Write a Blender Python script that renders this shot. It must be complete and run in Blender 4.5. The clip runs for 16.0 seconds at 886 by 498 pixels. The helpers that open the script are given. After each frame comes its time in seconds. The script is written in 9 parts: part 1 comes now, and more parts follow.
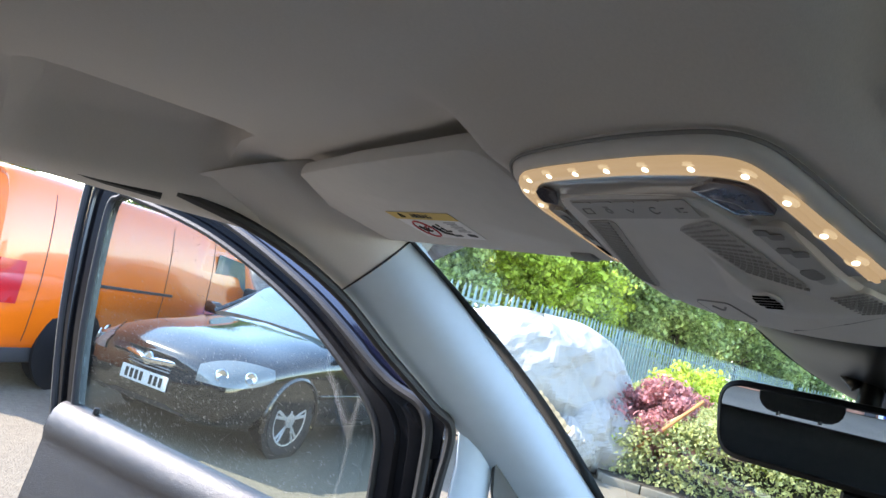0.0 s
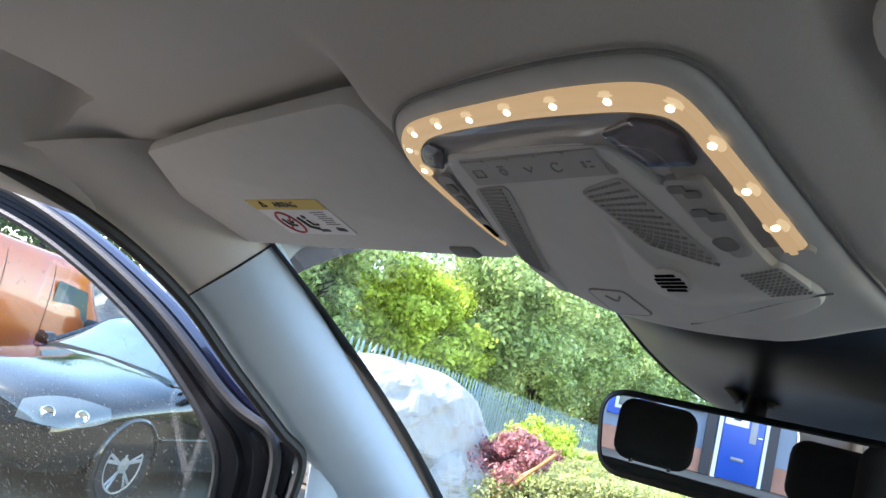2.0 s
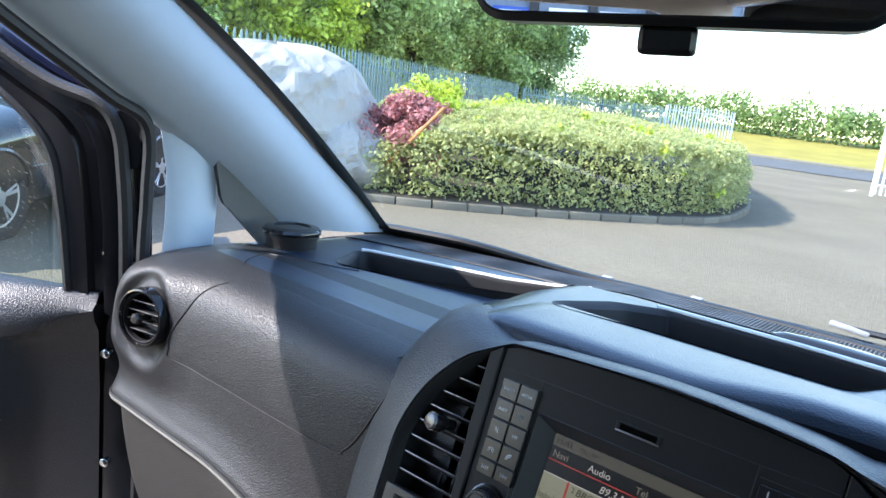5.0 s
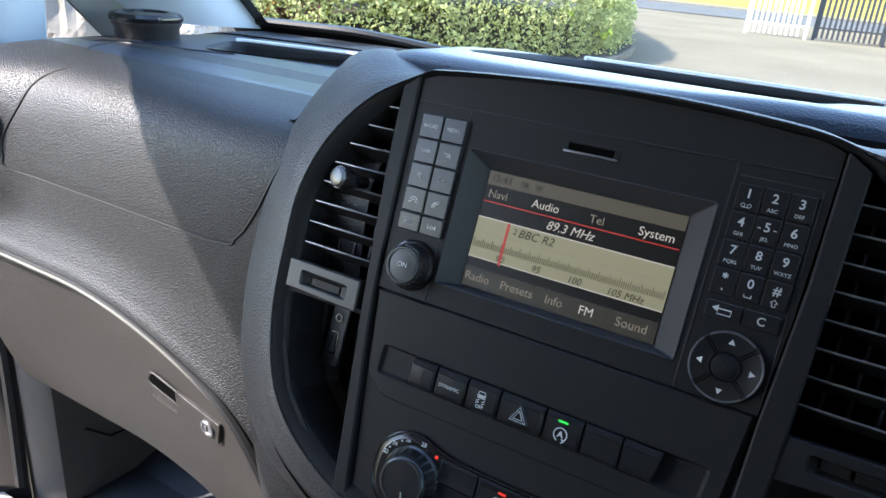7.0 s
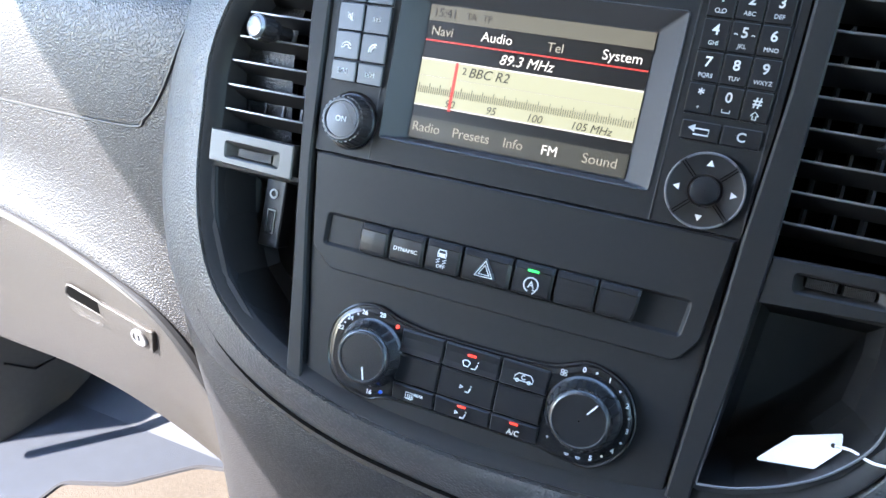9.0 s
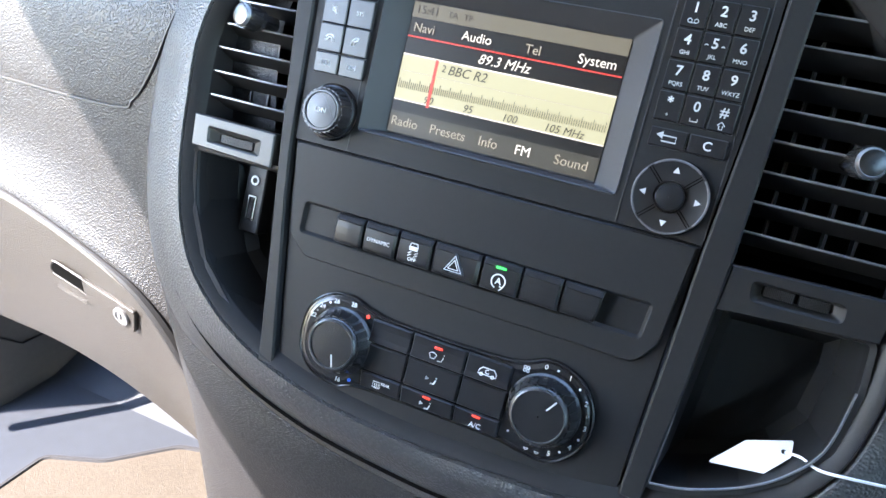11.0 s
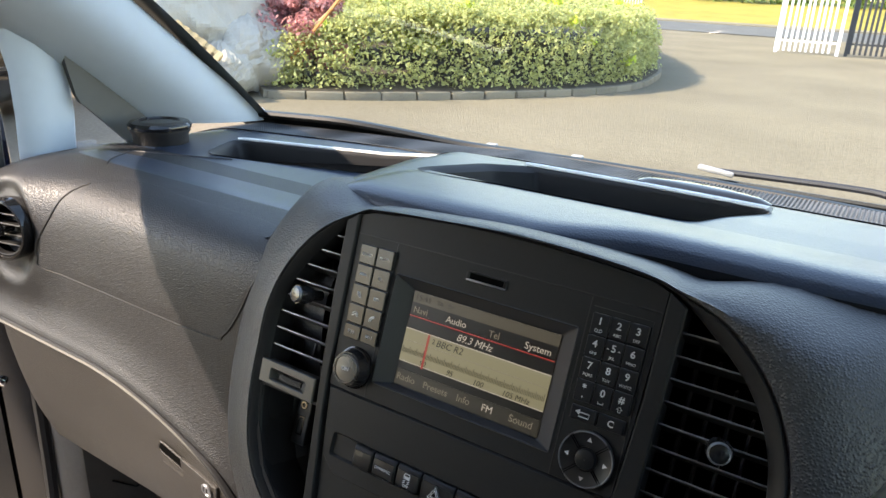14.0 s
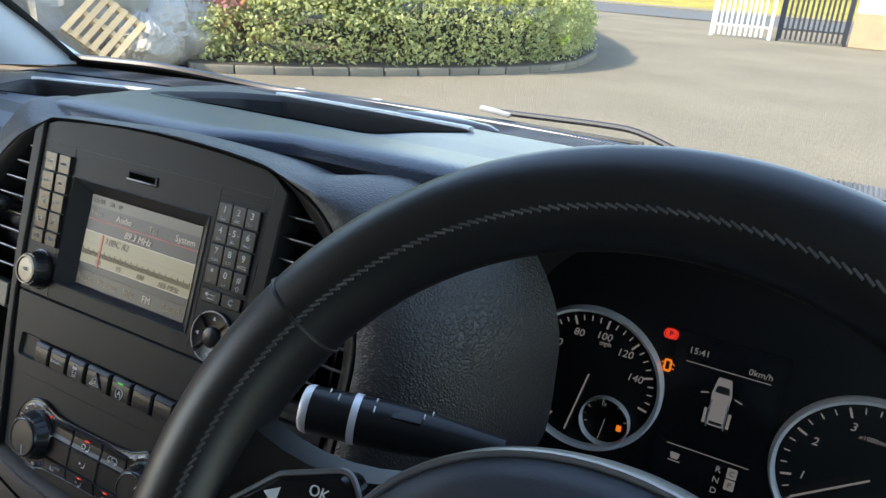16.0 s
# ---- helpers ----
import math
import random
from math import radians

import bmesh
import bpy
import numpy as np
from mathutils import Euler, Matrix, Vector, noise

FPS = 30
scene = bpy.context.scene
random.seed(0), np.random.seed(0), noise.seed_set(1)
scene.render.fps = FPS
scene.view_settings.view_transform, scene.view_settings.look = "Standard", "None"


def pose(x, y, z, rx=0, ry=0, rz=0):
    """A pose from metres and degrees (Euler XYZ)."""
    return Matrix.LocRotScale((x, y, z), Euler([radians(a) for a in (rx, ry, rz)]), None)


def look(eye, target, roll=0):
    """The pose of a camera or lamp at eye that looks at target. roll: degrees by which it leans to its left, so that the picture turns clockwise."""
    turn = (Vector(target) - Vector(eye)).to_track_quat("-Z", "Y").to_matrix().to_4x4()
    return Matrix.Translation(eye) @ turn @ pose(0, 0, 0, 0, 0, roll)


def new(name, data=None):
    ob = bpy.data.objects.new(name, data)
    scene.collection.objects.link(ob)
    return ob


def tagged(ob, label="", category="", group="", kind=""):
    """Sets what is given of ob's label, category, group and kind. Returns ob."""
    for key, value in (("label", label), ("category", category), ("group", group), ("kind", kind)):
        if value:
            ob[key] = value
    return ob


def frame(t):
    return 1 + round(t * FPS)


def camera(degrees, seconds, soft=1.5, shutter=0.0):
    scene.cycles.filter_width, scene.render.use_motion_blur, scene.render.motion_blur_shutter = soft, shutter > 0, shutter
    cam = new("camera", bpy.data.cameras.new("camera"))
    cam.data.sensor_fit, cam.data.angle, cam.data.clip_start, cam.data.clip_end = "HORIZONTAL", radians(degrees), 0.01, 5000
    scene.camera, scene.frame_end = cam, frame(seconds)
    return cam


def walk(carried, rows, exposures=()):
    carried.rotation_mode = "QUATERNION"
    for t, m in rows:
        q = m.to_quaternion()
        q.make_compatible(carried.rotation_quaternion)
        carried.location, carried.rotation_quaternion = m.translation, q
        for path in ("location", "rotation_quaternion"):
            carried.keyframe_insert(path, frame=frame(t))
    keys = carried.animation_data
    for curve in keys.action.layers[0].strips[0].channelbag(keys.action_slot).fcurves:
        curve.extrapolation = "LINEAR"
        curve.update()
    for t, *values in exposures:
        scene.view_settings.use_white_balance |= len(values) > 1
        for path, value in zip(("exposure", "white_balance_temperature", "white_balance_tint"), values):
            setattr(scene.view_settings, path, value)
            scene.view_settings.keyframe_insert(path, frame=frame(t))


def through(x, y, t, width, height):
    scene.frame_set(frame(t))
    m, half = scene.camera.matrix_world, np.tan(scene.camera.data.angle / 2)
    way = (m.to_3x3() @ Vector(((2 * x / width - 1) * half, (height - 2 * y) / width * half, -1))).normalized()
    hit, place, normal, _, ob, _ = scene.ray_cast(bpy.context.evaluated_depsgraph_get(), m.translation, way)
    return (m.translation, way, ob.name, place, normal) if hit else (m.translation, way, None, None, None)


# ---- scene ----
cam = camera(63.8, 16.0)
PATH = [
    (0, (0.317, -0.617, 1.518), (-1.438, 0.326, 1.697), 14.3),
    (0.5, (0.304, -0.590, 1.495), (-1.359, 0.463, 1.853), 17.4),
    (1, (0.291, -0.577, 1.491), (-1.302, 0.562, 1.895), 17.0),
    (1.5, (0.280, -0.577, 1.484), (-1.294, 0.580, 1.911), 17.0),
    (2, (0.252, -0.562, 1.475), (-1.302, 0.630, 1.884), 16.8),
    (2.5, (0.240, -0.557, 1.483), (-1.302, 0.655, 1.875), 16.6),
    (3, (0.226, -0.552, 1.481), (-1.302, 0.686, 1.843), 16.2),
    (3.2, (0.218, -0.539, 1.477), (-1.302, 0.725, 1.782), 15.8),
    (3.5, (0.205, -0.518, 1.470), (-1.268, 0.829, 1.592), 14.2),
    (4, (0.194, -0.483, 1.455), (-1.174, 0.969, 1.303), 10.9),
    (4.2, (0.189, -0.470, 1.445), (-1.143, 1.008, 1.233), 9.9),
    (6.3, (0.148, -0.402, 1.342), (-0.875, 1.182, 0.676), 4.1),
    (6.5, (0.141, -0.394, 1.325), (-0.838, 1.206, 0.632), 4.3),
    (7, (0.126, -0.373, 1.289), (-0.764, 1.253, 0.538), 5.1),
    (7.5, (0.112, -0.366, 1.271), (-0.692, 1.273, 0.452), 4.1),
    (8, (0.107, -0.355, 1.257), (-0.623, 1.282, 0.369), 3.1),
    (8.5, (0.106, -0.352, 1.243), (-0.574, 1.286, 0.318), 3.1),
    (9, (0.105, -0.357, 1.234), (-0.548, 1.281, 0.29), 3.4),
    (9.2, (0.105, -0.362, 1.23), (-0.542, 1.273, 0.277), 3.6),
    (11.3, (0.127, -0.356, 1.244), (-0.523, 1.274, 0.285), 6.1),
    (11.5, (0.13, -0.357, 1.25), (-0.519, 1.275, 0.292), 6.0),
    (12, (0.14, -0.357, 1.273), (-0.521, 1.287, 0.347), 5.5),
    (12.5, (0.156, -0.374, 1.304), (-0.576, 1.283, 0.457), 4.0),
    (13, (0.173, -0.399, 1.33), (-0.666, 1.245, 0.559), 2.7),
    (13.5, (0.198, -0.419, 1.361), (-0.752, 1.19, 0.647), 1.8),
    (14, (0.229, -0.401, 1.396), (-0.762, 1.193, 0.704), 2.7),
    (14.5, (0.278, -0.382, 1.405), (-0.72, 1.217, 0.737), 3.0),
    (15, (0.337, -0.374, 1.407), (-0.658, 1.231, 0.748), 3.2),
    (15.5, (0.406, -0.353, 1.393), (-0.559, 1.271, 0.738), 3.5),
    (16, (0.462, -0.331, 1.361), (-0.4, 1.319, 0.629), 4.0),
]
from mathutils.bvhtree import BVHTree
EXPOSURES = [(0.0, 3.05, 6500, 17), (2.6, 3.1, 6450, 17), (3.4, 2.95, 6300, 17), (4.2, 2.65, 6200, 16), (6.5, 2.95, 6500, 16), (7.2, 3.2, 6600, 15), (8.0, 3.98, 6100, 10),
             (8.5, 4.6, 6300, 13), (9.0, 4.85, 6400, 15), (11.5, 4.8, 6700, 16), (12.0, 4.4, 6700, 15), (12.5, 3.6, 6600, 16), (13.2, 3.05, 7900, 17), (14.2, 2.75, 8000, 17), (15.2, 2.66, 7800, 17), (16.0, 2.65, 7300, 17)]
walk(cam, [(t, look(eye, target, roll)) for t, eye, target, roll in PATH], EXPOSURES)

# ---- world and sun ----
SUN_FROM = Vector((-0.80, -0.84, 1.0)).normalized()
world = bpy.data.worlds.new("sky")
scene.world = world
world.use_nodes = True
wn = world.node_tree.nodes
sky = wn.new("ShaderNodeTexSky")
sky.sky_type, sky.sun_disc = "NISHITA", False
sky.sun_elevation = math.asin(SUN_FROM.z)
sky.sun_rotation = math.atan2(SUN_FROM.x, SUN_FROM.y)
sky.air_density, sky.dust_density = 1.1, 0.2
world.node_tree.links.new(sky.outputs[0], wn["Background"].inputs[0])
wn["Background"].inputs[1].default_value = 0.15
sun_data = bpy.data.lights.new("sun", "SUN")
sun_data.energy, sun_data.angle, sun_data.color = 2.0, radians(0.5), (1.0, 0.95, 0.87)
sun = new("sun", sun_data)
sun.matrix_world = look(SUN_FROM * 30, (0, 0, 0))


# ---- materials ----
def material(name, color, rough=0.6, metal=0.0, spec=0.5, vary=0.12, grain=0.0, scale=60.0, bump=0.0, bump_scale=400.0,
             big=3.0, coat=0.0, emit=0.0, alpha=1.0, voronoi=False, sheen=0.0, per_object=0.0):
    """A surface with colour that varies at two scales and a fine relief."""
    m = bpy.data.materials.new(name)
    m.use_nodes = True
    nodes, links = m.node_tree.nodes, m.node_tree.links
    bsdf = nodes["Principled BSDF"]
    bsdf.inputs["Roughness"].default_value = rough
    bsdf.inputs["Metallic"].default_value = metal
    bsdf.inputs["Specular IOR Level"].default_value = spec
    bsdf.inputs["Coat Weight"].default_value = coat
    bsdf.inputs["Coat Roughness"].default_value = 0.04
    if sheen:
        bsdf.inputs["Sheen Weight"].default_value = sheen
    coord = nodes.new("ShaderNodeTexCoord")
    geo = nodes.new("ShaderNodeNewGeometry")
    n1 = nodes.new("ShaderNodeTexNoise")
    n1.inputs["Scale"].default_value, n1.inputs["Detail"].default_value = big, 4
    n2 = nodes.new("ShaderNodeTexNoise")
    n2.inputs["Scale"].default_value, n2.inputs["Detail"].default_value = scale, 3
    links.new(geo.outputs["Position"], n1.inputs["Vector"])
    links.new(geo.outputs["Position"], n2.inputs["Vector"])
    add = nodes.new("ShaderNodeMath")
    add.operation = "MULTIPLY_ADD"
    add.inputs[1].default_value = 0.5
    links.new(n1.outputs["Fac"], add.inputs[0])
    half = nodes.new("ShaderNodeMath")
    half.operation = "MULTIPLY"
    half.inputs[1].default_value = 0.5
    links.new(n2.outputs["Fac"], half.inputs[0])
    links.new(half.outputs[0], add.inputs[2])
    ramp = nodes.new("ShaderNodeMapRange")
    ramp.inputs["From Min"].default_value, ramp.inputs["From Max"].default_value = 0.3, 0.7
    ramp.inputs["To Min"].default_value, ramp.inputs["To Max"].default_value = 1 - vary, 1 + vary
    links.new(add.outputs[0], ramp.inputs["Value"])
    mix = nodes.new("ShaderNodeMix")
    mix.data_type, mix.blend_type = "RGBA", "MULTIPLY"
    mix.inputs["Factor"].default_value = 1.0
    mix.inputs[6].default_value = (*color, 1)
    links.new(ramp.outputs[0], mix.inputs[7])
    out = mix.outputs[2]
    if per_object:
        info = nodes.new("ShaderNodeObjectInfo")
        island = nodes.new("ShaderNodeMath")
        island.operation = "ADD"
        links.new(info.outputs["Random"], island.inputs[0])
        links.new(geo.outputs["Random Per Island"], island.inputs[1])
        fr = nodes.new("ShaderNodeMath")
        fr.operation = "FRACT"
        links.new(island.outputs[0], fr.inputs[0])
        r2 = nodes.new("ShaderNodeMapRange")
        r2.inputs["To Min"].default_value, r2.inputs["To Max"].default_value = 1 - per_object, 1 + per_object
        links.new(fr.outputs[0], r2.inputs["Value"])
        m2 = nodes.new("ShaderNodeMix")
        m2.data_type, m2.blend_type = "RGBA", "MULTIPLY"
        m2.inputs["Factor"].default_value = 1.0
        links.new(out, m2.inputs[6])
        links.new(r2.outputs[0], m2.inputs[7])
        out = m2.outputs[2]
    links.new(out, bsdf.inputs["Base Color"])
    rr = nodes.new("ShaderNodeMapRange")
    rr.inputs["To Min"].default_value, rr.inputs["To Max"].default_value = max(rough - 0.08, 0.02), min(rough + 0.08, 1)
    links.new(n1.outputs["Fac"], rr.inputs["Value"])
    links.new(rr.outputs[0], bsdf.inputs["Roughness"])
    if bump:
        if voronoi:
            tex = nodes.new("ShaderNodeTexVoronoi")
            tex.feature = "F1"
            tex.inputs["Scale"].default_value = bump_scale
            pebble = nodes.new("ShaderNodeMapRange")
            pebble.interpolation_type = "SMOOTHSTEP"
            pebble.inputs["From Max"].default_value = 0.75
            pebble.inputs["To Min"].default_value, pebble.inputs["To Max"].default_value = 1.0, 0.0
            links.new(tex.outputs["Distance"], pebble.inputs["Value"])
            height = pebble.outputs[0]
        else:
            tex = nodes.new("ShaderNodeTexNoise")
            tex.inputs["Scale"].default_value, tex.inputs["Detail"].default_value = bump_scale, 2
            height = tex.outputs["Fac"]
        links.new(geo.outputs["Position"], tex.inputs["Vector"])
        b = nodes.new("ShaderNodeBump")
        b.inputs["Strength"].default_value, b.inputs["Distance"].default_value = min(bump, 1), (0.23 if voronoi else 1.2) / bump_scale
        links.new(height, b.inputs["Height"])
        links.new(b.outputs[0], bsdf.inputs["Normal"])
    if emit:
        bsdf.inputs["Emission Color"].default_value = (*color, 1)
        bsdf.inputs["Emission Strength"].default_value = emit
    return m


def glow(name, color, strength):
    m = bpy.data.materials.new(name)
    m.use_nodes = True
    b = m.node_tree.nodes["Principled BSDF"]
    b.inputs["Base Color"].default_value = (*[0.1 * c for c in color], 1)
    b.inputs["Roughness"].default_value = 0.4
    b.inputs["Emission Color"].default_value = (*color, 1)
    b.inputs["Emission Strength"].default_value = strength * 0.082
    return m


def glass(name, tint=(1, 1, 1), rough=0.0, through=0.93):
    """Thin glass: mostly clear, glossier at grazing angles."""
    m = bpy.data.materials.new(name)
    m.use_nodes = True
    nodes, links = m.node_tree.nodes, m.node_tree.links
    nodes.clear()
    out = nodes.new("ShaderNodeOutputMaterial")
    clear = nodes.new("ShaderNodeBsdfTransparent")
    clear.inputs[0].default_value = (*[through * c for c in tint], 1)
    gloss = nodes.new("ShaderNodeBsdfGlossy")
    gloss.inputs["Roughness"].default_value = rough
    lw = nodes.new("ShaderNodeLayerWeight")
    lw.inputs[0].default_value = 0.5
    power = nodes.new("ShaderNodeMath")
    power.operation = "POWER"
    power.inputs[1].default_value = 5.0
    links.new(lw.outputs["Facing"], power.inputs[0])
    fres = nodes.new("ShaderNodeMath")
    fres.operation = "MULTIPLY_ADD"
    fres.inputs[1].default_value, fres.inputs[2].default_value = 0.7, 0.045
    links.new(power.outputs[0], fres.inputs[0])
    mix = nodes.new("ShaderNodeMixShader")
    links.new(fres.outputs[0], mix.inputs[0])
    links.new(clear.outputs[0], mix.inputs[1])
    links.new(gloss.outputs[0], mix.inputs[2])
    links.new(mix.outputs[0], out.inputs[0])
    return m


DASH = material("grained_black_dash_plastic", (0.0140, 0.0140, 0.0155), 0.46, spec=0.50, vary=0.12, bump=0.9, bump_scale=640, scale=260, voronoi=True)
# black plastic; the blue of the reflected sky is mixed into its base colour
DASH_SKY_BLUE = material("soft_dash_top_with_sky_blue", (0.013, 0.024, 0.044), 0.32, spec=0.75, vary=0.08, bump=0.35, bump_scale=520, scale=200, voronoi=True)
GREY_LOWER = material("grey_hard_plastic", (0.034, 0.031, 0.0285), 0.45, vary=0.14, bump=0.7, bump_scale=800, scale=150, big=9)
PANEL = material("satin_black_panel", (0.0190, 0.0190, 0.0200), 0.46, spec=0.16, vary=0.06, bump=0.08, bump_scale=1500, scale=300)
POD_BLACK = material("semi_gloss_black_figure", (0.010, 0.010, 0.011), 0.26, spec=0.5, vary=0.05)
GLOSS = material("gloss_black_trim", (0.008, 0.008, 0.009), 0.14, vary=0.05)
DARK = material("black_inner_plastic", (0.010, 0.010, 0.011), 0.5, vary=0.1)
BUTTON = material("black_button_plastic", (0.0150, 0.0150, 0.0165), 0.30, spec=0.28, vary=0.05, bump=0.1, bump_scale=1800)
BEZEL = material("dark_grey_screen_bezel", (0.038, 0.038, 0.042), 0.40, spec=0.25, vary=0.05)
SILVER = material("satin_silver_trim", (0.22, 0.22, 0.23), 0.35, metal=0.6, vary=0.06)
CHROME = material("chrome_ring", (0.75, 0.75, 0.77), 0.12, metal=1.0, vary=0.04)
RUBBER = material("black_rubber", (0.010, 0.010, 0.011), 0.55, vary=0.15, bump=0.2, bump_scale=300)
LINER = material("grey_headliner_fabric", (0.62, 0.575, 0.53), 0.95, spec=0.1, vary=0.05, bump=0.35, bump_scale=1600, scale=500, sheen=0.1)
PILLAR = material("pale_grey_pillar_trim", (0.45, 0.53, 0.60), 0.6, spec=0.3, vary=0.03, bump=0.2, bump_scale=1400)
VISOR = material("grey_visor_vinyl", (0.66, 0.635, 0.60), 0.8, spec=0.25, vary=0.04, bump=0.3, bump_scale=1300)
CONSOLE = material("grey_console_plastic", (0.64, 0.62, 0.59), 0.55, vary=0.05, bump=0.1, bump_scale=1400)
CONSOLE_MID = material("mid_grey_console_pad", (0.42, 0.405, 0.385), 0.5, vary=0.06, bump=0.1, bump_scale=1400)
QUARTER_TRIM = material("dark_grey_window_trim", (0.075, 0.078, 0.075), 0.6, vary=0.06)
# darker copy of the lens grey, painting the shade of its ribs and beads
CONSOLE_RIB_SHADE = material("shaded_grey_rib", (0.30, 0.29, 0.275), 0.5, vary=0.06)
CONSOLE_DARK = material("grey_console_switch", (0.22, 0.215, 0.205), 0.5, vary=0.06)
BLACK_FRIT = material("black_windscreen_border", (0.006, 0.008, 0.009), 0.35, vary=0.05)
LEATHER = material("black_wheel_leather", (0.006, 0.0063, 0.0072), 0.40, spec=0.6, vary=0.2, bump=0.10, bump_scale=1500, voronoi=True)
THREAD = material("grey_stitching", (0.07, 0.07, 0.073), 0.8, vary=0.2)
SEAT = material("dark_grey_seat_fabric", (0.035, 0.035, 0.038), 0.95, spec=0.2, vary=0.15, bump=0.5, bump_scale=600)
FLOOR_MAT = material("brown_grey_floor_carpet", (0.075, 0.064, 0.053), 0.95, spec=0.1, vary=0.2, bump=0.8, bump_scale=900, scale=300)
# glove box grey made paler, to paint the sun's highlight on the ridge
RIDGE_GLINT = material("grey_ridge_with_sun_glint", (0.13, 0.125, 0.115), 0.32, vary=0.1)
# lower trim grey lightened, so bounced light is in the kick panel's colour
KICK_BOUNCE = material("kick_panel_grey_with_bounce", (0.10, 0.092, 0.082), 0.55, vary=0.12, bump=0.5, bump_scale=800, scale=120)
FLOOR_RUBBER = material("blue_grey_floor_lining", (0.036, 0.041, 0.052), 0.45, vary=0.10, bump=0.12, bump_scale=500)
BODY_BLUE = material("dark_blue_body_paint", (0.006, 0.007, 0.022), 0.18, vary=0.05, coat=1.0)
WHITE_INK = material("white_ink", (0.62, 0.62, 0.62), 0.6, vary=0.02)
GREY_INK = material("grey_ink", (0.28, 0.28, 0.29), 0.6, vary=0.02)
RED_INK = material("red_ink", (0.5, 0.05, 0.06), 0.6, vary=0.02)
BLACK_INK = material("black_ink", (0.02, 0.02, 0.02), 0.6, vary=0.02)
YELLOW_INK = material("yellow_label", (0.70, 0.50, 0.12), 0.6, vary=0.04)
LABEL = material("white_label", (0.80, 0.79, 0.79), 0.55, vary=0.03)
PAPER = material("white_paper_tag", (0.75, 0.75, 0.76), 0.8, vary=0.04)
MIRROR = material("mirror_glass", (0.86, 0.88, 0.88), 0.0, metal=1.0, vary=0.0)
MIRROR.node_tree.nodes["Principled BSDF"].inputs["Roughness"].default_value = 0.0
for link in list(MIRROR.node_tree.nodes["Principled BSDF"].inputs["Roughness"].links):
    MIRROR.node_tree.links.remove(link)
SCREEN_GLASS = glass("windscreen_glass", (0.93, 1.0, 0.97), 0.0, 0.95)
SIDE_GLASS = glass("side_glass", (0.90, 0.96, 0.93), 0.0, 0.9)
DIM_GLASS = glass("tinted_glass", (0.30, 0.33, 0.33), 0.0, 0.30)
LAMP_STRIP = glow("warm_light_strip", (1.0, 0.70, 0.36), 0.72)
GLOW_SPOT = glow("warm_light_spot", (1.0, 0.76, 0.42), 1.05)
LED = glow("warm_led", (1.0, 0.88, 0.62), 6.0)
SMOKED_LENS = material("smoked_clear_window", (0.085, 0.075, 0.085), 0.08, vary=0.5, scale=120, coat=1.0)
CLEAR_LENS = material("clear_grey_lens", (0.36, 0.34, 0.32), 0.15, vary=0.1, coat=0.5)
SCREEN_BLACK = glow("screen_black", (0.010, 0.009, 0.009), 0.5)
SCREEN_CREAM = glow("screen_cream", (0.58, 0.58, 0.38), 0.55)
SCREEN_GREY = glow("screen_grey", (0.10, 0.10, 0.08), 0.4)
SCREEN_TOP = glow("screen_top_grey", (0.22, 0.21, 0.16), 0.45)
SCREEN_WHITE = glow("screen_white", (0.9, 0.88, 0.8), 0.7)
SCREEN_DIM = glow("screen_dim_text", (0.5, 0.47, 0.38), 0.55)
SCREEN_RED = glow("screen_red", (0.65, 0.06, 0.05), 0.8)
SCREEN_INK = glow("screen_ink", (0.02, 0.02, 0.015), 0.3)
GREEN_LED = glow("green_led", (0.02, 0.9, 0.12), 1.5)
RED_LED = glow("red_led", (1.0, 0.05, 0.03), 1.3)
AMBER_LED = glow("amber_lamp", (1.0, 0.25, 0.02), 1.5)
RING_SILVER = material("pale_silver_dial_ring", (0.80, 0.80, 0.82), 0.38, metal=0.25, vary=0.04)
# pale colour carries the sky's shine along the tray lips
LIP_SHINE = material("tray_lip_with_shine", (0.66, 0.66, 0.63), 0.28, spec=0.8, vary=0.06)
# near-black without shine: paints the shade in holes, slots, seams and vents
RECESS_SHADE = material("black_recess_shade", (0.003, 0.003, 0.003), 1.0, spec=0.02, vary=0.1)
TRAY_BLACK = material("matt_black_tray", (0.010, 0.010, 0.011), 0.6, spec=0.3, vary=0.1, bump=0.1, bump_scale=700)
DOOR_TRIM = material("grained_black_door_trim", (0.0135, 0.014, 0.0165), 0.40, spec=0.7, vary=0.12, bump=1.0, bump_scale=560, scale=220, voronoi=True)
HUB = material("smooth_black_hub", (0.026, 0.031, 0.042), 0.42, spec=0.8, vary=0.06, bump=0.1, bump_scale=900)
VENT_PLATE = material("dark_silver_vent_plate", (0.034, 0.033, 0.031), 0.40, metal=0.15, vary=0.06)
DIAL_FACE = material("black_dial_face", (0.003, 0.003, 0.004), 0.4, vary=0.05)
DIAL_WHITE = glow("white_dial_marking", (0.8, 0.8, 0.82), 0.30)

ASPHALT = material("worn_grey_asphalt", (0.172, 0.146, 0.106), 0.95, spec=0.1, vary=0.26, bump=0.8, bump_scale=70, scale=28, big=0.4)
ROAD_DARK = material("dark_road_asphalt", (0.10, 0.098, 0.095), 0.9, spec=0.2, vary=0.12, bump=0.5, bump_scale=90, big=0.4)
KERB = material("concrete_kerb", (0.165, 0.142, 0.105), 0.9, vary=0.2, bump=0.5, bump_scale=60, per_object=0.15)
SOIL = material("dark_soil", (0.06, 0.045, 0.03), 0.95, vary=0.3, bump=0.8, bump_scale=20)
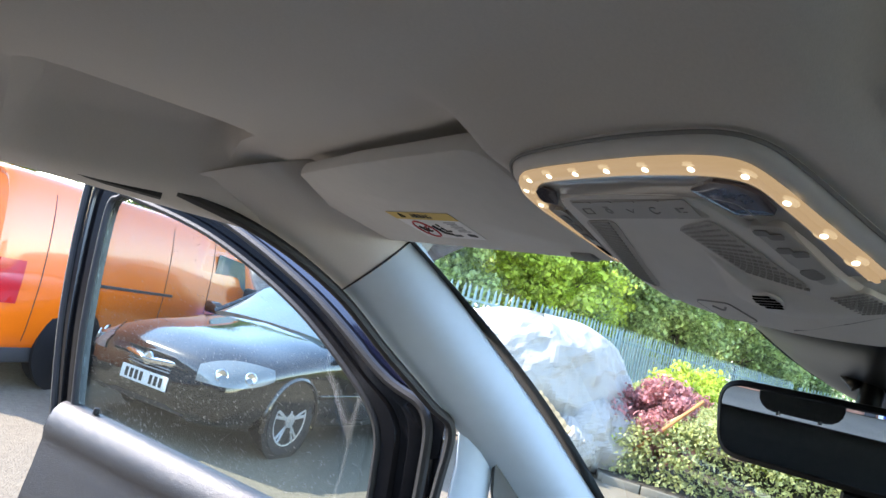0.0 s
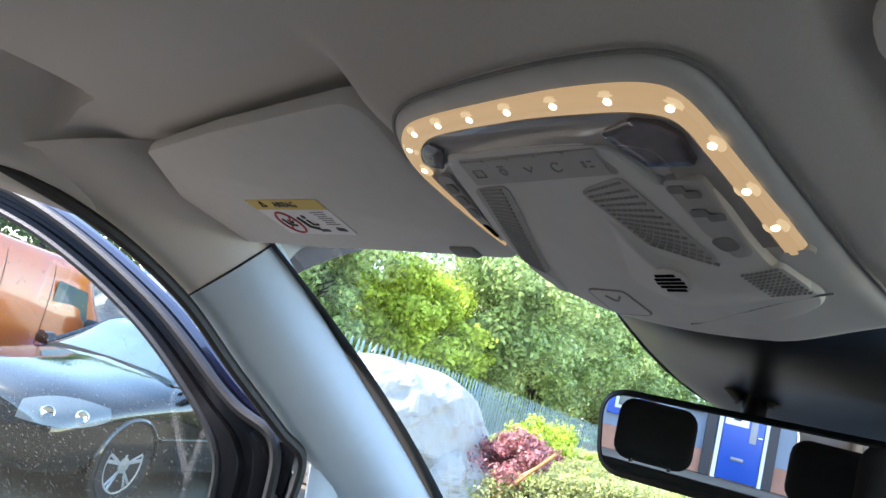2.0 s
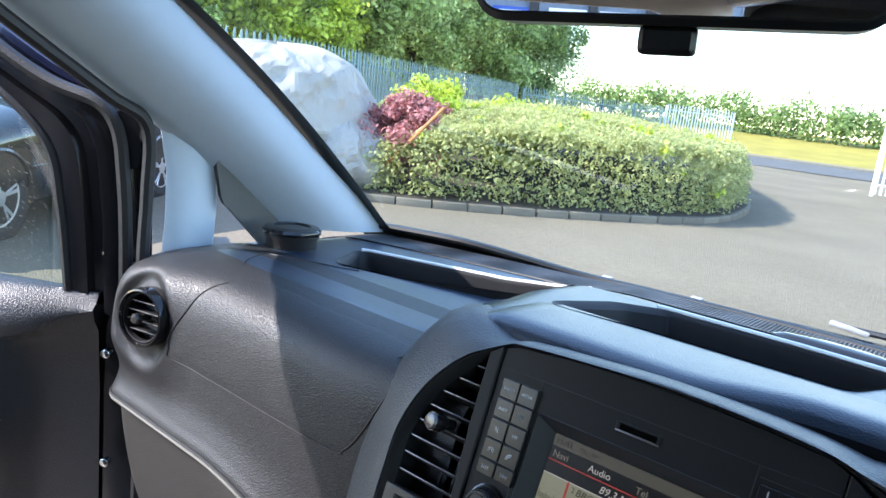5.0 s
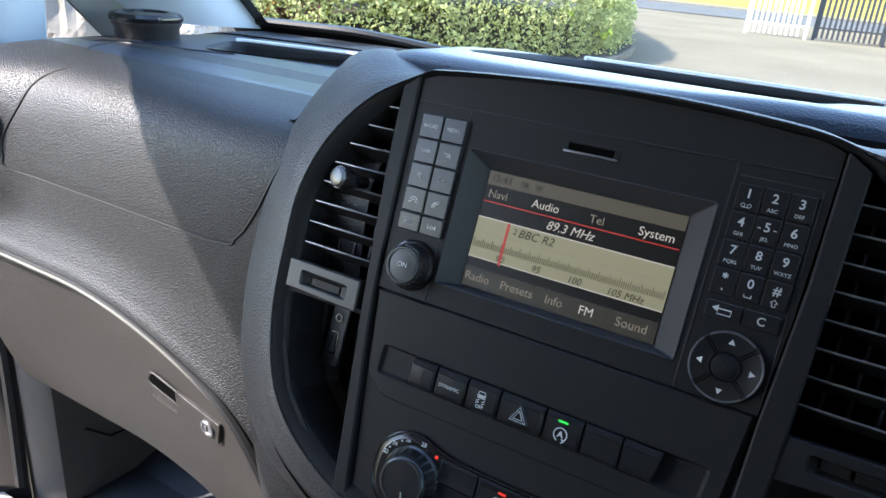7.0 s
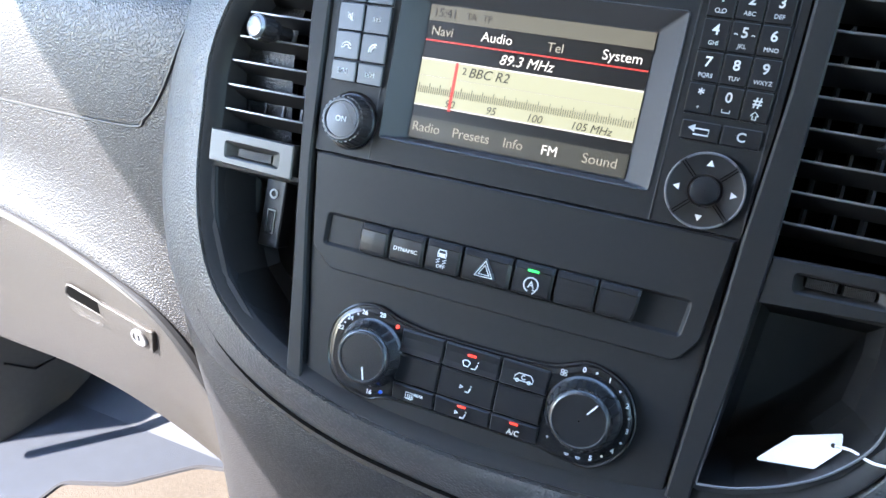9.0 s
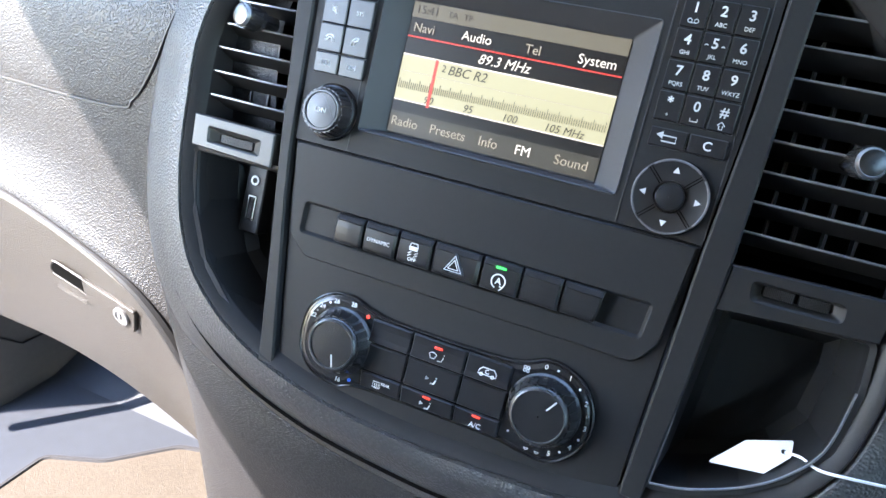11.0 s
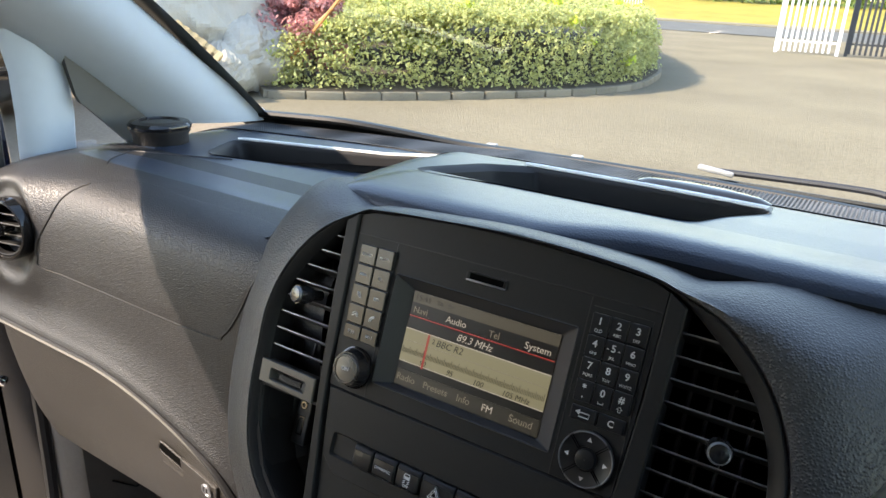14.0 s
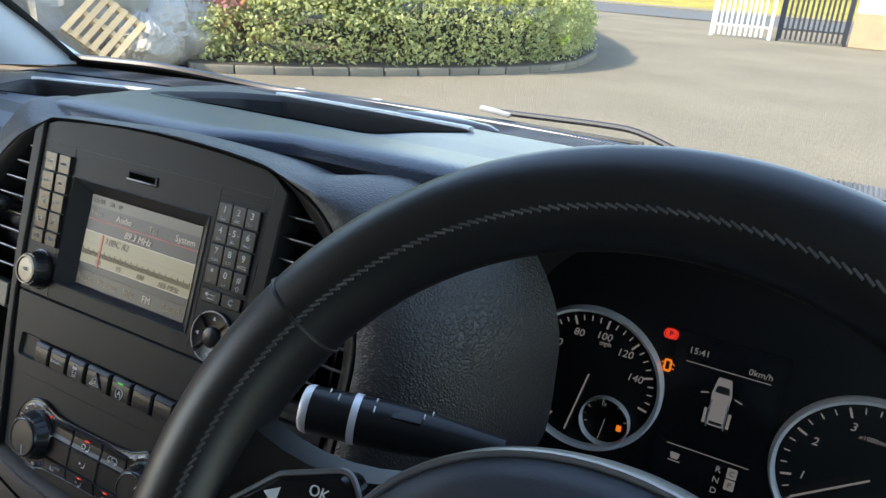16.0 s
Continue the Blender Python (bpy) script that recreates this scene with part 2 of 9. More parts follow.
GRASS = material("dry_green_grass", (0.26, 0.215, 0.05), 0.95, spec=0.2, vary=0.3, bump=0.8, bump_scale=25, big=0.6)


def leaf_material(name, color, vary=0.45, back=0.5):
    m = material(name, color, 0.5, spec=0.35, vary=0.15, per_object=vary, big=1.5)
    nodes, links = m.node_tree.nodes, m.node_tree.links
    bsdf = nodes["Principled BSDF"]
    tr = nodes.new("ShaderNodeBsdfTranslucent")
    links.new(bsdf.inputs["Base Color"].links[0].from_socket, tr.inputs[0])
    mix = nodes.new("ShaderNodeMixShader")
    mix.inputs[0].default_value = back
    links.new(bsdf.outputs[0], mix.inputs[1])
    links.new(tr.outputs[0], mix.inputs[2])
    links.new(mix.outputs[0], nodes["Material Output"].inputs[0])
    return m


LEAF = leaf_material("green_leaf", (0.41, 0.50, 0.19), 0.5, 0.38)
LEAF_YELLOW = leaf_material("yellow_green_leaf", (0.52, 0.60, 0.09), 0.45, 0.42)
LEAF_DARK = leaf_material("dark_green_leaf", (0.24, 0.33, 0.11))
LEAF_BIRCH = leaf_material("pale_birch_leaf", (0.48, 0.56, 0.30))
LEAF_HEDGE = leaf_material("hedge_leaf", (0.47, 0.48, 0.20), 0.22)
# darker hedge green that paints the shade between the leaves
HEDGE_SHADE = leaf_material("hedge_inner_shade", (0.36, 0.38, 0.16), 0.1)
LEAF_RED = leaf_material("purple_red_leaf", (0.50, 0.22, 0.21), 0.5, 0.4)
BARK = material("grey_brown_bark", (0.12, 0.09, 0.065), 0.95, vary=0.3, bump=0.8, bump_scale=40)
FENCE_STEEL = material("pale_blue_green_steel", (0.20, 0.29, 0.29), 0.5, metal=0.2, vary=0.15, per_object=0.1)
GATE_STEEL = material("white_blue_gate_steel", (0.56, 0.62, 0.64), 0.5, metal=0.1, vary=0.1)
BLACK_STEEL = material("black_steel_railing", (0.02, 0.02, 0.025), 0.5, vary=0.1)
BRICK = material("yellow_brown_brick", (0.42, 0.29, 0.17), 0.9, vary=0.25, bump=0.5, bump_scale=30, per_object=0.2)
RED_BRICK = material("red_brown_brick", (0.30, 0.15, 0.10), 0.9, vary=0.25, bump=0.5, bump_scale=30, per_object=0.2)
CLADDING = material("blue_grey_cladding", (0.17, 0.21, 0.27), 0.5, metal=0.1, vary=0.08)
WHITE_CLAD = material("white_cladding", (0.62, 0.65, 0.66), 0.5, vary=0.08)
BLUE_DOOR = material("blue_door_paint", (0.015, 0.07, 0.36), 0.35, vary=0.06)
PLASTIC_SHEET = leaf_material("white_plastic_sheet", (0.38, 0.355, 0.315), 0.05, 0.12)
BLUE_SHEET = material("blue_tarpaulin", (0.01, 0.10, 0.55), 0.4, vary=0.15)
PALLET = material("pale_pallet_wood", (0.50, 0.36, 0.20), 0.85, vary=0.2, bump=0.4, bump_scale=60, per_object=0.25)
ORANGE = material("orange_van_paint", (0.72, 0.14, 0.006), 0.22, vary=0.04, coat=1.0)
CAR_BLACK = material("black_car_paint", (0.006, 0.006, 0.007), 0.12, spec=0.5, vary=0.04, coat=0.9)
CAR_GLASS = material("dark_car_glass", (0.10, 0.14, 0.15), 0.05, metal=0.35, vary=0.05, coat=1.0)
LAMP_GLASS = material("headlamp_lens", (0.17, 0.19, 0.20), 0.08, metal=0.2, vary=0.1, coat=1.0)
TAIL_RED = material("red_tail_lens", (0.45, 0.01, 0.012), 0.12, vary=0.1, coat=1.0)
ALLOY = material("silver_alloy", (0.62, 0.62, 0.63), 0.3, metal=0.8, vary=0.06)
STEEL_RIM = material("grey_steel_rim", (0.35, 0.36, 0.37), 0.4, metal=0.6, vary=0.08)
TYRE = material("black_tyre", (0.018, 0.018, 0.019), 0.8, vary=0.15, bump=0.4, bump_scale=120)
PLATE = material("white_number_plate", (0.72, 0.72, 0.70), 0.4, vary=0.02)
GREY_BODY = material("grey_unpainted_plastic", (0.03, 0.031, 0.033), 0.6, vary=0.1)
ROOF_GREY = material("grey_roof_sheet", (0.30, 0.30, 0.31), 0.7, vary=0.1)


# ---- mesh helpers ----
def wrapped(body, rays, lift):
    """Points of a body's skin met by rays (from, towards), raised a little."""
    me = body.data
    tree_ = BVHTree.FromPolygons([v.co for v in me.vertices], [tuple(p.vertices) for p in me.polygons])
    out = []
    for a, b in rays:
        a, b = Vector(a), Vector(b)
        hit = tree_.ray_cast(a, (b - a).normalized())[0]
        out.append((hit if hit is not None else b) + (a - b).normalized() * lift)
    return out



def empty(name, m=None):
    ob = new(name)
    ob.empty_display_size = 0.05
    if m is not None:
        ob.matrix_world = m
    return ob


def part(name, bm, mat, parent=None, label="", smooth=True, flip=False):
    """Links a bmesh as one mesh object, under a thing or a part."""
    if flip:
        bmesh.ops.reverse_faces(bm, faces=bm.faces)
    mesh = bpy.data.meshes.new(name)
    bm.to_mesh(mesh)
    bm.free()
    for p in mesh.polygons:
        p.use_smooth = smooth
    mesh.materials.append(mat)
    ob = new(name, mesh)
    if parent is not None:
        ob.parent = parent
    if label:
        ob["label"] = label
    if smooth:
        mesh.set_sharp_from_angle(angle=radians(38))
    return ob


def box(bm, c, s, bevel=0.0, m=None, seg=2):
    """A box of size s round c, bevelled."""
    r = bmesh.ops.create_cube(bm, size=1.0)
    vs = r["verts"]
    for v in vs:
        v.co = Vector((v.co.x * s[0] + c[0], v.co.y * s[1] + c[1], v.co.z * s[2] + c[2]))
    if bevel:
        es = list({e for v in vs for e in v.link_edges})
        res = bmesh.ops.bevel(bm, geom=es, offset=bevel, segments=seg, profile=0.5, affect="EDGES")
        vs = list({v for f in res["faces"] for v in f.verts} | {v for v in vs if v.is_valid})
    if m is not None:
        bmesh.ops.transform(bm, matrix=m, verts=vs)
    return bm


def rbox(c, s, bevel=0.0, m=None, seg=2):
    return box(bmesh.new(), c, s, bevel, m, seg)


def grid(rows, closed_u=False, closed_v=False, bm=None, caps=False):
    """A sheet through rows of points."""
    bm = bm or bmesh.new()
    vs = [[bm.verts.new(p) for p in row] for row in rows]
    nr, nc = len(vs), len(vs[0])
    for i in range(nr if closed_v else nr - 1):
        for j in range(nc if closed_u else nc - 1):
            bm.faces.new((vs[i][j], vs[i][(j + 1) % nc], vs[(i + 1) % nr][(j + 1) % nc], vs[(i + 1) % nr][j]))
    if caps:
        bm.faces.new(list(reversed(vs[0])))
        bm.faces.new(vs[-1])
    return bm


def spline(pts, n, closed=False):
    """n points along a smooth curve through pts."""
    ps = [Vector(p) for p in pts]
    k = len(ps)
    spans = k if closed else k - 1
    out = []
    for i in range(n if closed else n):
        t = spans * i / (n if closed else n - 1)
        a = min(int(t), spans - 1)
        f = t - a
        g = (lambda j: ps[j % k]) if closed else (lambda j: ps[min(max(j, 0), k - 1)])
        p0, p1, p2, p3 = g(a - 1), g(a), g(a + 1), g(a + 2)
        out.append(0.5 * (2 * p1 + (p2 - p0) * f + (2 * p0 - 5 * p1 + 4 * p2 - p3) * f * f + (3 * p1 - p0 - 3 * p2 + p3) * f ** 3))
    return out


def tube(pts, r, n=10, closed=False, bm=None, radii=None, squash=1.0):
    """A round bar along pts."""
    bm = bm or bmesh.new()
    ps = [Vector(p) for p in pts]
    k = len(ps)
    rows, up = [], None
    for i, p in enumerate(ps):
        a, b = ps[(i - 1) % k] if closed or i else ps[i], ps[(i + 1) % k] if closed or i < k - 1 else ps[i]
        d = (b - a).normalized()
        if up is None:
            up = Vector((0, 0, 1)) if abs(d.z) < 0.9 else Vector((1, 0, 0))
        side = d.cross(up).normalized()
        up = side.cross(d).normalized()
        rr = radii[i] if radii else r
        rows.append([p + rr * (math.cos(q) * side + squash * math.sin(q) * up) for q in (2 * math.pi * j / n for j in range(n))])
    return grid(rows, closed_u=True, closed_v=closed, bm=bm, caps=not closed)


def rounded(pts, r, n=5):
    """A 2D outline with its corners rounded; r may be one radius or one for each corner."""
    k, out = len(pts), []
    for i in range(k):
        p, a, b = Vector(pts[i]), Vector(pts[i - 1]), Vector(pts[(i + 1) % k])
        rad = r[i] if isinstance(r, (list, tuple)) else r
        if rad <= 0:
            out.append(p)
            continue
        u, v = (a - p).normalized(), (b - p).normalized()
        half = u.angle(v) / 2
        d = min(rad / max(math.tan(half), 1e-6), 0.49 * (a - p).length, 0.49 * (b - p).length)
        s, e = p + u * d, p + v * d
        for j in range(n + 1):
            t = j / n
            out.append((1 - t) ** 2 * s + 2 * t * (1 - t) * p + t * t * e)
    return out


def rect(x0, y0, x1, y1, r=0.0, n=4):
    return rounded([(x0, y0), (x1, y0), (x1, y1), (x0, y1)], r, n)


def inset(outline, d):
    """The outline moved inwards by d (outwards where d is negative); anticlockwise outlines."""
    k, out = len(outline), []
    for i in range(k):
        a, p, b = outline[i - 1], outline[i], outline[(i + 1) % k]
        t = (Vector(b) - Vector(a))
        if t.length < 1e-9:
            out.append(Vector(p))
            continue
        t.normalize()
        out.append(Vector(p) + d * Vector((-t.y, t.x)))
    return out


def slab(outline, z0, z1, bevel=0.0, bm=None, bottom=True):
    """A plate of that outline from z0 to z1, its upper rim chamfered in two steps."""
    bm = bm or bmesh.new()
    up = 1 if z1 > z0 else -1
    rings = [(0, z0), (0, z1 - up * bevel)]
    if bevel:
        rings += [(bevel, z1)]
    vs = []
    for d, z in rings:
        vs.append([bm.verts.new((p[0], p[1], z)) for p in (inset(outline, d) if d else outline)])
    k = len(outline)
    for a, b in zip(vs, vs[1:]):
        for j in range(k):
            q = (a[j], a[(j + 1) % k], b[(j + 1) % k], b[j])
            bm.faces.new(q if up > 0 else q[::-1])
    bm.faces.new(vs[-1] if up > 0 else vs[-1][::-1])
    if bottom:
        bm.faces.new(vs[0][::-1] if up > 0 else vs[0])
    return bm


def ring_slab(outer, inner, z0, z1, bevel=0.0, bm=None):
    """A frame between two outlines with the same number of points."""
    bm = bm or bmesh.new()
    k = len(outer)
    loops = [(outer, z0), (outer, z1 - bevel), (inset(outer, bevel), z1), (inset(inner, -bevel), z1), (inner, z1 - bevel), (inner, z0)]
    vs = [[bm.verts.new((p[0], p[1], z)) for p in o] for o, z in loops]
    for a, b in zip(vs, vs[1:] + vs[:1]):
        for j in range(k):
            bm.faces.new((a[j], a[(j + 1) % k], b[(j + 1) % k], b[j]))
    return bm


def lathe(profile, n=40, bm=None, m=None):
    """A turned body: profile of (radius, z)."""
    bm = bm or bmesh.new()
    rows = []
    for r, z in profile:
        rows.append([Vector((r * math.cos(2 * math.pi * j / n), r * math.sin(2 * math.pi * j / n), z)) for j in range(n)])
    if m is not None:
        rows = [[m @ p for p in row] for row in rows]
    bm = grid(rows, closed_u=True, bm=bm)
    return bm


def letters(name, body, size, at, mat, parent, rot=0.0, align="CENTER", shear=0.0, bold=0.0, thick=0.0002):
    """Writing as a mesh in the parent's xy plane."""
    cu = bpy.data.curves.new(name, "FONT")
    cu.body, cu.size, cu.align_x, cu.align_y, cu.extrude = body, size, align, "CENTER", thick
    cu.shear, cu.offset, cu.resolution_u = shear, bold, 3
    tmp = bpy.data.objects.new(name, cu)
    scene.collection.objects.link(tmp)
    mesh = bpy.data.meshes.new_from_object(tmp.evaluated_get(bpy.context.evaluated_depsgraph_get()))
    bpy.data.objects.remove(tmp)
    bpy.data.curves.remove(cu)
    mesh.materials.clear()
    mesh.materials.append(mat)
    mesh.transform(Matrix.Translation(at) @ Matrix.Rotation(radians(rot), 4, "Z"))
    ob = new(name, mesh)
    ob.parent = parent
    return ob


def smooth01(a, b, x):
    t = min(max((x - a) / (b - a), 0.0), 1.0)
    return t * t * (3 - 2 * t)


# ======== the van that the camera is in ========
LEAN = math.atan(0.372)
PANEL_FRAME = Matrix((
    (1, 0, 0, 0),
    (0, math.sin(LEAN), -math.cos(LEAN), -0.018),
    (0, math.cos(LEAN), math.sin(LEAN), 1.0435),
    (0, 0, 0, 1)))


def screen_base(x):
    """Where the windscreen meets the dash, forward of the van's axis."""
    return 0.60 - 0.26 * x * x


# ---- dashboard: one thing with its parts ----
dashboard = tagged(empty("dashboard", Matrix()), "grained black plastic dashboard with a grey lower glove box", "dashboard")

TRAY_LEFT = rounded([(-0.592, 0.318), (-0.545, 0.222), (-0.46, 0.244), (-0.275, 0.308), (-0.232, 0.335), (-0.250, 0.432), (-0.372, 0.396)],
                    [0.02, 0.03, 0.05, 0.03, 0.02, 0.02, 0.05], 6)
TRAY_MID = rounded([(-0.150, 0.285), (-0.188, 0.184), (-0.078, 0.201), (0.100, 0.205), (0.122, 0.260), (0.152, 0.318), (0.029, 0.324), (-0.108, 0.321)],
                   [0.04, 0.02, 0.05, 0.025, 0.05, 0.01, 0.05, 0.02], 6)


def top_height(x, y):
    yy = min(max(y, 0.09), 0.26) - 0.09
    step = smooth01(-0.268 - 0.30 * yy, -0.190 - 0.10 * yy, x)
    rise = 0.050 - 0.05 * max(y - 0.12, 0) - 0.16 * max(y - 0.34, 0)
    z = 1.170 - 0.03 * max(y - 0.25, 0) + step * max(rise, 0.0)
    z -= 0.03 * smooth01(-0.66, -0.80, x) + 0.02 * smooth01(0.66, 0.80, x)
    z -= 0.012 * smooth01(0.13, 0.06, y)
    return z


def nearest(poly, x, y):
    """Distance to an outline, negative inside, and the nearest point on it."""
    best, at, inside = 1e9, None, False
    k = len(poly)
    for i in range(k):
        ax, ay = poly[i - 1]
        bx, by = poly[i]
        dx, dy = bx - ax, by - ay
        t = min(max(((x - ax) * dx + (y - ay) * dy) / (dx * dx + dy * dy + 1e-12), 0), 1)
        px, py = ax + t * dx, ay + t * dy
        d = math.hypot(x - px, y - py)
        if d < best:
            best, at = d, (px, py)
        if (ay > y) != (by > y) and x < (bx - ax) * (y - ay) / (by - ay) + ax:
            inside = not inside
    return (-best if inside else best), at


def crest_y(x):
    """Front edge of the raised top, over the stack and the driver's side."""
    return 0.080 + 0.032 * smooth01(0.0, 0.10, x) + 0.006 * smooth01(0.2, 0.4, x)


def dash_top():
    bm = bmesh.new()
    nx, ny = 200, 72
    vs = []
    for j in range(ny + 1):
        row = []
        for i in range(nx + 1):
            x = -0.80 + 1.60 * i / nx
            y0 = 0.06 + (crest_y(x) - 0.03) * smooth01(-0.25, -0.19, x)
            y = y0 + (screen_base(x) - 0.105 - y0) * j / ny
            hole = None
            for poly in (TRAY_LEFT, TRAY_MID):
                if min(p[0] for p in poly) - 0.02 < x < max(p[0] for p in poly) + 0.02:
                    d, at = nearest(poly, x, y)
                    if abs(d) < 0.0048:
                        x, y = at
                    elif d < 0:
                        hole = True
            row.append(None if hole else bm.verts.new((x, y, top_height(x, y))))
        vs.append(row)
    for j in range(ny):
        for i in range(nx):
            q = [v for v in (vs[j][i], vs[j][i + 1], vs[j + 1][i + 1], vs[j + 1][i]) if v is not None]
            if len(q) >= 3:
                c = sum((v.co for v in q), Vector()) / len(q)
                if all(nearest(p, c.x, c.y)[0] > -0.0006 for p in (TRAY_LEFT, TRAY_MID)):
                    bm.faces.new(q)
    return bm


part("top_pad", dash_top(), DASH_SKY_BLUE, dashboard, "soft black dash top, the sky's blue put into its colour")


def tray(poly, depth, lip):
    bm = bmesh.new()
    rows = []
    c = Vector((sum(p[0] for p in poly) / len(poly), sum(p[1] for p in poly) / len(poly)))
    west = min(p[0] for p in poly)
    for k, dz in ((0.0, 0.0015), (0.0015, 0.0), (0.003, -0.004), (0.005, -depth * 0.5), (0.009, -depth), (0.02, -depth - 0.003)):
        row = []
        for p in poly:
            v = Vector((p[0], p[1]))
            q = v + (c - v).normalized() * k * (1 + lip * smooth01(west + 0.12, west + 0.02, p[0]))
            row.append(Vector((q.x, q.y, top_height(p[0], p[1]) + dz)))
        rows.append(row)
    rows.append([Vector((c.x + (p[0] - c.x) * 0.02, c.y + (p[1] - c.y) * 0.02, top_height(c.x, c.y) - depth - 0.006)) for p in poly])
    return grid(rows, closed_u=True, bm=bm)


part("tray", tray(TRAY_LEFT, 0.065, 1.5), TRAY_BLACK, dashboard, "open storage tray sunk into the dash top")
part("tray", tray(TRAY_MID, 0.085, 5.0), TRAY_BLACK, dashboard, "open storage tray sunk into the dash top")


def lip_strip(poly, pick):
    pts = [(p[0], p[1]) for p in poly if pick(p)]
    pts.sort()
    return tube([Vector((x, y + 0.003, top_height(x, y) + 0.0022)) for x, y in pts], 0.0036, 8, squash=0.8)


# lips stay bright in the dark: their shine is in the colour
part("tray_lip", lip_strip(TRAY_LEFT, lambda p: p[1] > 0.312 + 0.29 * (p[0] + 0.592) and p[0] < -0.24), LIP_SHINE, dashboard, "thin tray lip, its shine painted pale")
part("tray_lip", lip_strip(TRAY_MID, lambda p: p[1] > 0.312), LIP_SHINE, dashboard, "thin tray lip, its shine painted pale")


def defroster():
    rows = []
    for j in range(9):
        row = []
        for i in range(1185):
            x = -0.74 + 1.48 * i / 1184
            y0, y1 = screen_base(x) - 0.108, screen_base(x) - 0.018
            rib = 0.0014 if i % 4 < 2 and 0 < j < 8 else 0.0
            y = y0 + (y1 - y0) * j / 8
            row.append(Vector((x, y, top_height(x, min(y, y0 + 0.02)) + 0.002 + rib - 0.02 * (y - y0) + (-0.02 if j == 8 else 0))))
        rows.append(row)
    return grid(rows)


MESHY = material("black_perforated_grille", (0.09, 0.094, 0.10), 0.6, spec=0.15, vary=0.1)
mn, ml = MESHY.node_tree.nodes, MESHY.node_tree.links
holes = mn.new("ShaderNodeTexVoronoi")
holes.inputs["Scale"].default_value, holes.inputs["Randomness"].default_value = 210, 0.0
edge = mn.new("ShaderNodeMapRange")
edge.inputs["From Min"].default_value, edge.inputs["From Max"].default_value = 0.34, 0.46
ml.new(mn["Geometry"].outputs["Position"], holes.inputs["Vector"])
ml.new(holes.outputs["Distance"], edge.inputs["Value"])
dark = mn.new("ShaderNodeMix")
dark.data_type, dark.blend_type = "RGBA", "MULTIPLY"
dark.inputs["Factor"].default_value = 1.0
ml.new(mn["Principled BSDF"].inputs["Base Color"].links[0].from_socket, dark.inputs[6])
ml.new(edge.outputs[0], dark.inputs[7])
ml.new(dark.outputs[2], mn["Principled BSDF"].inputs["Base Color"])
part("defroster_grille", defroster(), MESHY, dashboard, "black ribbed grille along the windscreen", smooth=False)


def frit():
    rows = []
    for k, z in ((-0.022, 0.0), (0.0, -0.004), (-0.006, 0.004), (-0.006, 1.0)):
        rows.append([Vector((x, screen_base(x) + k - (bead_height(x) - 1.154 if z == 1 else 0), bead_height(x) if z == 1 else 1.150 + z)) for x in (-0.72 + 1.44 * i / 60 for i in range(61))])
    return grid(rows)


def bead_height(x):
    return 1.161 + 0.020 * smooth01(-0.30, -0.56, x)


part("glass_bead", tube([Vector((x, screen_base(x) + 0.142 - (bead_height(x) - 1.010), bead_height(x))) for x in (-0.72 + 1.44 * i / 60 for i in range(61))], 0.0080, 8, squash=0.8), BLACK_FRIT, dashboard, "thick black bead along the glass")
part("screen_seal", frit(), BLACK_FRIT, dashboard, "black rubber seal at the foot of the windscreen")


# left face of the dash, above and below the bright ridge
def ridge_drop(x):
    return max(-1.12 * max(0.0, x + 0.52) ** 2 - 8.0 * max(0.0, x + 0.30) ** 2, -0.20)


def face_shift(x, z):
    pocket = smooth01(1.04, 0.72, math.hypot((x + 0.666) / 0.060, (z - 1.088) / 0.068))
    return -0.022 * smooth01(-0.56, -0.66, x) * smooth01(0.985, 1.06, z) + 0.10 * smooth01(-0.70, -0.81, x) ** 2 + 0.013 * pocket


UPPER = [(0.20, 1.1705), (0.12, 1.169), (0.085, 1.165), (0.058, 1.157), (0.040, 1.142), (0.030, 1.118), (0.025, 1.085), (0.022, 1.05),
         (0.018, 1.01), (0.010, 0.985), (0.004, 0.972), (0.002, 0.962)]
LOWER = [(0.012, 0.958), (0.016, 0.945), (0.020, 0.91), (0.028, 0.86), (0.039, 0.81), (0.053, 0.765), (0.062, 0.743), (0.073, 0.734), (0.10, 0.733), (0.30, 0.74)]


def face_point(x, p, push=0.0):
    y, z = p
    drop = ridge_drop(x) * smooth01(1.06, 0.965, z)
    lean = 0.02 * smooth01(-0.66, -0.80, x) * smooth01(1.0, 1.17, z)
    return Vector((x, y + face_shift(x, z) * smooth01(1.185, 1.15, z) - push, z + drop - lean))


def profile_at(points, s):
    t = s * (len(points) - 1)
    a = min(int(t), len(points) - 2)
    f = t - a
    return (points[a][0] * (1 - f) + points[a + 1][0] * f, points[a][1] * (1 - f) + points[a + 1][1] * f)


UPPER_FINE = [tuple(p) for p in spline([(y, z, 0) for y, z in UPPER], 96)]
UPPER_FINE = [(p[0], p[1]) for p in UPPER_FINE]
LOWER_FINE = [(p[0], p[1]) for p in spline([(y, z, 0) for y, z in LOWER], 36)]
XS = [-0.81 + 0.65 * i / 180 for i in range(181)]
part("left_face", grid([[face_point(x, p) for x in XS] for p in UPPER_FINE]), DASH, dashboard, "grained black dash face, its outer end sunlit and dusty")
glove_box = part("glove_box", grid([[face_point(x, p) for x in XS] for p in LOWER_FINE]), GREY_LOWER, dashboard, "grey hard plastic glove box in sunlight")
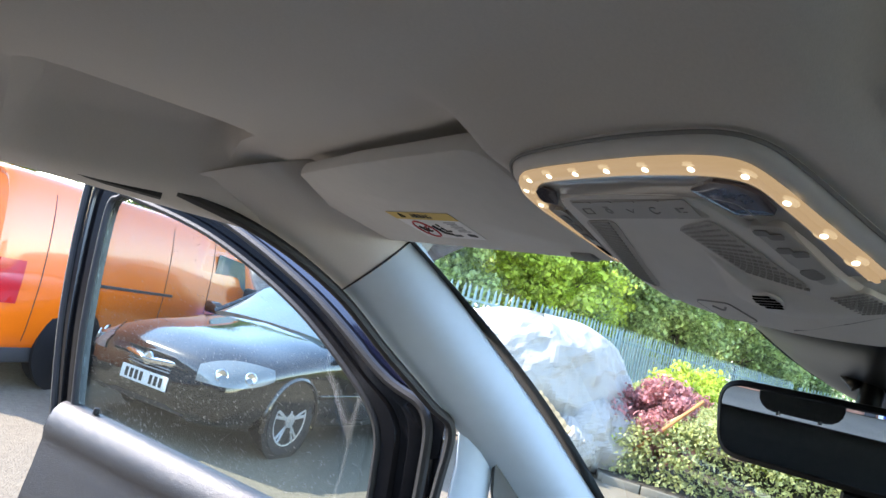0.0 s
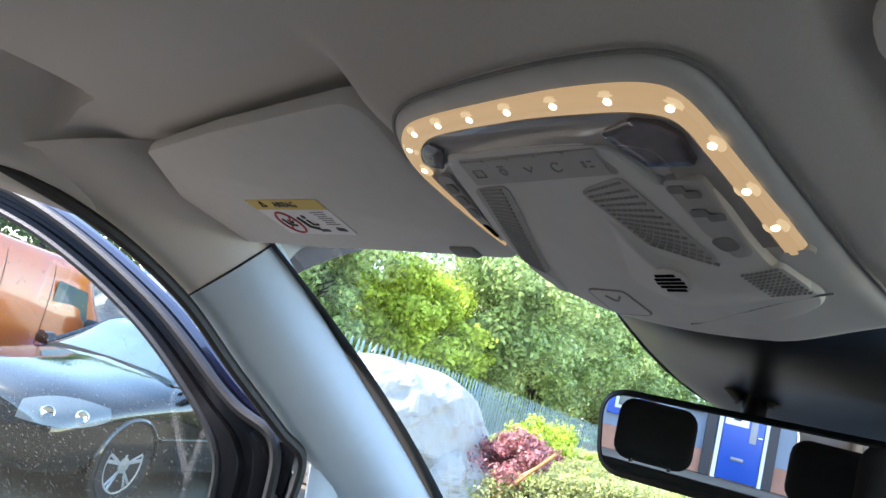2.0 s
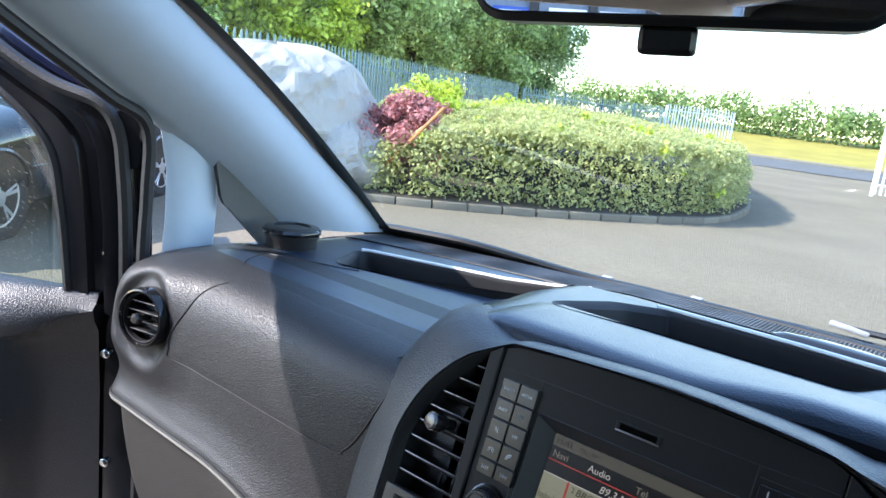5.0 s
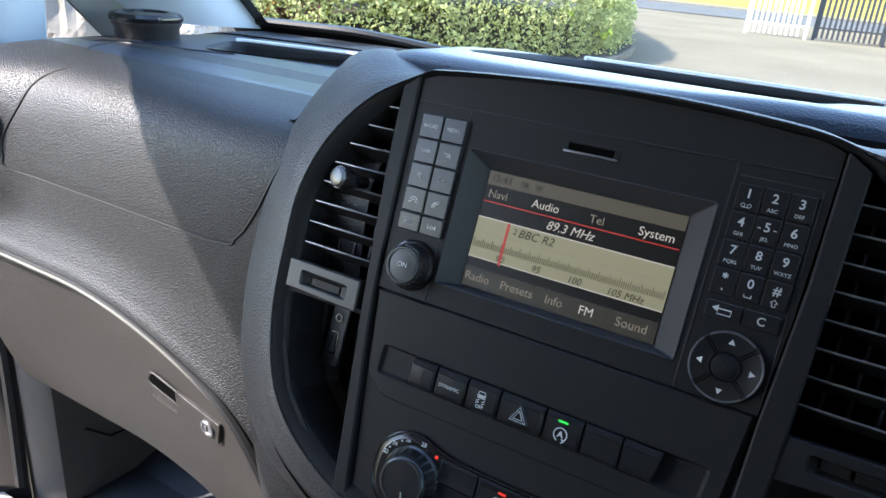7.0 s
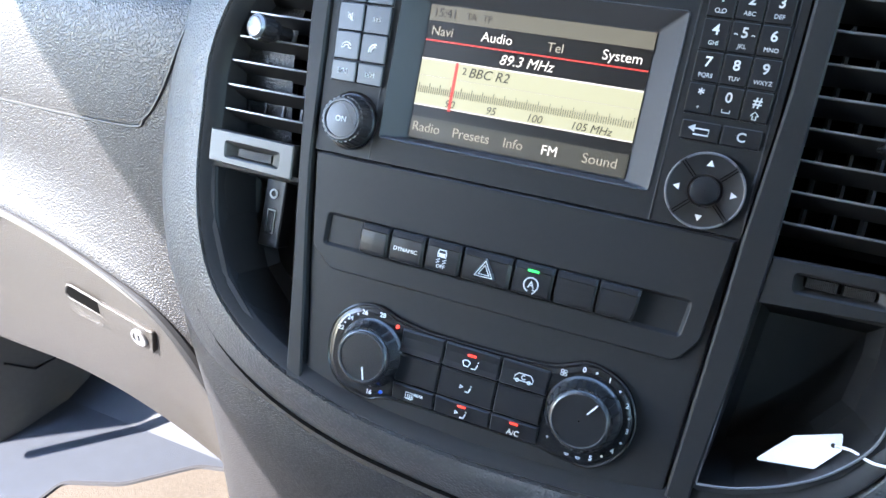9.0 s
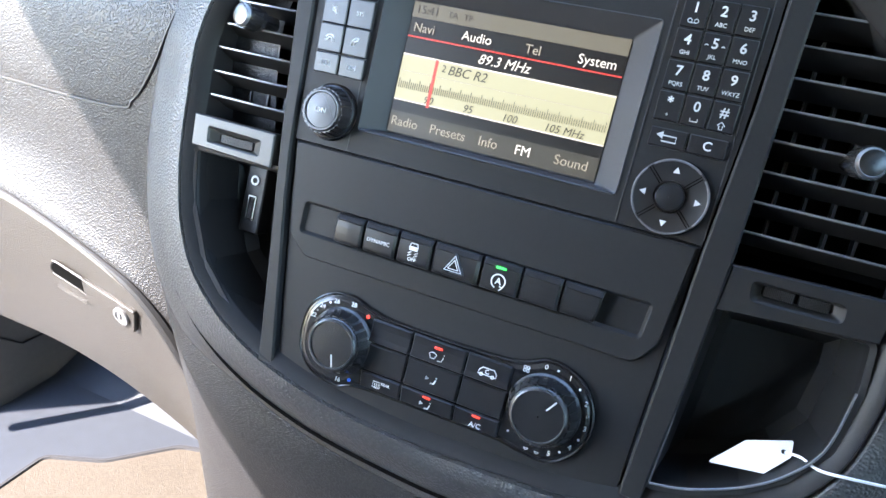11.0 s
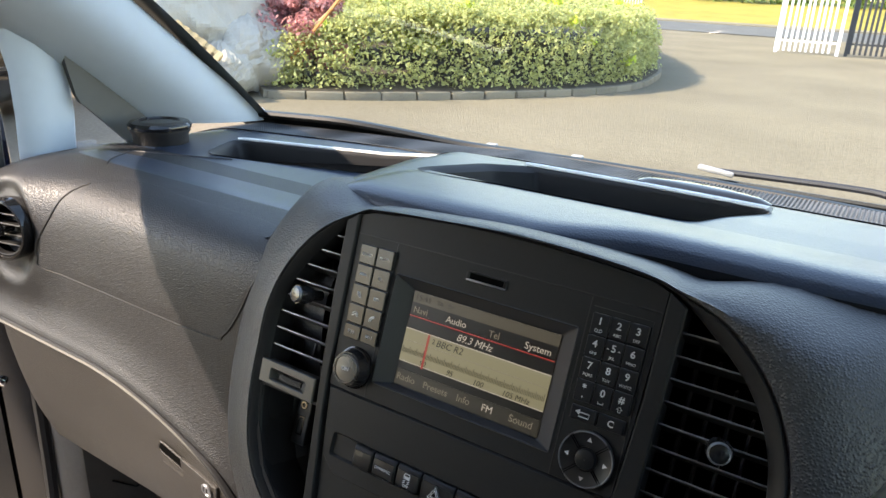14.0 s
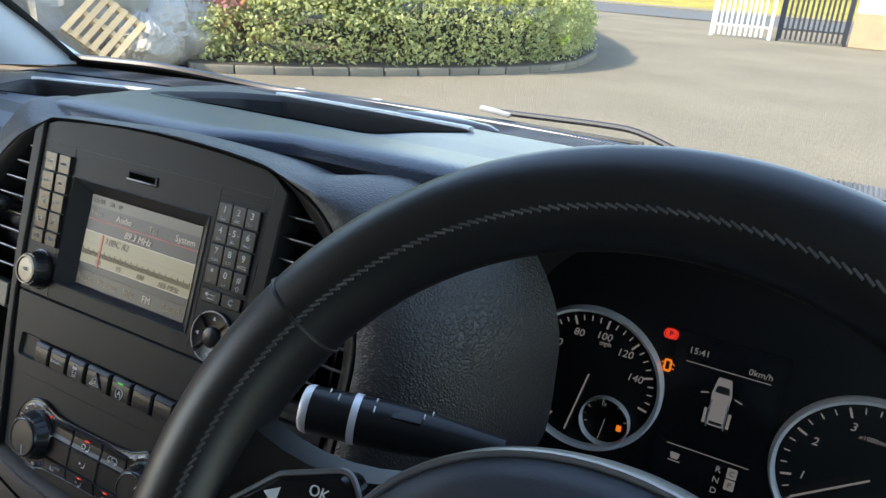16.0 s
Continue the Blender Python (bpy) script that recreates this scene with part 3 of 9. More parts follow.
part("ridge_gap", tube([face_point(x, (0.0015, 0.9665)) for x in XS[4:172]], 0.002, 8, radii=[0.0016 + 0.0042 * smooth01(-0.36, -0.24, x) for x in XS[4:172]]), DARK, dashboard, "dark gap above the ridge")
part("bright_ridge", tube([face_point(x, (0.0035, 0.962)) for x in XS[4:172]], 0.0034, 8), RIDGE_GLINT, dashboard, "thin moulded ridge, its sun glint put into a paler grey")


def profile_s(z):
    """Place along the upper face's profile at that height."""
    for i in range(len(UPPER_FINE) - 1, 0, -1):
        if UPPER_FINE[i][1] <= z <= UPPER_FINE[i - 1][1]:
            a, b = UPPER_FINE[i], UPPER_FINE[i - 1]
            return (i - (z - a[1]) / max(b[1] - a[1], 1e-6)) / (len(UPPER_FINE) - 1)
    return 0.15


LID = [(-0.590, 1.054), (-0.470, 1.052), (-0.312, 1.053), (-0.286, 1.062), (-0.266, 1.089), (-0.250, 1.124), (-0.240, 1.150), (-0.250, 1.1635),
       (-0.400, 1.1655), (-0.520, 1.1650), (-0.566, 1.152), (-0.586, 1.118), (-0.601, 1.090), (-0.603, 1.070)]
LID_OUT = [Vector((p.x, profile_s(p.y))) for p in (Vector((q[0], q[1], 0)) for q in spline([(x, z, 0) for x, z in LID], 140, closed=True))]


def on_face(x, s, push):
    v = face_point(x, profile_at(UPPER_FINE, s))
    up = smooth01(0.45, 0.1, s)
    return v + Vector((0, -push * (1 - up), push * up))


def lid_on_face():
    """The upper glove lid: a rounded panel lying proud of the face."""
    rows = []
    c = Vector((-0.43, 0.40))
    for k, push in ((1.0, -0.002), (0.998, 0.0001), (0.99, 0.0004), (0.975, 0.0006), (0.8, 0.0006), (0.6, 0.0006), (0.4, 0.0006), (0.2, 0.0006), (0.02, 0.0006)):
        rows.append([on_face(c.x + (p.x - c.x) * k, c.y + (p.y - c.y) * k, push) for p in LID_OUT])
    bm = grid(rows, closed_u=True)
    bm.verts.ensure_lookup_table()
    bm.faces.new([bm.verts[i] for i in range(len(bm.verts) - len(LID_OUT), len(bm.verts))])
    return bm


part("glove_lid", lid_on_face(), DASH, dashboard, "grained upper glove compartment lid with a fine seam")
LID_LINE = [p for p in LID_OUT if not (p.y < profile_s(1.158) and -0.55 < p.x < -0.245)]
cut = max(range(len(LID_LINE)), key=lambda i: (LID_LINE[i] - LID_LINE[i - 1]).length)
part("lid_seam", tube([on_face(p.x, p.y, 0.0004) for p in LID_LINE[cut:] + LID_LINE[:cut]], 0.0012, 6), DARK, dashboard, "thin dark seam round the lid")


def top_seam(pts, r=0.0012):
    return tube([Vector((p.x, p.y, top_height(p.x, p.y) + 0.0003)) for p in spline([(x, y, 0) for x, y in pts], 24)], r, 6)


part("seam", top_seam([(-0.252, 0.088), (-0.262, 0.100), (-0.285, 0.172), (-0.300, 0.225), (-0.296, 0.285)]), DARK, dashboard)
part("seam", top_seam([(-0.626, 0.171), (-0.560, 0.197), (-0.492, 0.225)]), DARK, dashboard)
part("seam", top_seam([(-0.626, 0.171), (-0.600, 0.120), (-0.545, 0.075)], 0.0009), DARK, dashboard)

# latch and lock of the glove box
at, aside, above = wrapped(glove_box, [((x, -0.6, z), (x, 0.4, z)) for x, z in ((-0.342, 0.863), (-0.302, 0.863), (-0.342, 0.883))], 0.0)
ax = (aside - at).normalized()
az = ax.cross(above - at).normalized()
LATCH_FRAME = Matrix.Translation(at + 0.002 * az) @ Matrix((ax, az.cross(ax), az)).transposed().to_4x4() @ Matrix.Rotation(radians(-8), 4, "Z")
latch = part("latch_plate", slab(rounded([(-0.030, -0.014), (0.030, -0.018), (0.034, 0.010), (-0.030, 0.014)], 0.003), -0.004, 0.0016, 0.0008), GREY_LOWER, dashboard, "flat grey pull of the glove box")
latch.matrix_world = LATCH_FRAME
PULL = rounded([(-0.074, -0.001), (-0.026, -0.004), (-0.026, 0.014), (-0.066, 0.017)], [0.008, 0.002, 0.002, 0.008], 6)
bm = bmesh.new()
grid([[Vector((p.x, p.y, w)) for p in inset(PULL, d)] for d, w in ((-0.0012, 0.0006), (0.0, 0.0018), (0.0012, 0.0012), (0.003, -0.001))], closed_u=True, bm=bm)
part("pull_edge", bm, GREY_LOWER, latch)
scoop = bmesh.new()
grid([[Vector((x, y, w)) for x in (-0.068, -0.058, -0.044, -0.030)] for y, w in ((-0.002, 0.0016), (-0.008, 0.0004), (-0.014, 0.0006), (-0.018, 0.0016))], bm=scoop)
part("scoop", scoop, GREY_LOWER, latch)
# flat black plate paints the depth of the finger hole
part("finger_hole", slab(inset(PULL, 0.0016), -0.002, 0.0012), RECESS_SHADE, latch, "finger recess drawn as a flat plate of black shade", smooth=False)
lock = part("key_lock", lathe([(0.0092, 0.000), (0.0092, 0.0030), (0.0084, 0.0040), (0.0062, 0.0040), (0.0056, 0.0030), (0.0005, 0.0030)], 28, m=Matrix.Translation((0.017, -0.004, 0))), SILVER, latch, "small round metal key lock")
part("keyhole", rbox((0.017, -0.004, 0.0031), (0.0012, 0.0065, 0.0006)), RECESS_SHADE, lock, smooth=False)

# padded ring round the centre stack
RIGHT = [(0.0, -0.1190), (0.0355, -0.1180), (0.085, -0.1150), (0.120, -0.1090), (0.145, -0.1015), (0.167, -0.0935), (0.188, -0.0820), (0.204, -0.0660), (0.2150, -0.0440), (0.2200, -0.0143), (0.2220, 0.0125),
         (0.2225, 0.045), (0.2210, 0.080), (0.2120, 0.1126), (0.1950, 0.1412), (0.1675, 0.1665), (0.1345, 0.1825), (0.112, 0.1885), (0.06, 0.1925)]
LEFT = [(-0.06, 0.1915), (-0.110, 0.1880), (-0.1290, 0.1835), (-0.1630, 0.1590), (-0.1900, 0.1246), (-0.2035, 0.0858), (-0.2040, 0.0450), (-0.2010, 0.0), (-0.1905, -0.0400), (-0.1720, -0.0690), (-0.1420, -0.0915),
        (-0.1069, -0.1058), (-0.060, -0.1155)]
SHIELD = [tuple(p[:2]) for p in spline([(u, v, 0) for u, v in RIGHT + [(0, 0.1940)] + LEFT], 160, closed=True)]


def stack_ring(layers, mat, name, label):
    rows = []
    for off, w in layers:
        row = []
        for p, q in zip(SHIELD, inset(SHIELD, -off)):
            k = 1 - 0.85 * smooth01(0.12, 0.18, p[1]) * smooth01(0.175, 0.125, abs(p[0]))
            k *= 1 + 0.24 * smooth01(-0.12, -0.17, p[0]) * smooth01(0.025, 0.045, off)
            low = w - 0.0035 * smooth01(0.004, 0.012, off) * smooth01(0.06, -0.06, p[0]) if off > 0 else w
            here = PANEL_FRAME @ Vector((p[0] + (q.x - p[0]) * k, p[1] + (q.y - p[1]) * k, low))
            blend = smooth01(0.11, 0.19, p[0]) * smooth01(-0.075, 0.0, p[1])
            if off > 0.012 and blend > 0:
                f = (off - 0.012) / 0.062
                out = Vector((q.x - p[0], q.y - p[1])).normalized()
                base = PANEL_FRAME @ Vector((p[0] + 0.012 * out.x, p[1] + 0.012 * out.y, 0.003))
                end = Vector((base.x + 0.095 * out.x, crest_y(base.x) + 0.004, min(base.z + 0.03 * out.y, 1.209)))
                swept = Vector((base.x + (end.x - base.x) * f, base.y + (end.y - base.y) * f ** 2.0, min(base.z + (end.z - base.z) * f, 1.209)))
                here = here.lerp(swept, blend)
            row.append(here)
        rows.append(row)
    return part(name, grid(rows, closed_u=True), mat, dashboard, label)


stack_ring([(-0.0085, -0.03), (-0.0085, -0.0035), (-0.0078, -0.0020), (0.0008, 0.0030), (0.0018, 0.0032), (0.0030, 0.0010)], PANEL, "surround_trim", "satin black chamfered trim round the centre stack")
PAD = material("grained_black_padding", (0.025, 0.026, 0.029), 0.46, spec=0.8, vary=0.1, bump=0.9, bump_scale=560, scale=260, voronoi=True)
stack_ring([(0.003, 0.0), (0.005, 0.0028), (0.010, 0.0036), (0.017, 0.0020), (0.025, -0.0025), (0.033, -0.0085), (0.041, -0.0160), (0.049, -0.0250),
            (0.056, -0.036), (0.064, -0.06), (0.074, -0.13)], PAD, "padded_surround", "leather-grained black padding framing the centre stack")

LOW_RING = [PANEL_FRAME @ Vector((q.x, q.y, -0.0105 - 0.0030 * smooth01(0.06, -0.06, p[0]))) for p, q in zip(SHIELD, inset(SHIELD, -0.0345)) if p[1] < -0.062 and p[0] < 0.16]
LOW_RING.sort(key=lambda v: v.x)
part("pad_gap", tube(spline([tuple(v) for v in LOW_RING[::3]], 60), 0.0022, 6), RECESS_SHADE, dashboard, "dark seam along the padding")

# raised top in front of the tray, rolling over into the upright face on the driver's side
ARCH = [(0.247, 0.93), (0.246, 0.99), (0.247, 1.05), (0.250, 1.100), (0.262, 1.133), (0.281, 1.165), (0.310, 1.189), (0.360, 1.206), (0.440, 1.213)]
ARCH = ARCH + [(0.88 - x, z) for x, z in reversed(ARCH[:-1])]


def arch_height(x):
    if x <= ARCH[0][0] or x >= ARCH[-1][0]:
        return 0.0
    best = 0.0
    for (ax, az), (bx, bz) in zip(ARCH, ARCH[1:]):
        if min(ax, bx) <= x <= max(ax, bx) and abs(bx - ax) > 1e-6:
            best = max(best, az + (bz - az) * (x - ax) / (bx - ax))
    return best


def raised_front():
    rows = []
    for i in range(121):
        x = -0.215 + 0.915 * i / 120
        yc, zt, low = crest_y(x), top_height(x, 0.19), arch_height(x) + 0.004
        fade = smooth01(-0.215, -0.17, x)
        prof = [(0.205, -0.0010 + 0.0), (0.19, 0.001), (0.165, 0.004), (yc + 0.03, 0.0075), (yc + 0.016, 0.0075), (yc + 0.008, 0.0055), (yc + 0.003, 0.0015), (yc, -0.005),
                (yc - 0.001, -0.014), (yc + 0.001, -0.03), (yc + 0.006, -0.07), (yc + 0.012, -0.15), (yc + 0.016, -0.27)]
        rows.append([Vector((x, y, max(zt + dz * (fade if dz > 0 else 1) - 0.004 * (1 - fade), low))) for y, dz in prof])
    return grid([r[:8] for r in rows]), grid([r[7:] for r in rows])


upper_edge, lower_edge = raised_front()
part("raised_front", upper_edge, DASH_SKY_BLUE, dashboard, "smooth raised front edge of the dash top", flip=True)
# darker copy of the padding: shade on the driver's side is in its colour
DRIVER_SHADE = material("shaded_black_padding", (0.007, 0.0072, 0.0085), 0.50, spec=0.25, vary=0.1, bump=0.4, bump_scale=900, voronoi=True, scale=200)
part("driver_face", lower_edge, DRIVER_SHADE, dashboard, "grained black face beside the instruments, darkened for shade", flip=True)


# lower centre body under the ring, down to the floor
def lower_centre():
    rows = []
    for off, w, dz in ((0.040, -0.028, 0), (0.046, -0.026, -0.01), (0.055, -0.03, -0.05), (0.058, -0.05, -0.15), (0.058, -0.06, -0.30), (0.058, -0.07, -0.45)):
        row = []
        ring = inset(SHIELD, -off)
        for i in range(-30, 31):
            p = ring[i % 160]
            q = PANEL_FRAME @ Vector((p.x, p.y, w))
            row.append(Vector((q.x, q.y, q.z + dz)))
        rows.append(row)
    return grid(rows)


part("lower_console", lower_centre(), DASH, dashboard, "grained black lower console")


# ---- instrument binnacle on the driver's side ----
def arch(off, y):
    c = Vector((0.44, 1.0))
    out = []
    for x, z in ARCH:
        q = Vector((x, z)) + (Vector((x, z)) - c).normalized() * off
        out.append((q.x, y, q.y))
    return spline(out, 72)


def skirt(off, y):
    return [Vector((p.x, p.y, min(p.z, 1.208))) for p in arch(off, y)]


part("cluster_hood", grid([arch(-0.030, 0.20), arch(-0.020, 0.165), arch(-0.008, 0.125), arch(-0.002, 0.106), arch(0.001, 0.1015), arch(0.004, 0.1015), arch(0.007, 0.105),
                           skirt(0.012, 0.118), skirt(0.02, 0.145)]), DASH, dashboard, "deep black hood round the instruments", flip=True)
part("knee_panel", grid([[Vector((x, y, z)) for x in (0.16, 0.3, 0.45, 0.6, 0.82)] for y, z in ((0.20, 0.97), (0.06, 0.96), (0.03, 0.90), (0.05, 0.78), (0.12, 0.70), (0.35, 0.62))]),
     DASH, dashboard, "black knee panel under the instruments", flip=True)
part("right_face", grid([[Vector((x, y + 0.0 * x, z)) for x in (0.66, 0.72, 0.80)] for y, z in ((0.20, 1.19), (0.12, 1.18), (0.08, 1.15), (0.07, 1.05), (0.07, 0.93))]), DASH, dashboard, "", flip=True)


# ---- vents ----
KNOB_BLACK = material("semi_gloss_black_knob", (0.013, 0.013, 0.014), 0.27, spec=0.8, vary=0.05)
BIN_BLACK = material("smooth_black_bin", (0.012, 0.0122, 0.013), 0.42, spec=0.4, vary=0.08)


def edge_at(points, v):
    """Across position of a leaning edge at the height v."""
    for (v0, u0), (v1, u1) in zip(points, points[1:]):
        if v0 >= v >= v1:
            return u0 + (u1 - u0) * (v0 - v) / (v0 - v1)
    return points[0][1] if v > points[0][0] else points[-1][1]


PLATE_L = [(0.185, -0.1290), (0.036, -0.1232), (0.0, -0.1195), (-0.05, -0.1125), (-0.115, -0.1035)]
STRIP_L = [(0.185, -0.1420), (0.128, -0.1408), (0.034, -0.1325), (0.0, -0.1290), (-0.05, -0.1232), (-0.115, -0.1165)]
PLATE_R = [(0.185, 0.1285), (0.107, 0.1280), (0.033, 0.1235), (0.0, 0.1225), (-0.115, 0.1178)]
STRIP_R = [(0.185, 0.1425), (0.033, 0.1403), (-0.026, 0.1372), (-0.095, 0.1315)]


def ribs(bm, n, r0, w0, r1, w1, m, depth=0.0009, fill=0.62):
    """Raised teeth round a tapered skirt."""
    for i in range(n):
        a0, a1 = 2 * math.pi * (i - fill / 2) / n, 2 * math.pi * (i + fill / 2) / n
        ring = []
        for a in (a0, a1):
            for r, w in ((r0, w0), (r1, w1)):
                ring.append([m @ Vector(((r + d) * math.cos(a), (r + d) * math.sin(a), w)) for d in (-0.0006, depth)])
        (p00, p01), (p10, p11), (q00, q01), (q10, q11) = ring
        vs = [bm.verts.new(p) for p in (p00, p10, q10, q00, p01, p11, q11, q01)]
        for f in ((4, 5, 6, 7), (0, 1, 5, 4), (1, 2, 6, 5), (2, 3, 7, 6), (3, 0, 4, 7)):
            bm.faces.new([vs[j] for j in f])
    bmesh.ops.recalc_face_normals(bm, faces=bm.faces)


def side_vent(side):
    vent = empty("air_vent")
    vent.parent = dashboard
    vent.matrix_world = PANEL_FRAME
    vent["label"] = "tall black centre air vent with silver-edged slats and a knob"
    s = side
    inner = STRIP_L if s < 0 else STRIP_R
    far = [(0.170, 0.150), (0.158, 0.166), (0.125, 0.193), (0.0858, 0.2045), (0.034, 0.2045)] if s < 0 else [(0.170, 0.152), (0.158, 0.172), (0.125, 0.202), (0.0858, 0.2165), (0.034, 0.2185)]
    out = [(edge_at(inner, 0.170), 0.172), (edge_at(inner, 0.037), 0.037), (s * far[-1][1], 0.037)] + [(s * u, v) for v, u in reversed(far[:-1])]
    part("vent_cavity", slab([Vector(p) for p in (out[::-1] if s < 0 else out)], -0.050, -0.036), RECESS_SHADE, vent, "inside of the vent, its shade painted black")
    # slats reach from the strip to the curved outer edge
    first = 0.0505 if s < 0 else 0.0495
    for i in range(8):
        v = first + 0.0155 * i
        u0, u1 = edge_at(inner, v) * s, edge_at(far, v)
        if u1 - u0 < 0.006:
            continue
        bm = bmesh.new()
        rows = [[Vector((s * u, v + dv, w)) for w, dv in ((-0.0045, 0.0008), (-0.0040, -0.0008), (-0.024, -0.0075), (-0.024, -0.006))] for u in (u0, (u0 + u1) / 2, u1)]
        grid(rows, closed_u=True, bm=bm, caps=True)
        bmesh.ops.recalc_face_normals(bm, faces=bm.faces)
        slat = part("slat", bm, DARK, vent, smooth=False)
        part("slat_edge", rbox((s * (u0 + u1) / 2, v, -0.0040), (u1 - u0, 0.0010, 0.0012), 0.0003), SILVER, slat)
    # upright blades behind the slats
    for u in (0.152, 0.166, 0.180, 0.194):
        top = 0.150 - 1.1 * max(u - 0.160, 0)
        part("blade", rbox((s * u, (top + 0.045) / 2, -0.030), (0.0015, top - 0.045, 0.012)), DARK, vent)
    # knob on a short stalk
    ku, kv = (-0.1665, 0.1025) if s < 0 else (0.1805, 0.0940)
    k = Matrix.Translation((ku, kv, 0)) @ Matrix.Rotation(radians(12 * s), 4, "Y")
    knob = part("knob", lathe([(0.0045, -0.014), (0.0045, -0.004), (0.0066, -0.002), (0.0076, 0.004), (0.0074, 0.0125), (0.0062, 0.0145), (0.0045, 0.0150), (0.0005, 0.0150)], 24, m=k), KNOB_BLACK, vent, "ribbed black knob, its glint put into a silver rim")
    bm = bmesh.new()
    ribs(bm, 18, 0.0076, 0.003, 0.0073, 0.0122, k, 0.0006)
    part("ribs", bm, KNOB_BLACK, knob, smooth=False)
    # silver rim paints the glint on the black knob's edge
    part("rim", lathe([(0.0073, 0.0122), (0.0071, 0.0136), (0.0063, 0.0148), (0.0060, 0.0146)], 24, m=k), SILVER, knob)
    # plate with the thumb wheel in a sunk frame
    if s < 0:
        o = rounded([(-0.2000, 0.0158), (-0.1365, 0.0143), (-0.1375, 0.0362), (-0.2010, 0.0366)], 0.001)
        h = rounded([(-0.1880, 0.0195), (-0.1465, 0.0190), (-0.1465, 0.0302), (-0.1890, 0.0308)], 0.0025)
        b = rounded([(-0.1815, 0.0212), (-0.1540, 0.0210), (-0.1540, 0.0270), (-0.1820, 0.0272)], 0.0015)
        cu, cv, halves, reach = -0.168, 0.0241, ((0, 0.0125),), 0.0026
    else:
        o = rounded([(0.1385, 0.0080), (0.2130, 0.0135), (0.2150, 0.0345), (0.1405, 0.0322)], 0.001)
        h = rounded([(0.1525, 0.0165), (0.1955, 0.0178), (0.1950, 0.0275), (0.1510, 0.0275)], 0.0035)
        b = rounded([(0.1575, 0.0195), (0.1905, 0.0205), (0.1900, 0.0262), (0.1565, 0.0258)], 0.002)
        cu, cv, halves, reach = 0.1735, 0.0230, ((-0.0082, 0.0070), (0.0082, 0.0070)), 0.0025
    plate_mat = VENT_PLATE if s < 0 else PANEL
    bm = bmesh.new()
    rows = [[Vector((p.x, p.y, -0.008)) for p in o], [Vector((p.x, p.y, 0.0005)) for p in o], [Vector((p.x, p.y, 0.0015)) for p in inset(o, 0.0008)]]
    grid(rows, closed_u=True, bm=bm)
    rows = [[Vector((p.x, p.y, w)) for p in q] for q, w in ((h, 0.0015), (inset(h, 0.0010), 0.0004), (b, -0.0032), (inset(b, 0.0004), -0.008))]
    grid(rows, closed_u=True, bm=bm)
    ring_slab(inset(o, 0.0008), h, 0.0005, 0.0015, 0.0, bm)
    plate = part("wheel_plate", bm, plate_mat, vent, "flat plate with a sunk frame and a ribbed thumb wheel", smooth=False)
    for c, half in halves:
        bm = bmesh.new()
        count = int(half / 0.0008)
        for j in range(-count, count + 1):
            x = half * j / (count + 0.5)
            box(bm, (cu + c + x, cv, -0.0030 - 9.0 * (c + x) ** 2), (half * 0.62 / count, 2 * reach, 0.0030))
        box(bm, (cu + c, cv, -0.0065), (2 * half, 2 * reach, 0.003))
        part("thumb_wheel", bm, RUBBER, plate, smooth=False)
    # upright strip beside the stack
    a, b2 = (PLATE_L, STRIP_L) if s < 0 else (PLATE_R, STRIP_R)
    low = -0.108 if s < 0 else -0.104
    vs_ = [0.182, 0.15, 0.11, 0.07, 0.034, 0.0, -0.03, -0.06, -0.085, low]
    gap = 0.0012 * s
    strip = [Vector((edge_at(a, v) + gap, v)) for v in vs_] + [Vector((edge_at(b2, v), v if v < 0.18 else 0.174)) for v in reversed(vs_)]
    part("strip", slab(strip[::-1] if s < 0 else strip, -0.02, 0.0028, 0.0012), PANEL, vent, "smooth upright black strip")
    # bin under the vent
    if s < 0:
        bino = [(-0.1300, 0.014), (-0.1272, -0.03), (-0.1215, -0.080), (-0.1180, -0.0965), (-0.1432, -0.0856), (-0.1734, -0.0568), (-0.1905, -0.020), (-0.1960, 0.0130)]
    else:
        bino = [(0.2098, 0.0120), (0.2115, -0.0123), (0.2074, -0.0439), (0.1929, -0.0647), (0.1757, -0.0782), (0.1514, -0.0891), (0.1320, -0.0934), (0.1365, -0.03), (0.1390, 0.010)]
    bino = rounded(bino[::-1], 0.003)
    cav = bmesh.new()
    grid([[Vector((p.x, p.y, w)) for p in inset(bino, d)] for d, w in ((-0.003, 0.0), (0.0, -0.0010), (0.001, -0.006), (0.006, -0.038), (0.012, -0.046))], closed_u=True, bm=cav)
    cav.faces.new([v for v in cav.verts if abs(v.co.z + 0.046) < 1e-6])
    bmesh.ops.recalc_face_normals(cav, faces=cav.faces)
    part("bin", cav, BIN_BLACK, vent, "dark open bin under the vent", smooth=False)
    if s < 0:
        sock = part("socket_plate", slab(rect(-0.1745, -0.0375, -0.1585, 0.0115, 0.002), -0.044, -0.0300, 0.001), DARK, vent, "plate with a headphone jack and a charging port")
        part("jack", lathe([(0.0034, -0.0300), (0.0034, -0.0290), (0.0020, -0.0290), (0.0016, -0.034), (0.0003, -0.034)], 18, m=Matrix.Translation((-0.1668, -0.0005, 0))), GLOSS, sock, "round headphone jack")
        port = part("port", ring_slab(rect(-0.1702, -0.0285, -0.1632, -0.0110, 0.0008), rect(-0.1690, -0.0272, -0.1644, -0.0124, 0.0004), -0.0305, -0.0293, 0.0002), GLOSS, sock, "upright charging port")
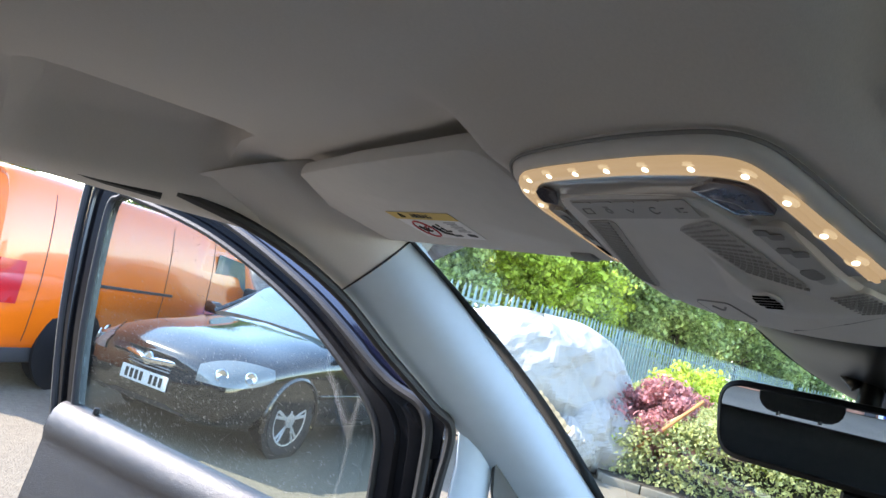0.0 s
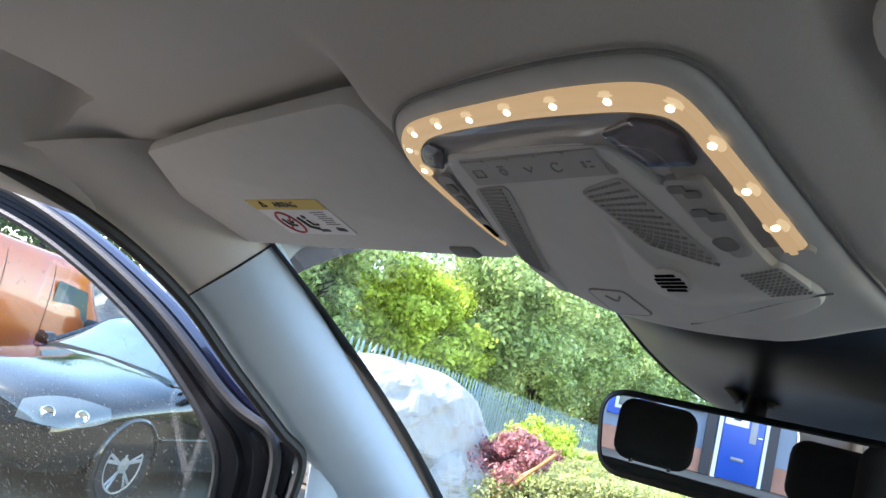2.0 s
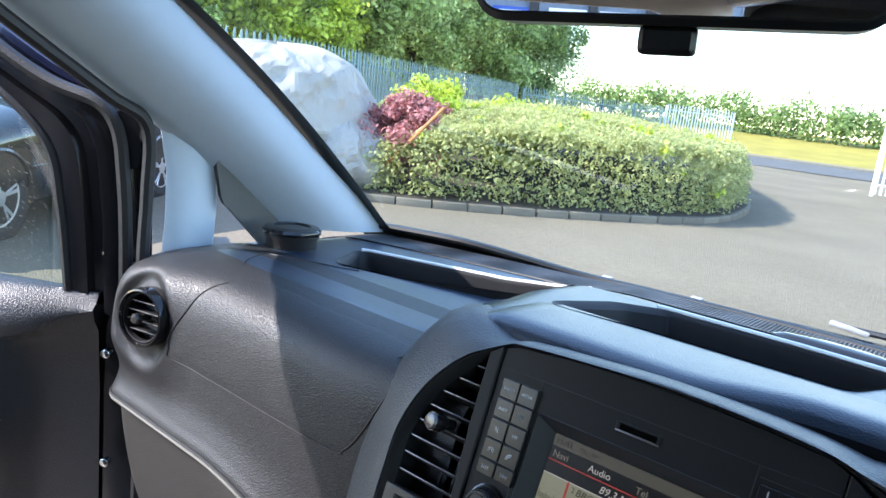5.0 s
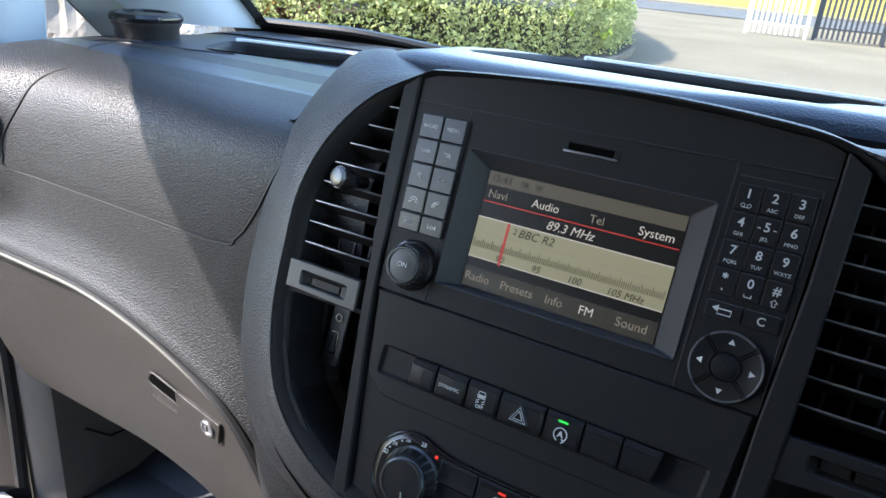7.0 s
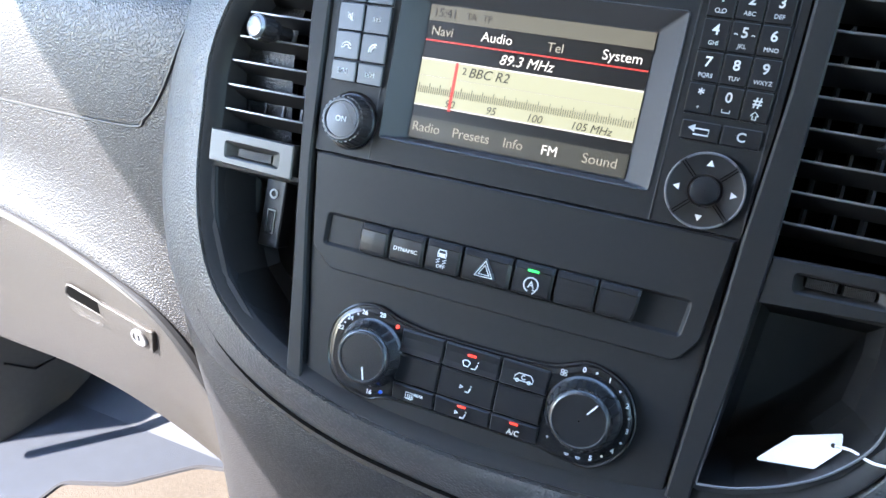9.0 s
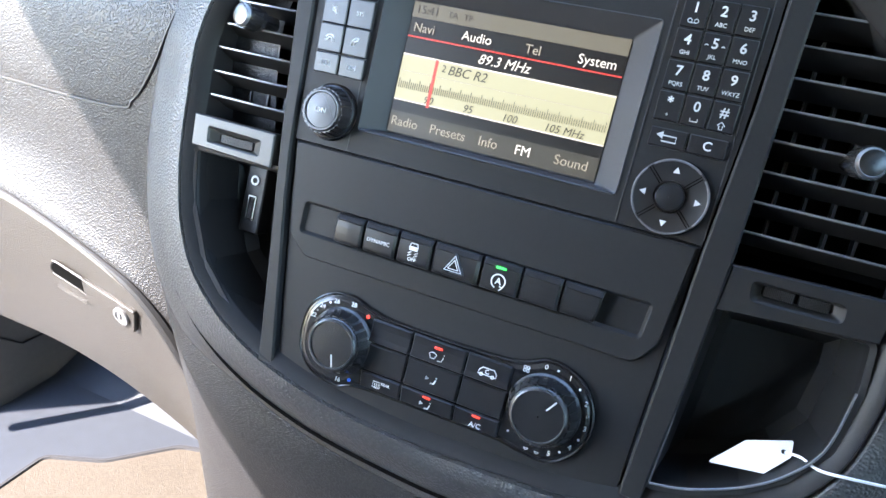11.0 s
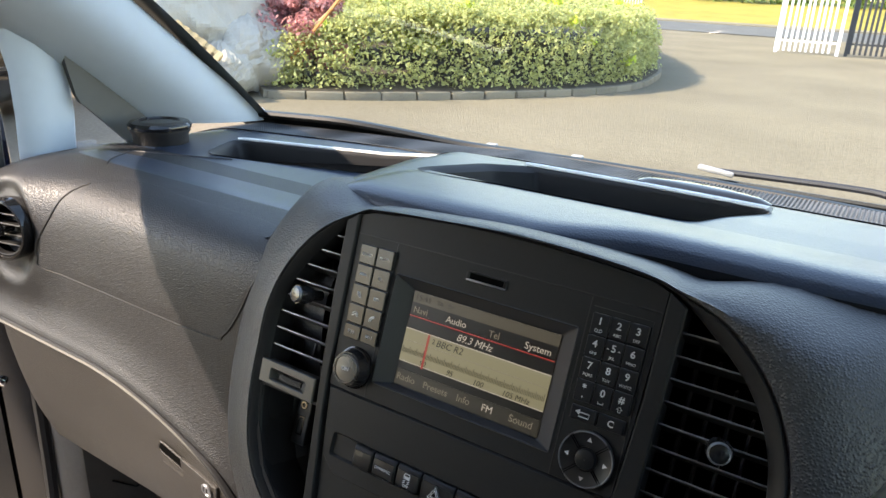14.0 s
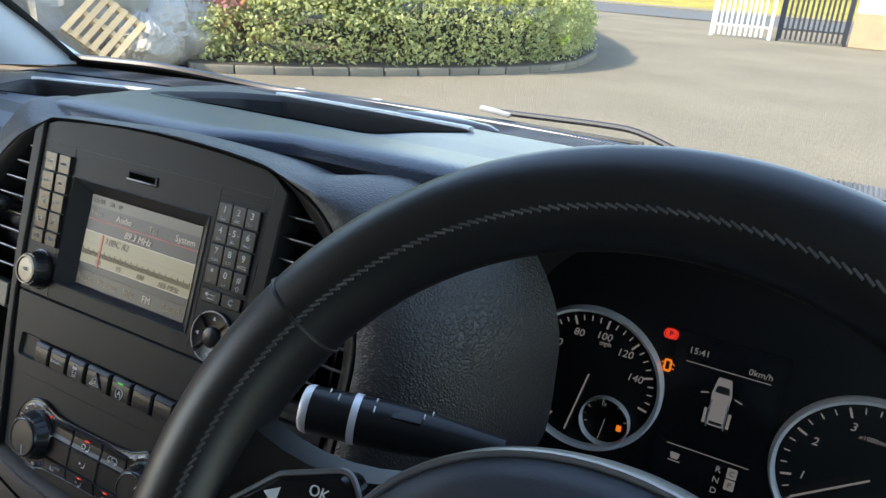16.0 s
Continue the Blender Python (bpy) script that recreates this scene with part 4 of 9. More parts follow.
        part("tongue", rbox((-0.1662, -0.0198, -0.0298), (0.0014, 0.011, 0.0008)), GREY_LOWER, port, smooth=False)
    else:
        lower = [Vector((u, v, 0.0012)) for u, v in ((0.1330, -0.0920), (0.1514, -0.0880), (0.1757, -0.0768), (0.1929, -0.0634), (0.2060, -0.0440), (0.2105, -0.0123))]
        part("bin_edge", tube(spline(lower, 30), 0.0007, 6), SILVER, vent, "thin bright edge of the bin")
        part("inner_edge", tube(spline([Vector((0.1365, 0.004, 0.0012)), Vector((0.1350, -0.05, 0.0012)), Vector((0.1328, -0.0915, 0.0012))], 12), 0.0005, 6), SILVER, vent)
    return vent


side_vent(-1)
side_vent(1)

# round vent at the dash's outer end
round_vent = empty("round_vent")
round_vent.parent = dashboard
round_vent.matrix_world = look((-0.646, 0.004, 1.098), (-0.646 - 0.25, 0.004 + 1.0, 1.098 - 0.08)) @ Matrix.Identity(4)
round_vent["label"] = "round black air vent in a dished surround"
part("ring", lathe([(0.0385, -0.016), (0.0385, 0.004), (0.0368, 0.0075), (0.0345, 0.0080), (0.0325, 0.0035), (0.0320, -0.036)], 48), GLOSS, round_vent, "gloss black ring")
part("inner_ring", lathe([(0.0330, 0.0010), (0.0318, 0.0035), (0.0305, 0.0030), (0.0300, -0.004)], 44), PANEL, round_vent)
part("cavity", lathe([(0.0325, -0.012), (0.0315, -0.040), (0.0005, -0.040)], 40), RECESS_SHADE, round_vent, "inside of the vent, its shade painted black")
for i in range(4):
    v = -0.0186 + 0.0124 * i
    w = math.sqrt(max(0.0310 ** 2 - v * v, 0))
    sl = part("slat", rbox((0, v, -0.009), (2 * w, 0.0014, 0.014), 0.0005), DARK, round_vent)
    part("slat_edge", rbox((0, v, -0.0016), (2 * w, 0.0012, 0.0010)), SILVER, sl)
vent_knob = part("knob", lathe([(0.0042, -0.010), (0.0048, 0.003), (0.0064, 0.006), (0.0066, 0.013), (0.0052, 0.0150), (0.0004, 0.0155)], 20), KNOB_BLACK, round_vent, "ribbed black knob")
bm = bmesh.new()
ribs(bm, 14, 0.0064, 0.0065, 0.0064, 0.0128, Matrix.Identity(4), 0.0006)
part("ribs", bm, KNOB_BLACK, vent_knob, smooth=False)
part("blade", rbox((0, 0, -0.021), (0.0025, 0.058, 0.008)), DARK, round_vent)

# ---- car stereo ----
stereo = tagged(empty("car_stereo", PANEL_FRAME), "black car radio with a lit colour screen, keypad and knob", "car radio")
BZ_O = rounded([(-0.0820, 0.0515), (0.0750, 0.0515), (0.0750, 0.1425), (-0.0820, 0.1425)], 0.002)
BZ_I = rounded([(-0.0688, 0.0545), (0.0613, 0.0545), (0.0613, 0.1330), (-0.0688, 0.1330)], 0.0012)
plate_bm = bmesh.new()
SIDE_L = [Vector((edge_at(PLATE_L, v), v)) for v in (0.1815, 0.1425, 0.09, 0.0515, 0.0372)]
SIDE_R = [Vector((edge_at(PLATE_R, v), v)) for v in (0.0372, 0.0515, 0.09, 0.1425, 0.1815)]
TOP_EDGE = [Vector((0.118, 0.1860)), Vector((0.08, 0.1895)), Vector((0.04, 0.1915)), Vector((0, 0.1925)), Vector((-0.04, 0.1915)), Vector((-0.08, 0.1890)), Vector((-0.118, 0.1852))]
slab([SIDE_L[1], Vector((-0.082, 0.1425)), Vector((0.075, 0.1425)), SIDE_R[3], SIDE_R[4]] + TOP_EDGE + [SIDE_L[0]], -0.03, 0.0, 0, plate_bm)
slab([SIDE_L[4], SIDE_R[0], SIDE_R[1], Vector((0.075, 0.0515)), Vector((-0.082, 0.0515)), SIDE_L[3]], -0.03, 0.0, 0, plate_bm)
slab([SIDE_L[3], Vector((-0.082, 0.0515)), Vector((-0.082, 0.1425)), SIDE_L[1], SIDE_L[2]], -0.03, 0.0, 0, plate_bm)
slab([Vector((0.075, 0.0515)), SIDE_R[1], SIDE_R[2], SIDE_R[3], Vector((0.075, 0.1425))], -0.03, 0.0, 0, plate_bm)
part("face_plate", plate_bm, PANEL, stereo, "satin black face plate", smooth=False)


def groove(name, pts, r, parent, mat=DARK):
    return part(name, tube([Vector((p[0], p[1], 0.0002)) for p in pts], r, 6, squash=0.5), mat, parent)


def strokes(name, lines, z, parent, r=0.00032, mat=None):
    """A symbol drawn with thin strokes; a line that ends where it began is closed."""
    bm = bmesh.new()
    for pts in lines:
        ring = len(pts) > 2 and pts[0] == pts[-1]
        tube([Vector((x, y, z)) for x, y in (pts[:-1] if ring else pts)], r, 5, closed=ring, bm=bm)
    return part(name, bm, mat or WHITE_INK, parent, smooth=False)


def arc(x, y, r, a0, a1, n=10):
    return [(x + r * math.cos(radians(a0 + (a1 - a0) * i / n)), y + r * math.sin(radians(a0 + (a1 - a0) * i / n))) for i in range(n + 1)]


groove("seam", [(-0.1275, 0.1665), (-0.0875, 0.1668), (0.0795, 0.1672), (0.1275, 0.1675)], 0.0005, stereo)
groove("seam", [(-0.0870, 0.1668), (-0.0862, 0.0375)], 0.0005, stereo)
groove("seam", [(0.0795, 0.1672), (0.0788, 0.0375)], 0.0005, stereo)
groove("pale_seam", [(0.0818, 0.1602), (0.1240, 0.1602), (0.1240, 0.0395)], 0.00035, stereo, GREY_BODY)
# sunk bezel round the screen
bz = bmesh.new()
rows = [[Vector((p.x, p.y, w)) for p in o] for o, w in ((inset(BZ_O, -0.0006), 0.0002), (BZ_O, 0.0009), (inset(BZ_O, 0.0008), 0.0003), (inset(BZ_I, -0.0006), -0.0098), (BZ_I, -0.0104), (inset(BZ_I, 0.0008), -0.0108))]
grid(rows, closed_u=True, bm=bz)
bezel = part("screen_bezel", bz, BEZEL, stereo, "sloping dark grey bezel round the screen", smooth=False)
SX0, SX1, SY0, SY1 = -0.0680, 0.0606, 0.0553, 0.1322
SW, SH = SX1 - SX0, SY1 - SY0
ZS = -0.0100


def on_screen(fx, fy):
    """From fractions of the display, origin at its lower left corner."""
    return SX0 + fx * SW, SY0 + fy * SH


def screen_rect(name, fx0, fy0, fx1, fy1, z, mat, parent):
    x0, y0 = on_screen(fx0, fy0)
    x1, y1 = on_screen(fx1, fy1)
    return part(name, slab([Vector((x0, y0)), Vector((x1, y0)), Vector((x1, y1)), Vector((x0, y1))], z - 0.0004, z), mat, parent, smooth=False)
screen = screen_rect("screen", 0, 0, 1, 1, ZS, SCREEN_BLACK, stereo)
screen["label"] = "lit display tuned to a radio station"
screen_rect("status_bar", 0, 0.885, 1, 1.0, ZS + 0.0003, SCREEN_TOP, screen)
screen_rect("menu_bar", 0, 0.0, 1, 0.165, ZS + 0.0003, SCREEN_GREY, screen)
screen_rect("tuner_scale", 0, 0.255, 1, 0.60, ZS + 0.0003, SCREEN_CREAM, screen)
screen_rect("red_line", 0, 0.735, 1, 0.745, ZS + 0.0004, SCREEN_RED, screen)
screen_rect("white_line", 0, 0.597, 1, 0.607, ZS + 0.0005, SCREEN_WHITE, screen)
screen_rect("white_line", 0, 0.250, 1, 0.258, ZS + 0.0005, SCREEN_WHITE, screen)
screen_rect("grey_line", 0, 0.475, 1, 0.480, ZS + 0.0005, SCREEN_DIM, screen)
screen_rect("pointer", 0.168, 0.235, 0.181, 0.60, ZS + 0.0008, SCREEN_RED, screen)
bm = bmesh.new()
for i in range(96):
    fx = 0.01 + i * 0.0103
    tall = 0.05 if i % 5 else 0.075
    x, y = on_screen(fx, 0.345)
    box(bm, (x, y + tall * SH / 2, ZS + 0.0005), (0.00035, tall * SH, 0.0003))
part("tuning_scale", bm, SCREEN_INK, screen, smooth=False)


def screen_text(body, fx, fy, size, mat, align="CENTER", shear=0.0, bold=0.0):
    x, y = on_screen(fx, fy)
    return letters("writing", body, size, (x, y, ZS + 0.0007), mat, screen, 0, align, shear, bold, 0.0001)


screen_text("15:41", 0.075, 0.942, 0.0068, SCREEN_INK)
screen_text("TA", 0.20, 0.940, 0.0050, SCREEN_INK)
screen_text("TP", 0.275, 0.940, 0.0050, SCREEN_INK)
screen_text("Navi", 0.075, 0.808, 0.0074, SCREEN_DIM)
screen_text("Audio", 0.335, 0.812, 0.0076, SCREEN_WHITE)
screen_text("Tel", 0.600, 0.805, 0.0074, SCREEN_DIM)
screen_text("System", 0.885, 0.808, 0.0076, SCREEN_WHITE)
screen_text("89.3 MHz", 0.485, 0.668, 0.0080, SCREEN_WHITE, shear=0.25)
screen_text("2", 0.215, 0.545, 0.0058, SCREEN_INK)
screen_text("BBC R2", 0.33, 0.540, 0.0076, SCREEN_INK, shear=0.2)
screen_text("90", 0.172, 0.288, 0.0062, SCREEN_INK, shear=0.2)
screen_text("95", 0.37, 0.292, 0.0062, SCREEN_INK, shear=0.2)
screen_text("100", 0.57, 0.292, 0.0062, SCREEN_INK, shear=0.2)
screen_text("105 MHz", 0.82, 0.292, 0.0062, SCREEN_INK, shear=0.2)
for body, fx, mat in (("Radio", 0.08, SCREEN_DIM), ("Presets", 0.30, SCREEN_DIM), ("Info", 0.50, SCREEN_DIM), ("FM", 0.665, SCREEN_WHITE), ("Sound", 0.885, SCREEN_DIM)):
    screen_text(body, fx, 0.085, 0.0078, mat)

# card slot
slot = part("card_slot", ring_slab(rect(-0.0205, 0.1525, 0.0145, 0.1605, 0.0012), rect(-0.0175, 0.1545, 0.0115, 0.1590, 0.0005), -0.004, 0.0012, 0.0006), PANEL, stereo, "narrow card slot")
part("slot_mouth", slab(rect(-0.0175, 0.1545, 0.0115, 0.1590, 0.0005), -0.0005, 0.0003), RECESS_SHADE, slot)
part("slot_lip", rbox((-0.003, 0.1537, 0.0010), (0.034, 0.0014, 0.0010), 0.0004), SILVER, slot)


def key(x, y, w, h, parent, mat=BUTTON, name="button", lift=0.0022, turn=0.0, nod=0.0):
    """A key whose face may lean across by turn and down by nod, as slopes."""
    bm = slab(rect(x - w / 2, y - h / 2, x + w / 2, y + h / 2, 0.0009, 2), -0.002, lift, 0.0006)
    for v in bm.verts:
        if v.co.z > 0:
            v.co.z += (turn * (v.co.x - x) + nod * (v.co.y - y))
    return part(name, bm, mat, parent, smooth=False)


# two columns of keys by the screen, leaning to the passenger
KEYS_LEFT = [("RADIO", "MEDIA"), ("NAVI", "TEL"), ("", "SYS"), ("", ""), ("", "")]
KEY_V = [(0.1508, 0.0150), (0.1340, 0.0150), (0.1172, 0.0150), (0.1007, 0.0150), (0.0858, 0.0110)]
KEY_SATIN = material("satin_black_key", (0.015, 0.0155, 0.017), 0.27, spec=0.28, vary=0.05, bump=0.05, bump_scale=1800)
for (a, b), (y, h) in zip(KEYS_LEFT, KEY_V):
    lean = 0.0004 * (0.1508 - y) / 0.0168
    for col, body in ((0, a), (1, b)):
        x = (-0.1131 if col == 0 else -0.0957) + 5 * lean * 0.2
        k = key(x, y, 0.0170 if col == 0 else 0.0173, h + 0.0010, stereo, KEY_SATIN, "button", 0.0024, turn=0.085, nod=0.06)
        z = 0.0027
        if body:
            letters("writing", body, 0.0034, (x, y, z), WHITE_INK, k)
        elif h < 0.012:
            f = -1 if col == 0 else 1
            lines = [[(x + d - f * 0.0012, y - 0.0014), (x + d + f * 0.0010, y), (x + d - f * 0.0012, y + 0.0014), (x + d - f * 0.0012, y - 0.0014)] for d in (-0.0012, 0.0012)]
            strokes("symbol", lines + [[(x + f * 0.0032, y - 0.0014), (x + f * 0.0032, y + 0.0014)]], z, k)
        elif y > 0.11:
            strokes("symbol", [[(x - 0.0014, y - 0.0008), (x - 0.0014, y + 0.0008), (x - 0.0004, y + 0.0008), (x + 0.0010, y + 0.0022), (x + 0.0010, y - 0.0022), (x - 0.0004, y - 0.0008), (x - 0.0014, y - 0.0008)],
                               [(x - 0.0020, y + 0.0024), (x + 0.0020, y - 0.0024)]], z, k)
        elif col == 0:
            strokes("symbol", [arc(x, y - 0.0012, 0.0030, 20, 160), [(x - 0.0032, y - 0.0016), (x - 0.0014, y - 0.0012), (x - 0.0010, y + 0.0002), (x + 0.0010, y + 0.0002), (x + 0.0014, y - 0.0012), (x + 0.0032, y - 0.0016)]], z, k, 0.0004)
        else:
            strokes("symbol", [arc(x + 0.0016, y - 0.0016, 0.0040, 80, 190), arc(x + 0.0016, y - 0.0016, 0.0026, 80, 190)], z, k, 0.0005)

# volume knob
KN = Matrix.Translation((-0.1015, 0.0578, 0))
knob = part("volume_knob", lathe([(0.0158, -0.001), (0.0158, 0.0022), (0.0145, 0.0030), (0.0126, 0.0128), (0.0118, 0.0142), (0.0108, 0.0142), (0.0104, 0.0136), (0.0005, 0.0138)], 48, m=KN), KNOB_BLACK, stereo, "ribbed round volume knob")
bm = bmesh.new()
ribs(bm, 26, 0.0144, 0.0034, 0.0126, 0.0124, KN)
part("ribs", bm, KNOB_BLACK, knob, smooth=False)
part("face_ring", lathe([(0.0110, 0.0141), (0.0108, 0.0145), (0.0104, 0.0145), (0.0102, 0.0138)], 40, m=KN), GREY_BODY, knob)
letters("writing", "ON", 0.0046, (-0.1015, 0.0578, 0.0140), WHITE_INK, knob)
part("ring", lathe([(0.0174, -0.001), (0.0174, 0.0010), (0.0162, 0.0014), (0.0160, -0.001)], 48, m=KN), GLOSS, knob)

# keypad
PAD_KEYS = [("1", ""), ("2", "ABC"), ("3", "DEF"), ("4", "GHI"), ("5", "JKL"), ("6", "MNO"), ("7", "PQRS"), ("8", "TUV"), ("9", "WXYZ"), ("*", "+"), ("0", ""), ("#", "")]
for i, (big, small) in enumerate(PAD_KEYS):
    x, y = 0.0892 + 0.0134 * (i % 3), 0.1485 - 0.0157 * (i // 3)
    k = key(x, y, 0.0128, 0.0150, stereo, BUTTON, "button", 0.0020, nod=0.04)
    z = 0.0023
    letters("writing", big, 0.0070, (x, y + 0.0022, z), WHITE_INK, k, bold=0.0001)
    if small:
        letters("writing", small, 0.0029, (x, y - 0.0042, z), WHITE_INK, k)
    elif big == "1":
        strokes("symbol", [arc(x - 0.0016, y - 0.0042, 0.0010, 0, 360), arc(x + 0.0016, y - 0.0042, 0.0010, 0, 360), [(x - 0.0016, y - 0.0052), (x + 0.0016, y - 0.0052)]], z, k, 0.0002)
    elif big == "0":
        strokes("symbol", [[(x - 0.0018, y - 0.0036), (x - 0.0018, y - 0.0050), (x + 0.0018, y - 0.0050), (x + 0.0018, y - 0.0036)]], z, k, 0.00028)
    else:
        strokes("symbol", [[(x, y - 0.0024), (x - 0.0018, y - 0.0044), (x - 0.0008, y - 0.0044), (x - 0.0008, y - 0.0062), (x + 0.0008, y - 0.0062), (x + 0.0008, y - 0.0044), (x + 0.0018, y - 0.0044), (x, y - 0.0024)]], z, k, 0.00025)
    if big == "5":
        strokes("symbol", [arc(x - 0.0040, y + 0.0008, 0.0008, 20, 160, 5), arc(x + 0.0040, y + 0.0008, 0.0008, 20, 160, 5)], z, k, 0.00025)
for x, body in ((0.0930, ""), (0.1126, "C")):
    k = key(x, 0.0857, 0.0188, 0.0098, stereo, BUTTON, "button", 0.0020, nod=0.04)
    if body:
        letters("writing", body, 0.0064, (x, 0.0857, 0.0023), WHITE_INK, k, bold=0.0001)
    else:
        strokes("symbol", [[(x - 0.0030, 0.0868), (x + 0.0042, 0.0868), (x + 0.0042, 0.0838), (x - 0.0030, 0.0838)]], 0.0023, k, 0.0004)
        bm = bmesh.new()
        bm.faces.new([bm.verts.new(Vector((x + px, 0.0868 + py, 0.0026))) for px, py in ((-0.0060, 0), (-0.0026, -0.0020), (-0.0026, 0.0020))])
        part("arrow", bm, WHITE_INK, k, smooth=False)

# four-way dial: dished ring in four quarters round a domed key
DM = Matrix.Translation((0.1020, 0.0572, 0))
dial = part("four_way_dial", lathe([(0.0195, -0.001), (0.0195, 0.0018), (0.0188, 0.0030), (0.0178, 0.0026), (0.0085, 0.0018), (0.0080, 0.0003), (0.0005, 0.0003)], 56, m=DM), KNOB_BLACK, stereo, "round four-way control with a silver rim")
part("centre_key", lathe([(0.0074, 0.0), (0.0074, 0.0030), (0.0068, 0.0042), (0.0045, 0.0048), (0.0005, 0.0050)], 40, m=DM), KEY_SATIN, dial)
for q in range(4):
    mm = DM @ Matrix.Rotation(radians(90 * q), 4, "Z")
    bm = bmesh.new()
    tube([mm @ Vector((0.0188 * math.cos(radians(a)), 0.0188 * math.sin(radians(a)), 0.0030)) for a in range(-39, 40, 6)], 0.0006, 6, bm=bm)
    part("rim", bm, SILVER, dial, "silver rim quarter")
    bm = bmesh.new()
    bm.faces.new([bm.verts.new(mm @ Vector((0.0138 + px, py, 0.0027))) for px, py in ((0.0018, 0), (-0.0014, 0.0018), (-0.0014, -0.0018))])
    part("arrow", bm, WHITE_INK, dial, smooth=False)
    for d in (-0.0007, 0.0007):
        part("gap", rbox((0, 0, 0), (0.0105, 0.0004, 0.0006), 0, mm @ Matrix.Rotation(radians(45), 4, "Z") @ Matrix.Translation((0.0136, d, 0.0025))), RECESS_SHADE, dial, smooth=False)

# ---- switch and climate panel under the radio ----
climate = tagged(empty("climate_control_panel", PANEL_FRAME), "satin black lower panel with a switch row, climate knobs and keys", "control panel")
low_l = [Vector((edge_at(PLATE_L, v), v)) for v in (0.0365, 0.0, -0.03, -0.06, -0.085, -0.1060)]
low_r = [Vector((edge_at(PLATE_R, v), v)) for v in (-0.1095, -0.06, 0.0, 0.0365)]
part("face_plate", slab(low_l + [Vector((-0.06, -0.1155)), Vector((-0.0137, -0.1190)), Vector((0.0355, -0.1180)), Vector((0.08, -0.1145))] + low_r, -0.03, -0.0015, 0.0008), PANEL, climate, "satin black panel")
WELL_O = rounded([(-0.1075, -0.0195), (0.1080, -0.0195), (0.1100, 0.0018), (-0.1070, 0.0018)], 0.004)
SWP = rounded([(-0.1213, 0.0358), (-0.1140, -0.020), (-0.1000, -0.0330), (0.1080, -0.0322), (0.1175, -0.0187), (0.1222, 0.0358)], [0.001, 0.008, 0.010, 0.010, 0.010, 0.001], 5)
bm = bmesh.new()
slab(SWP, -0.02, -0.0036, 0.0, bm)
grid([[Vector((p.x, p.y, w)) for p in q] for q, w in ((SWP, -0.0036), (SWP, 0.0004), (inset(SWP, 0.0008), 0.0012))], closed_u=True, bm=bm)
part("switch_panel", bm, PANEL, climate, "")
bm = bmesh.new()
mid = inset(SWP, 0.0008)
vo, vi = [bm.verts.new((p.x, p.y, 0.0012)) for p in mid], [bm.verts.new((p.x, p.y, 0.0012)) for p in WELL_O]
edges_ = [bm.edges.new((a, b)) for loop in (vo, vi) for a, b in zip(loop, loop[1:] + loop[:1])]
bmesh.ops.triangle_fill(bm, use_beauty=True, use_dissolve=False, edges=edges_)
bmesh.ops.recalc_face_normals(bm, faces=bm.faces)
front = sum((f.normal.z for f in bm.faces))
part("switch_panel_face", bm, PANEL, climate, "", smooth=False, flip=front < 0)
bm = bmesh.new()
grid([[Vector((p.x, p.y, w)) for p in inset(WELL_O, d)] for d, w in ((0, 0.0012), (0.0006, 0.0009), (0.0030, -0.0028), (0.0045, -0.0032))], closed_u=True, bm=bm)
bm.faces.new([bm.verts.new((p.x, p.y, -0.0032)) for p in inset(WELL_O, 0.0044)])
part("switch_well", bm, PANEL, climate, "shallow well that holds the switches", smooth=False)
edges = [-0.0815, -0.0617, -0.0387, -0.0158, 0.0145, 0.0385, 0.0620, 0.0845]
SW_PROFILE = [(0.0006, -0.0032), (0.0006, 0.0036), (-0.0002, 0.0048), (-0.0026, 0.0060), (-0.0034, 0.0055), (-0.0070, 0.0057), (-0.0110, 0.0056), (-0.0150, 0.0052), (-0.0168, 0.0046), (-0.0174, 0.0036), (-0.0176, -0.0032)]
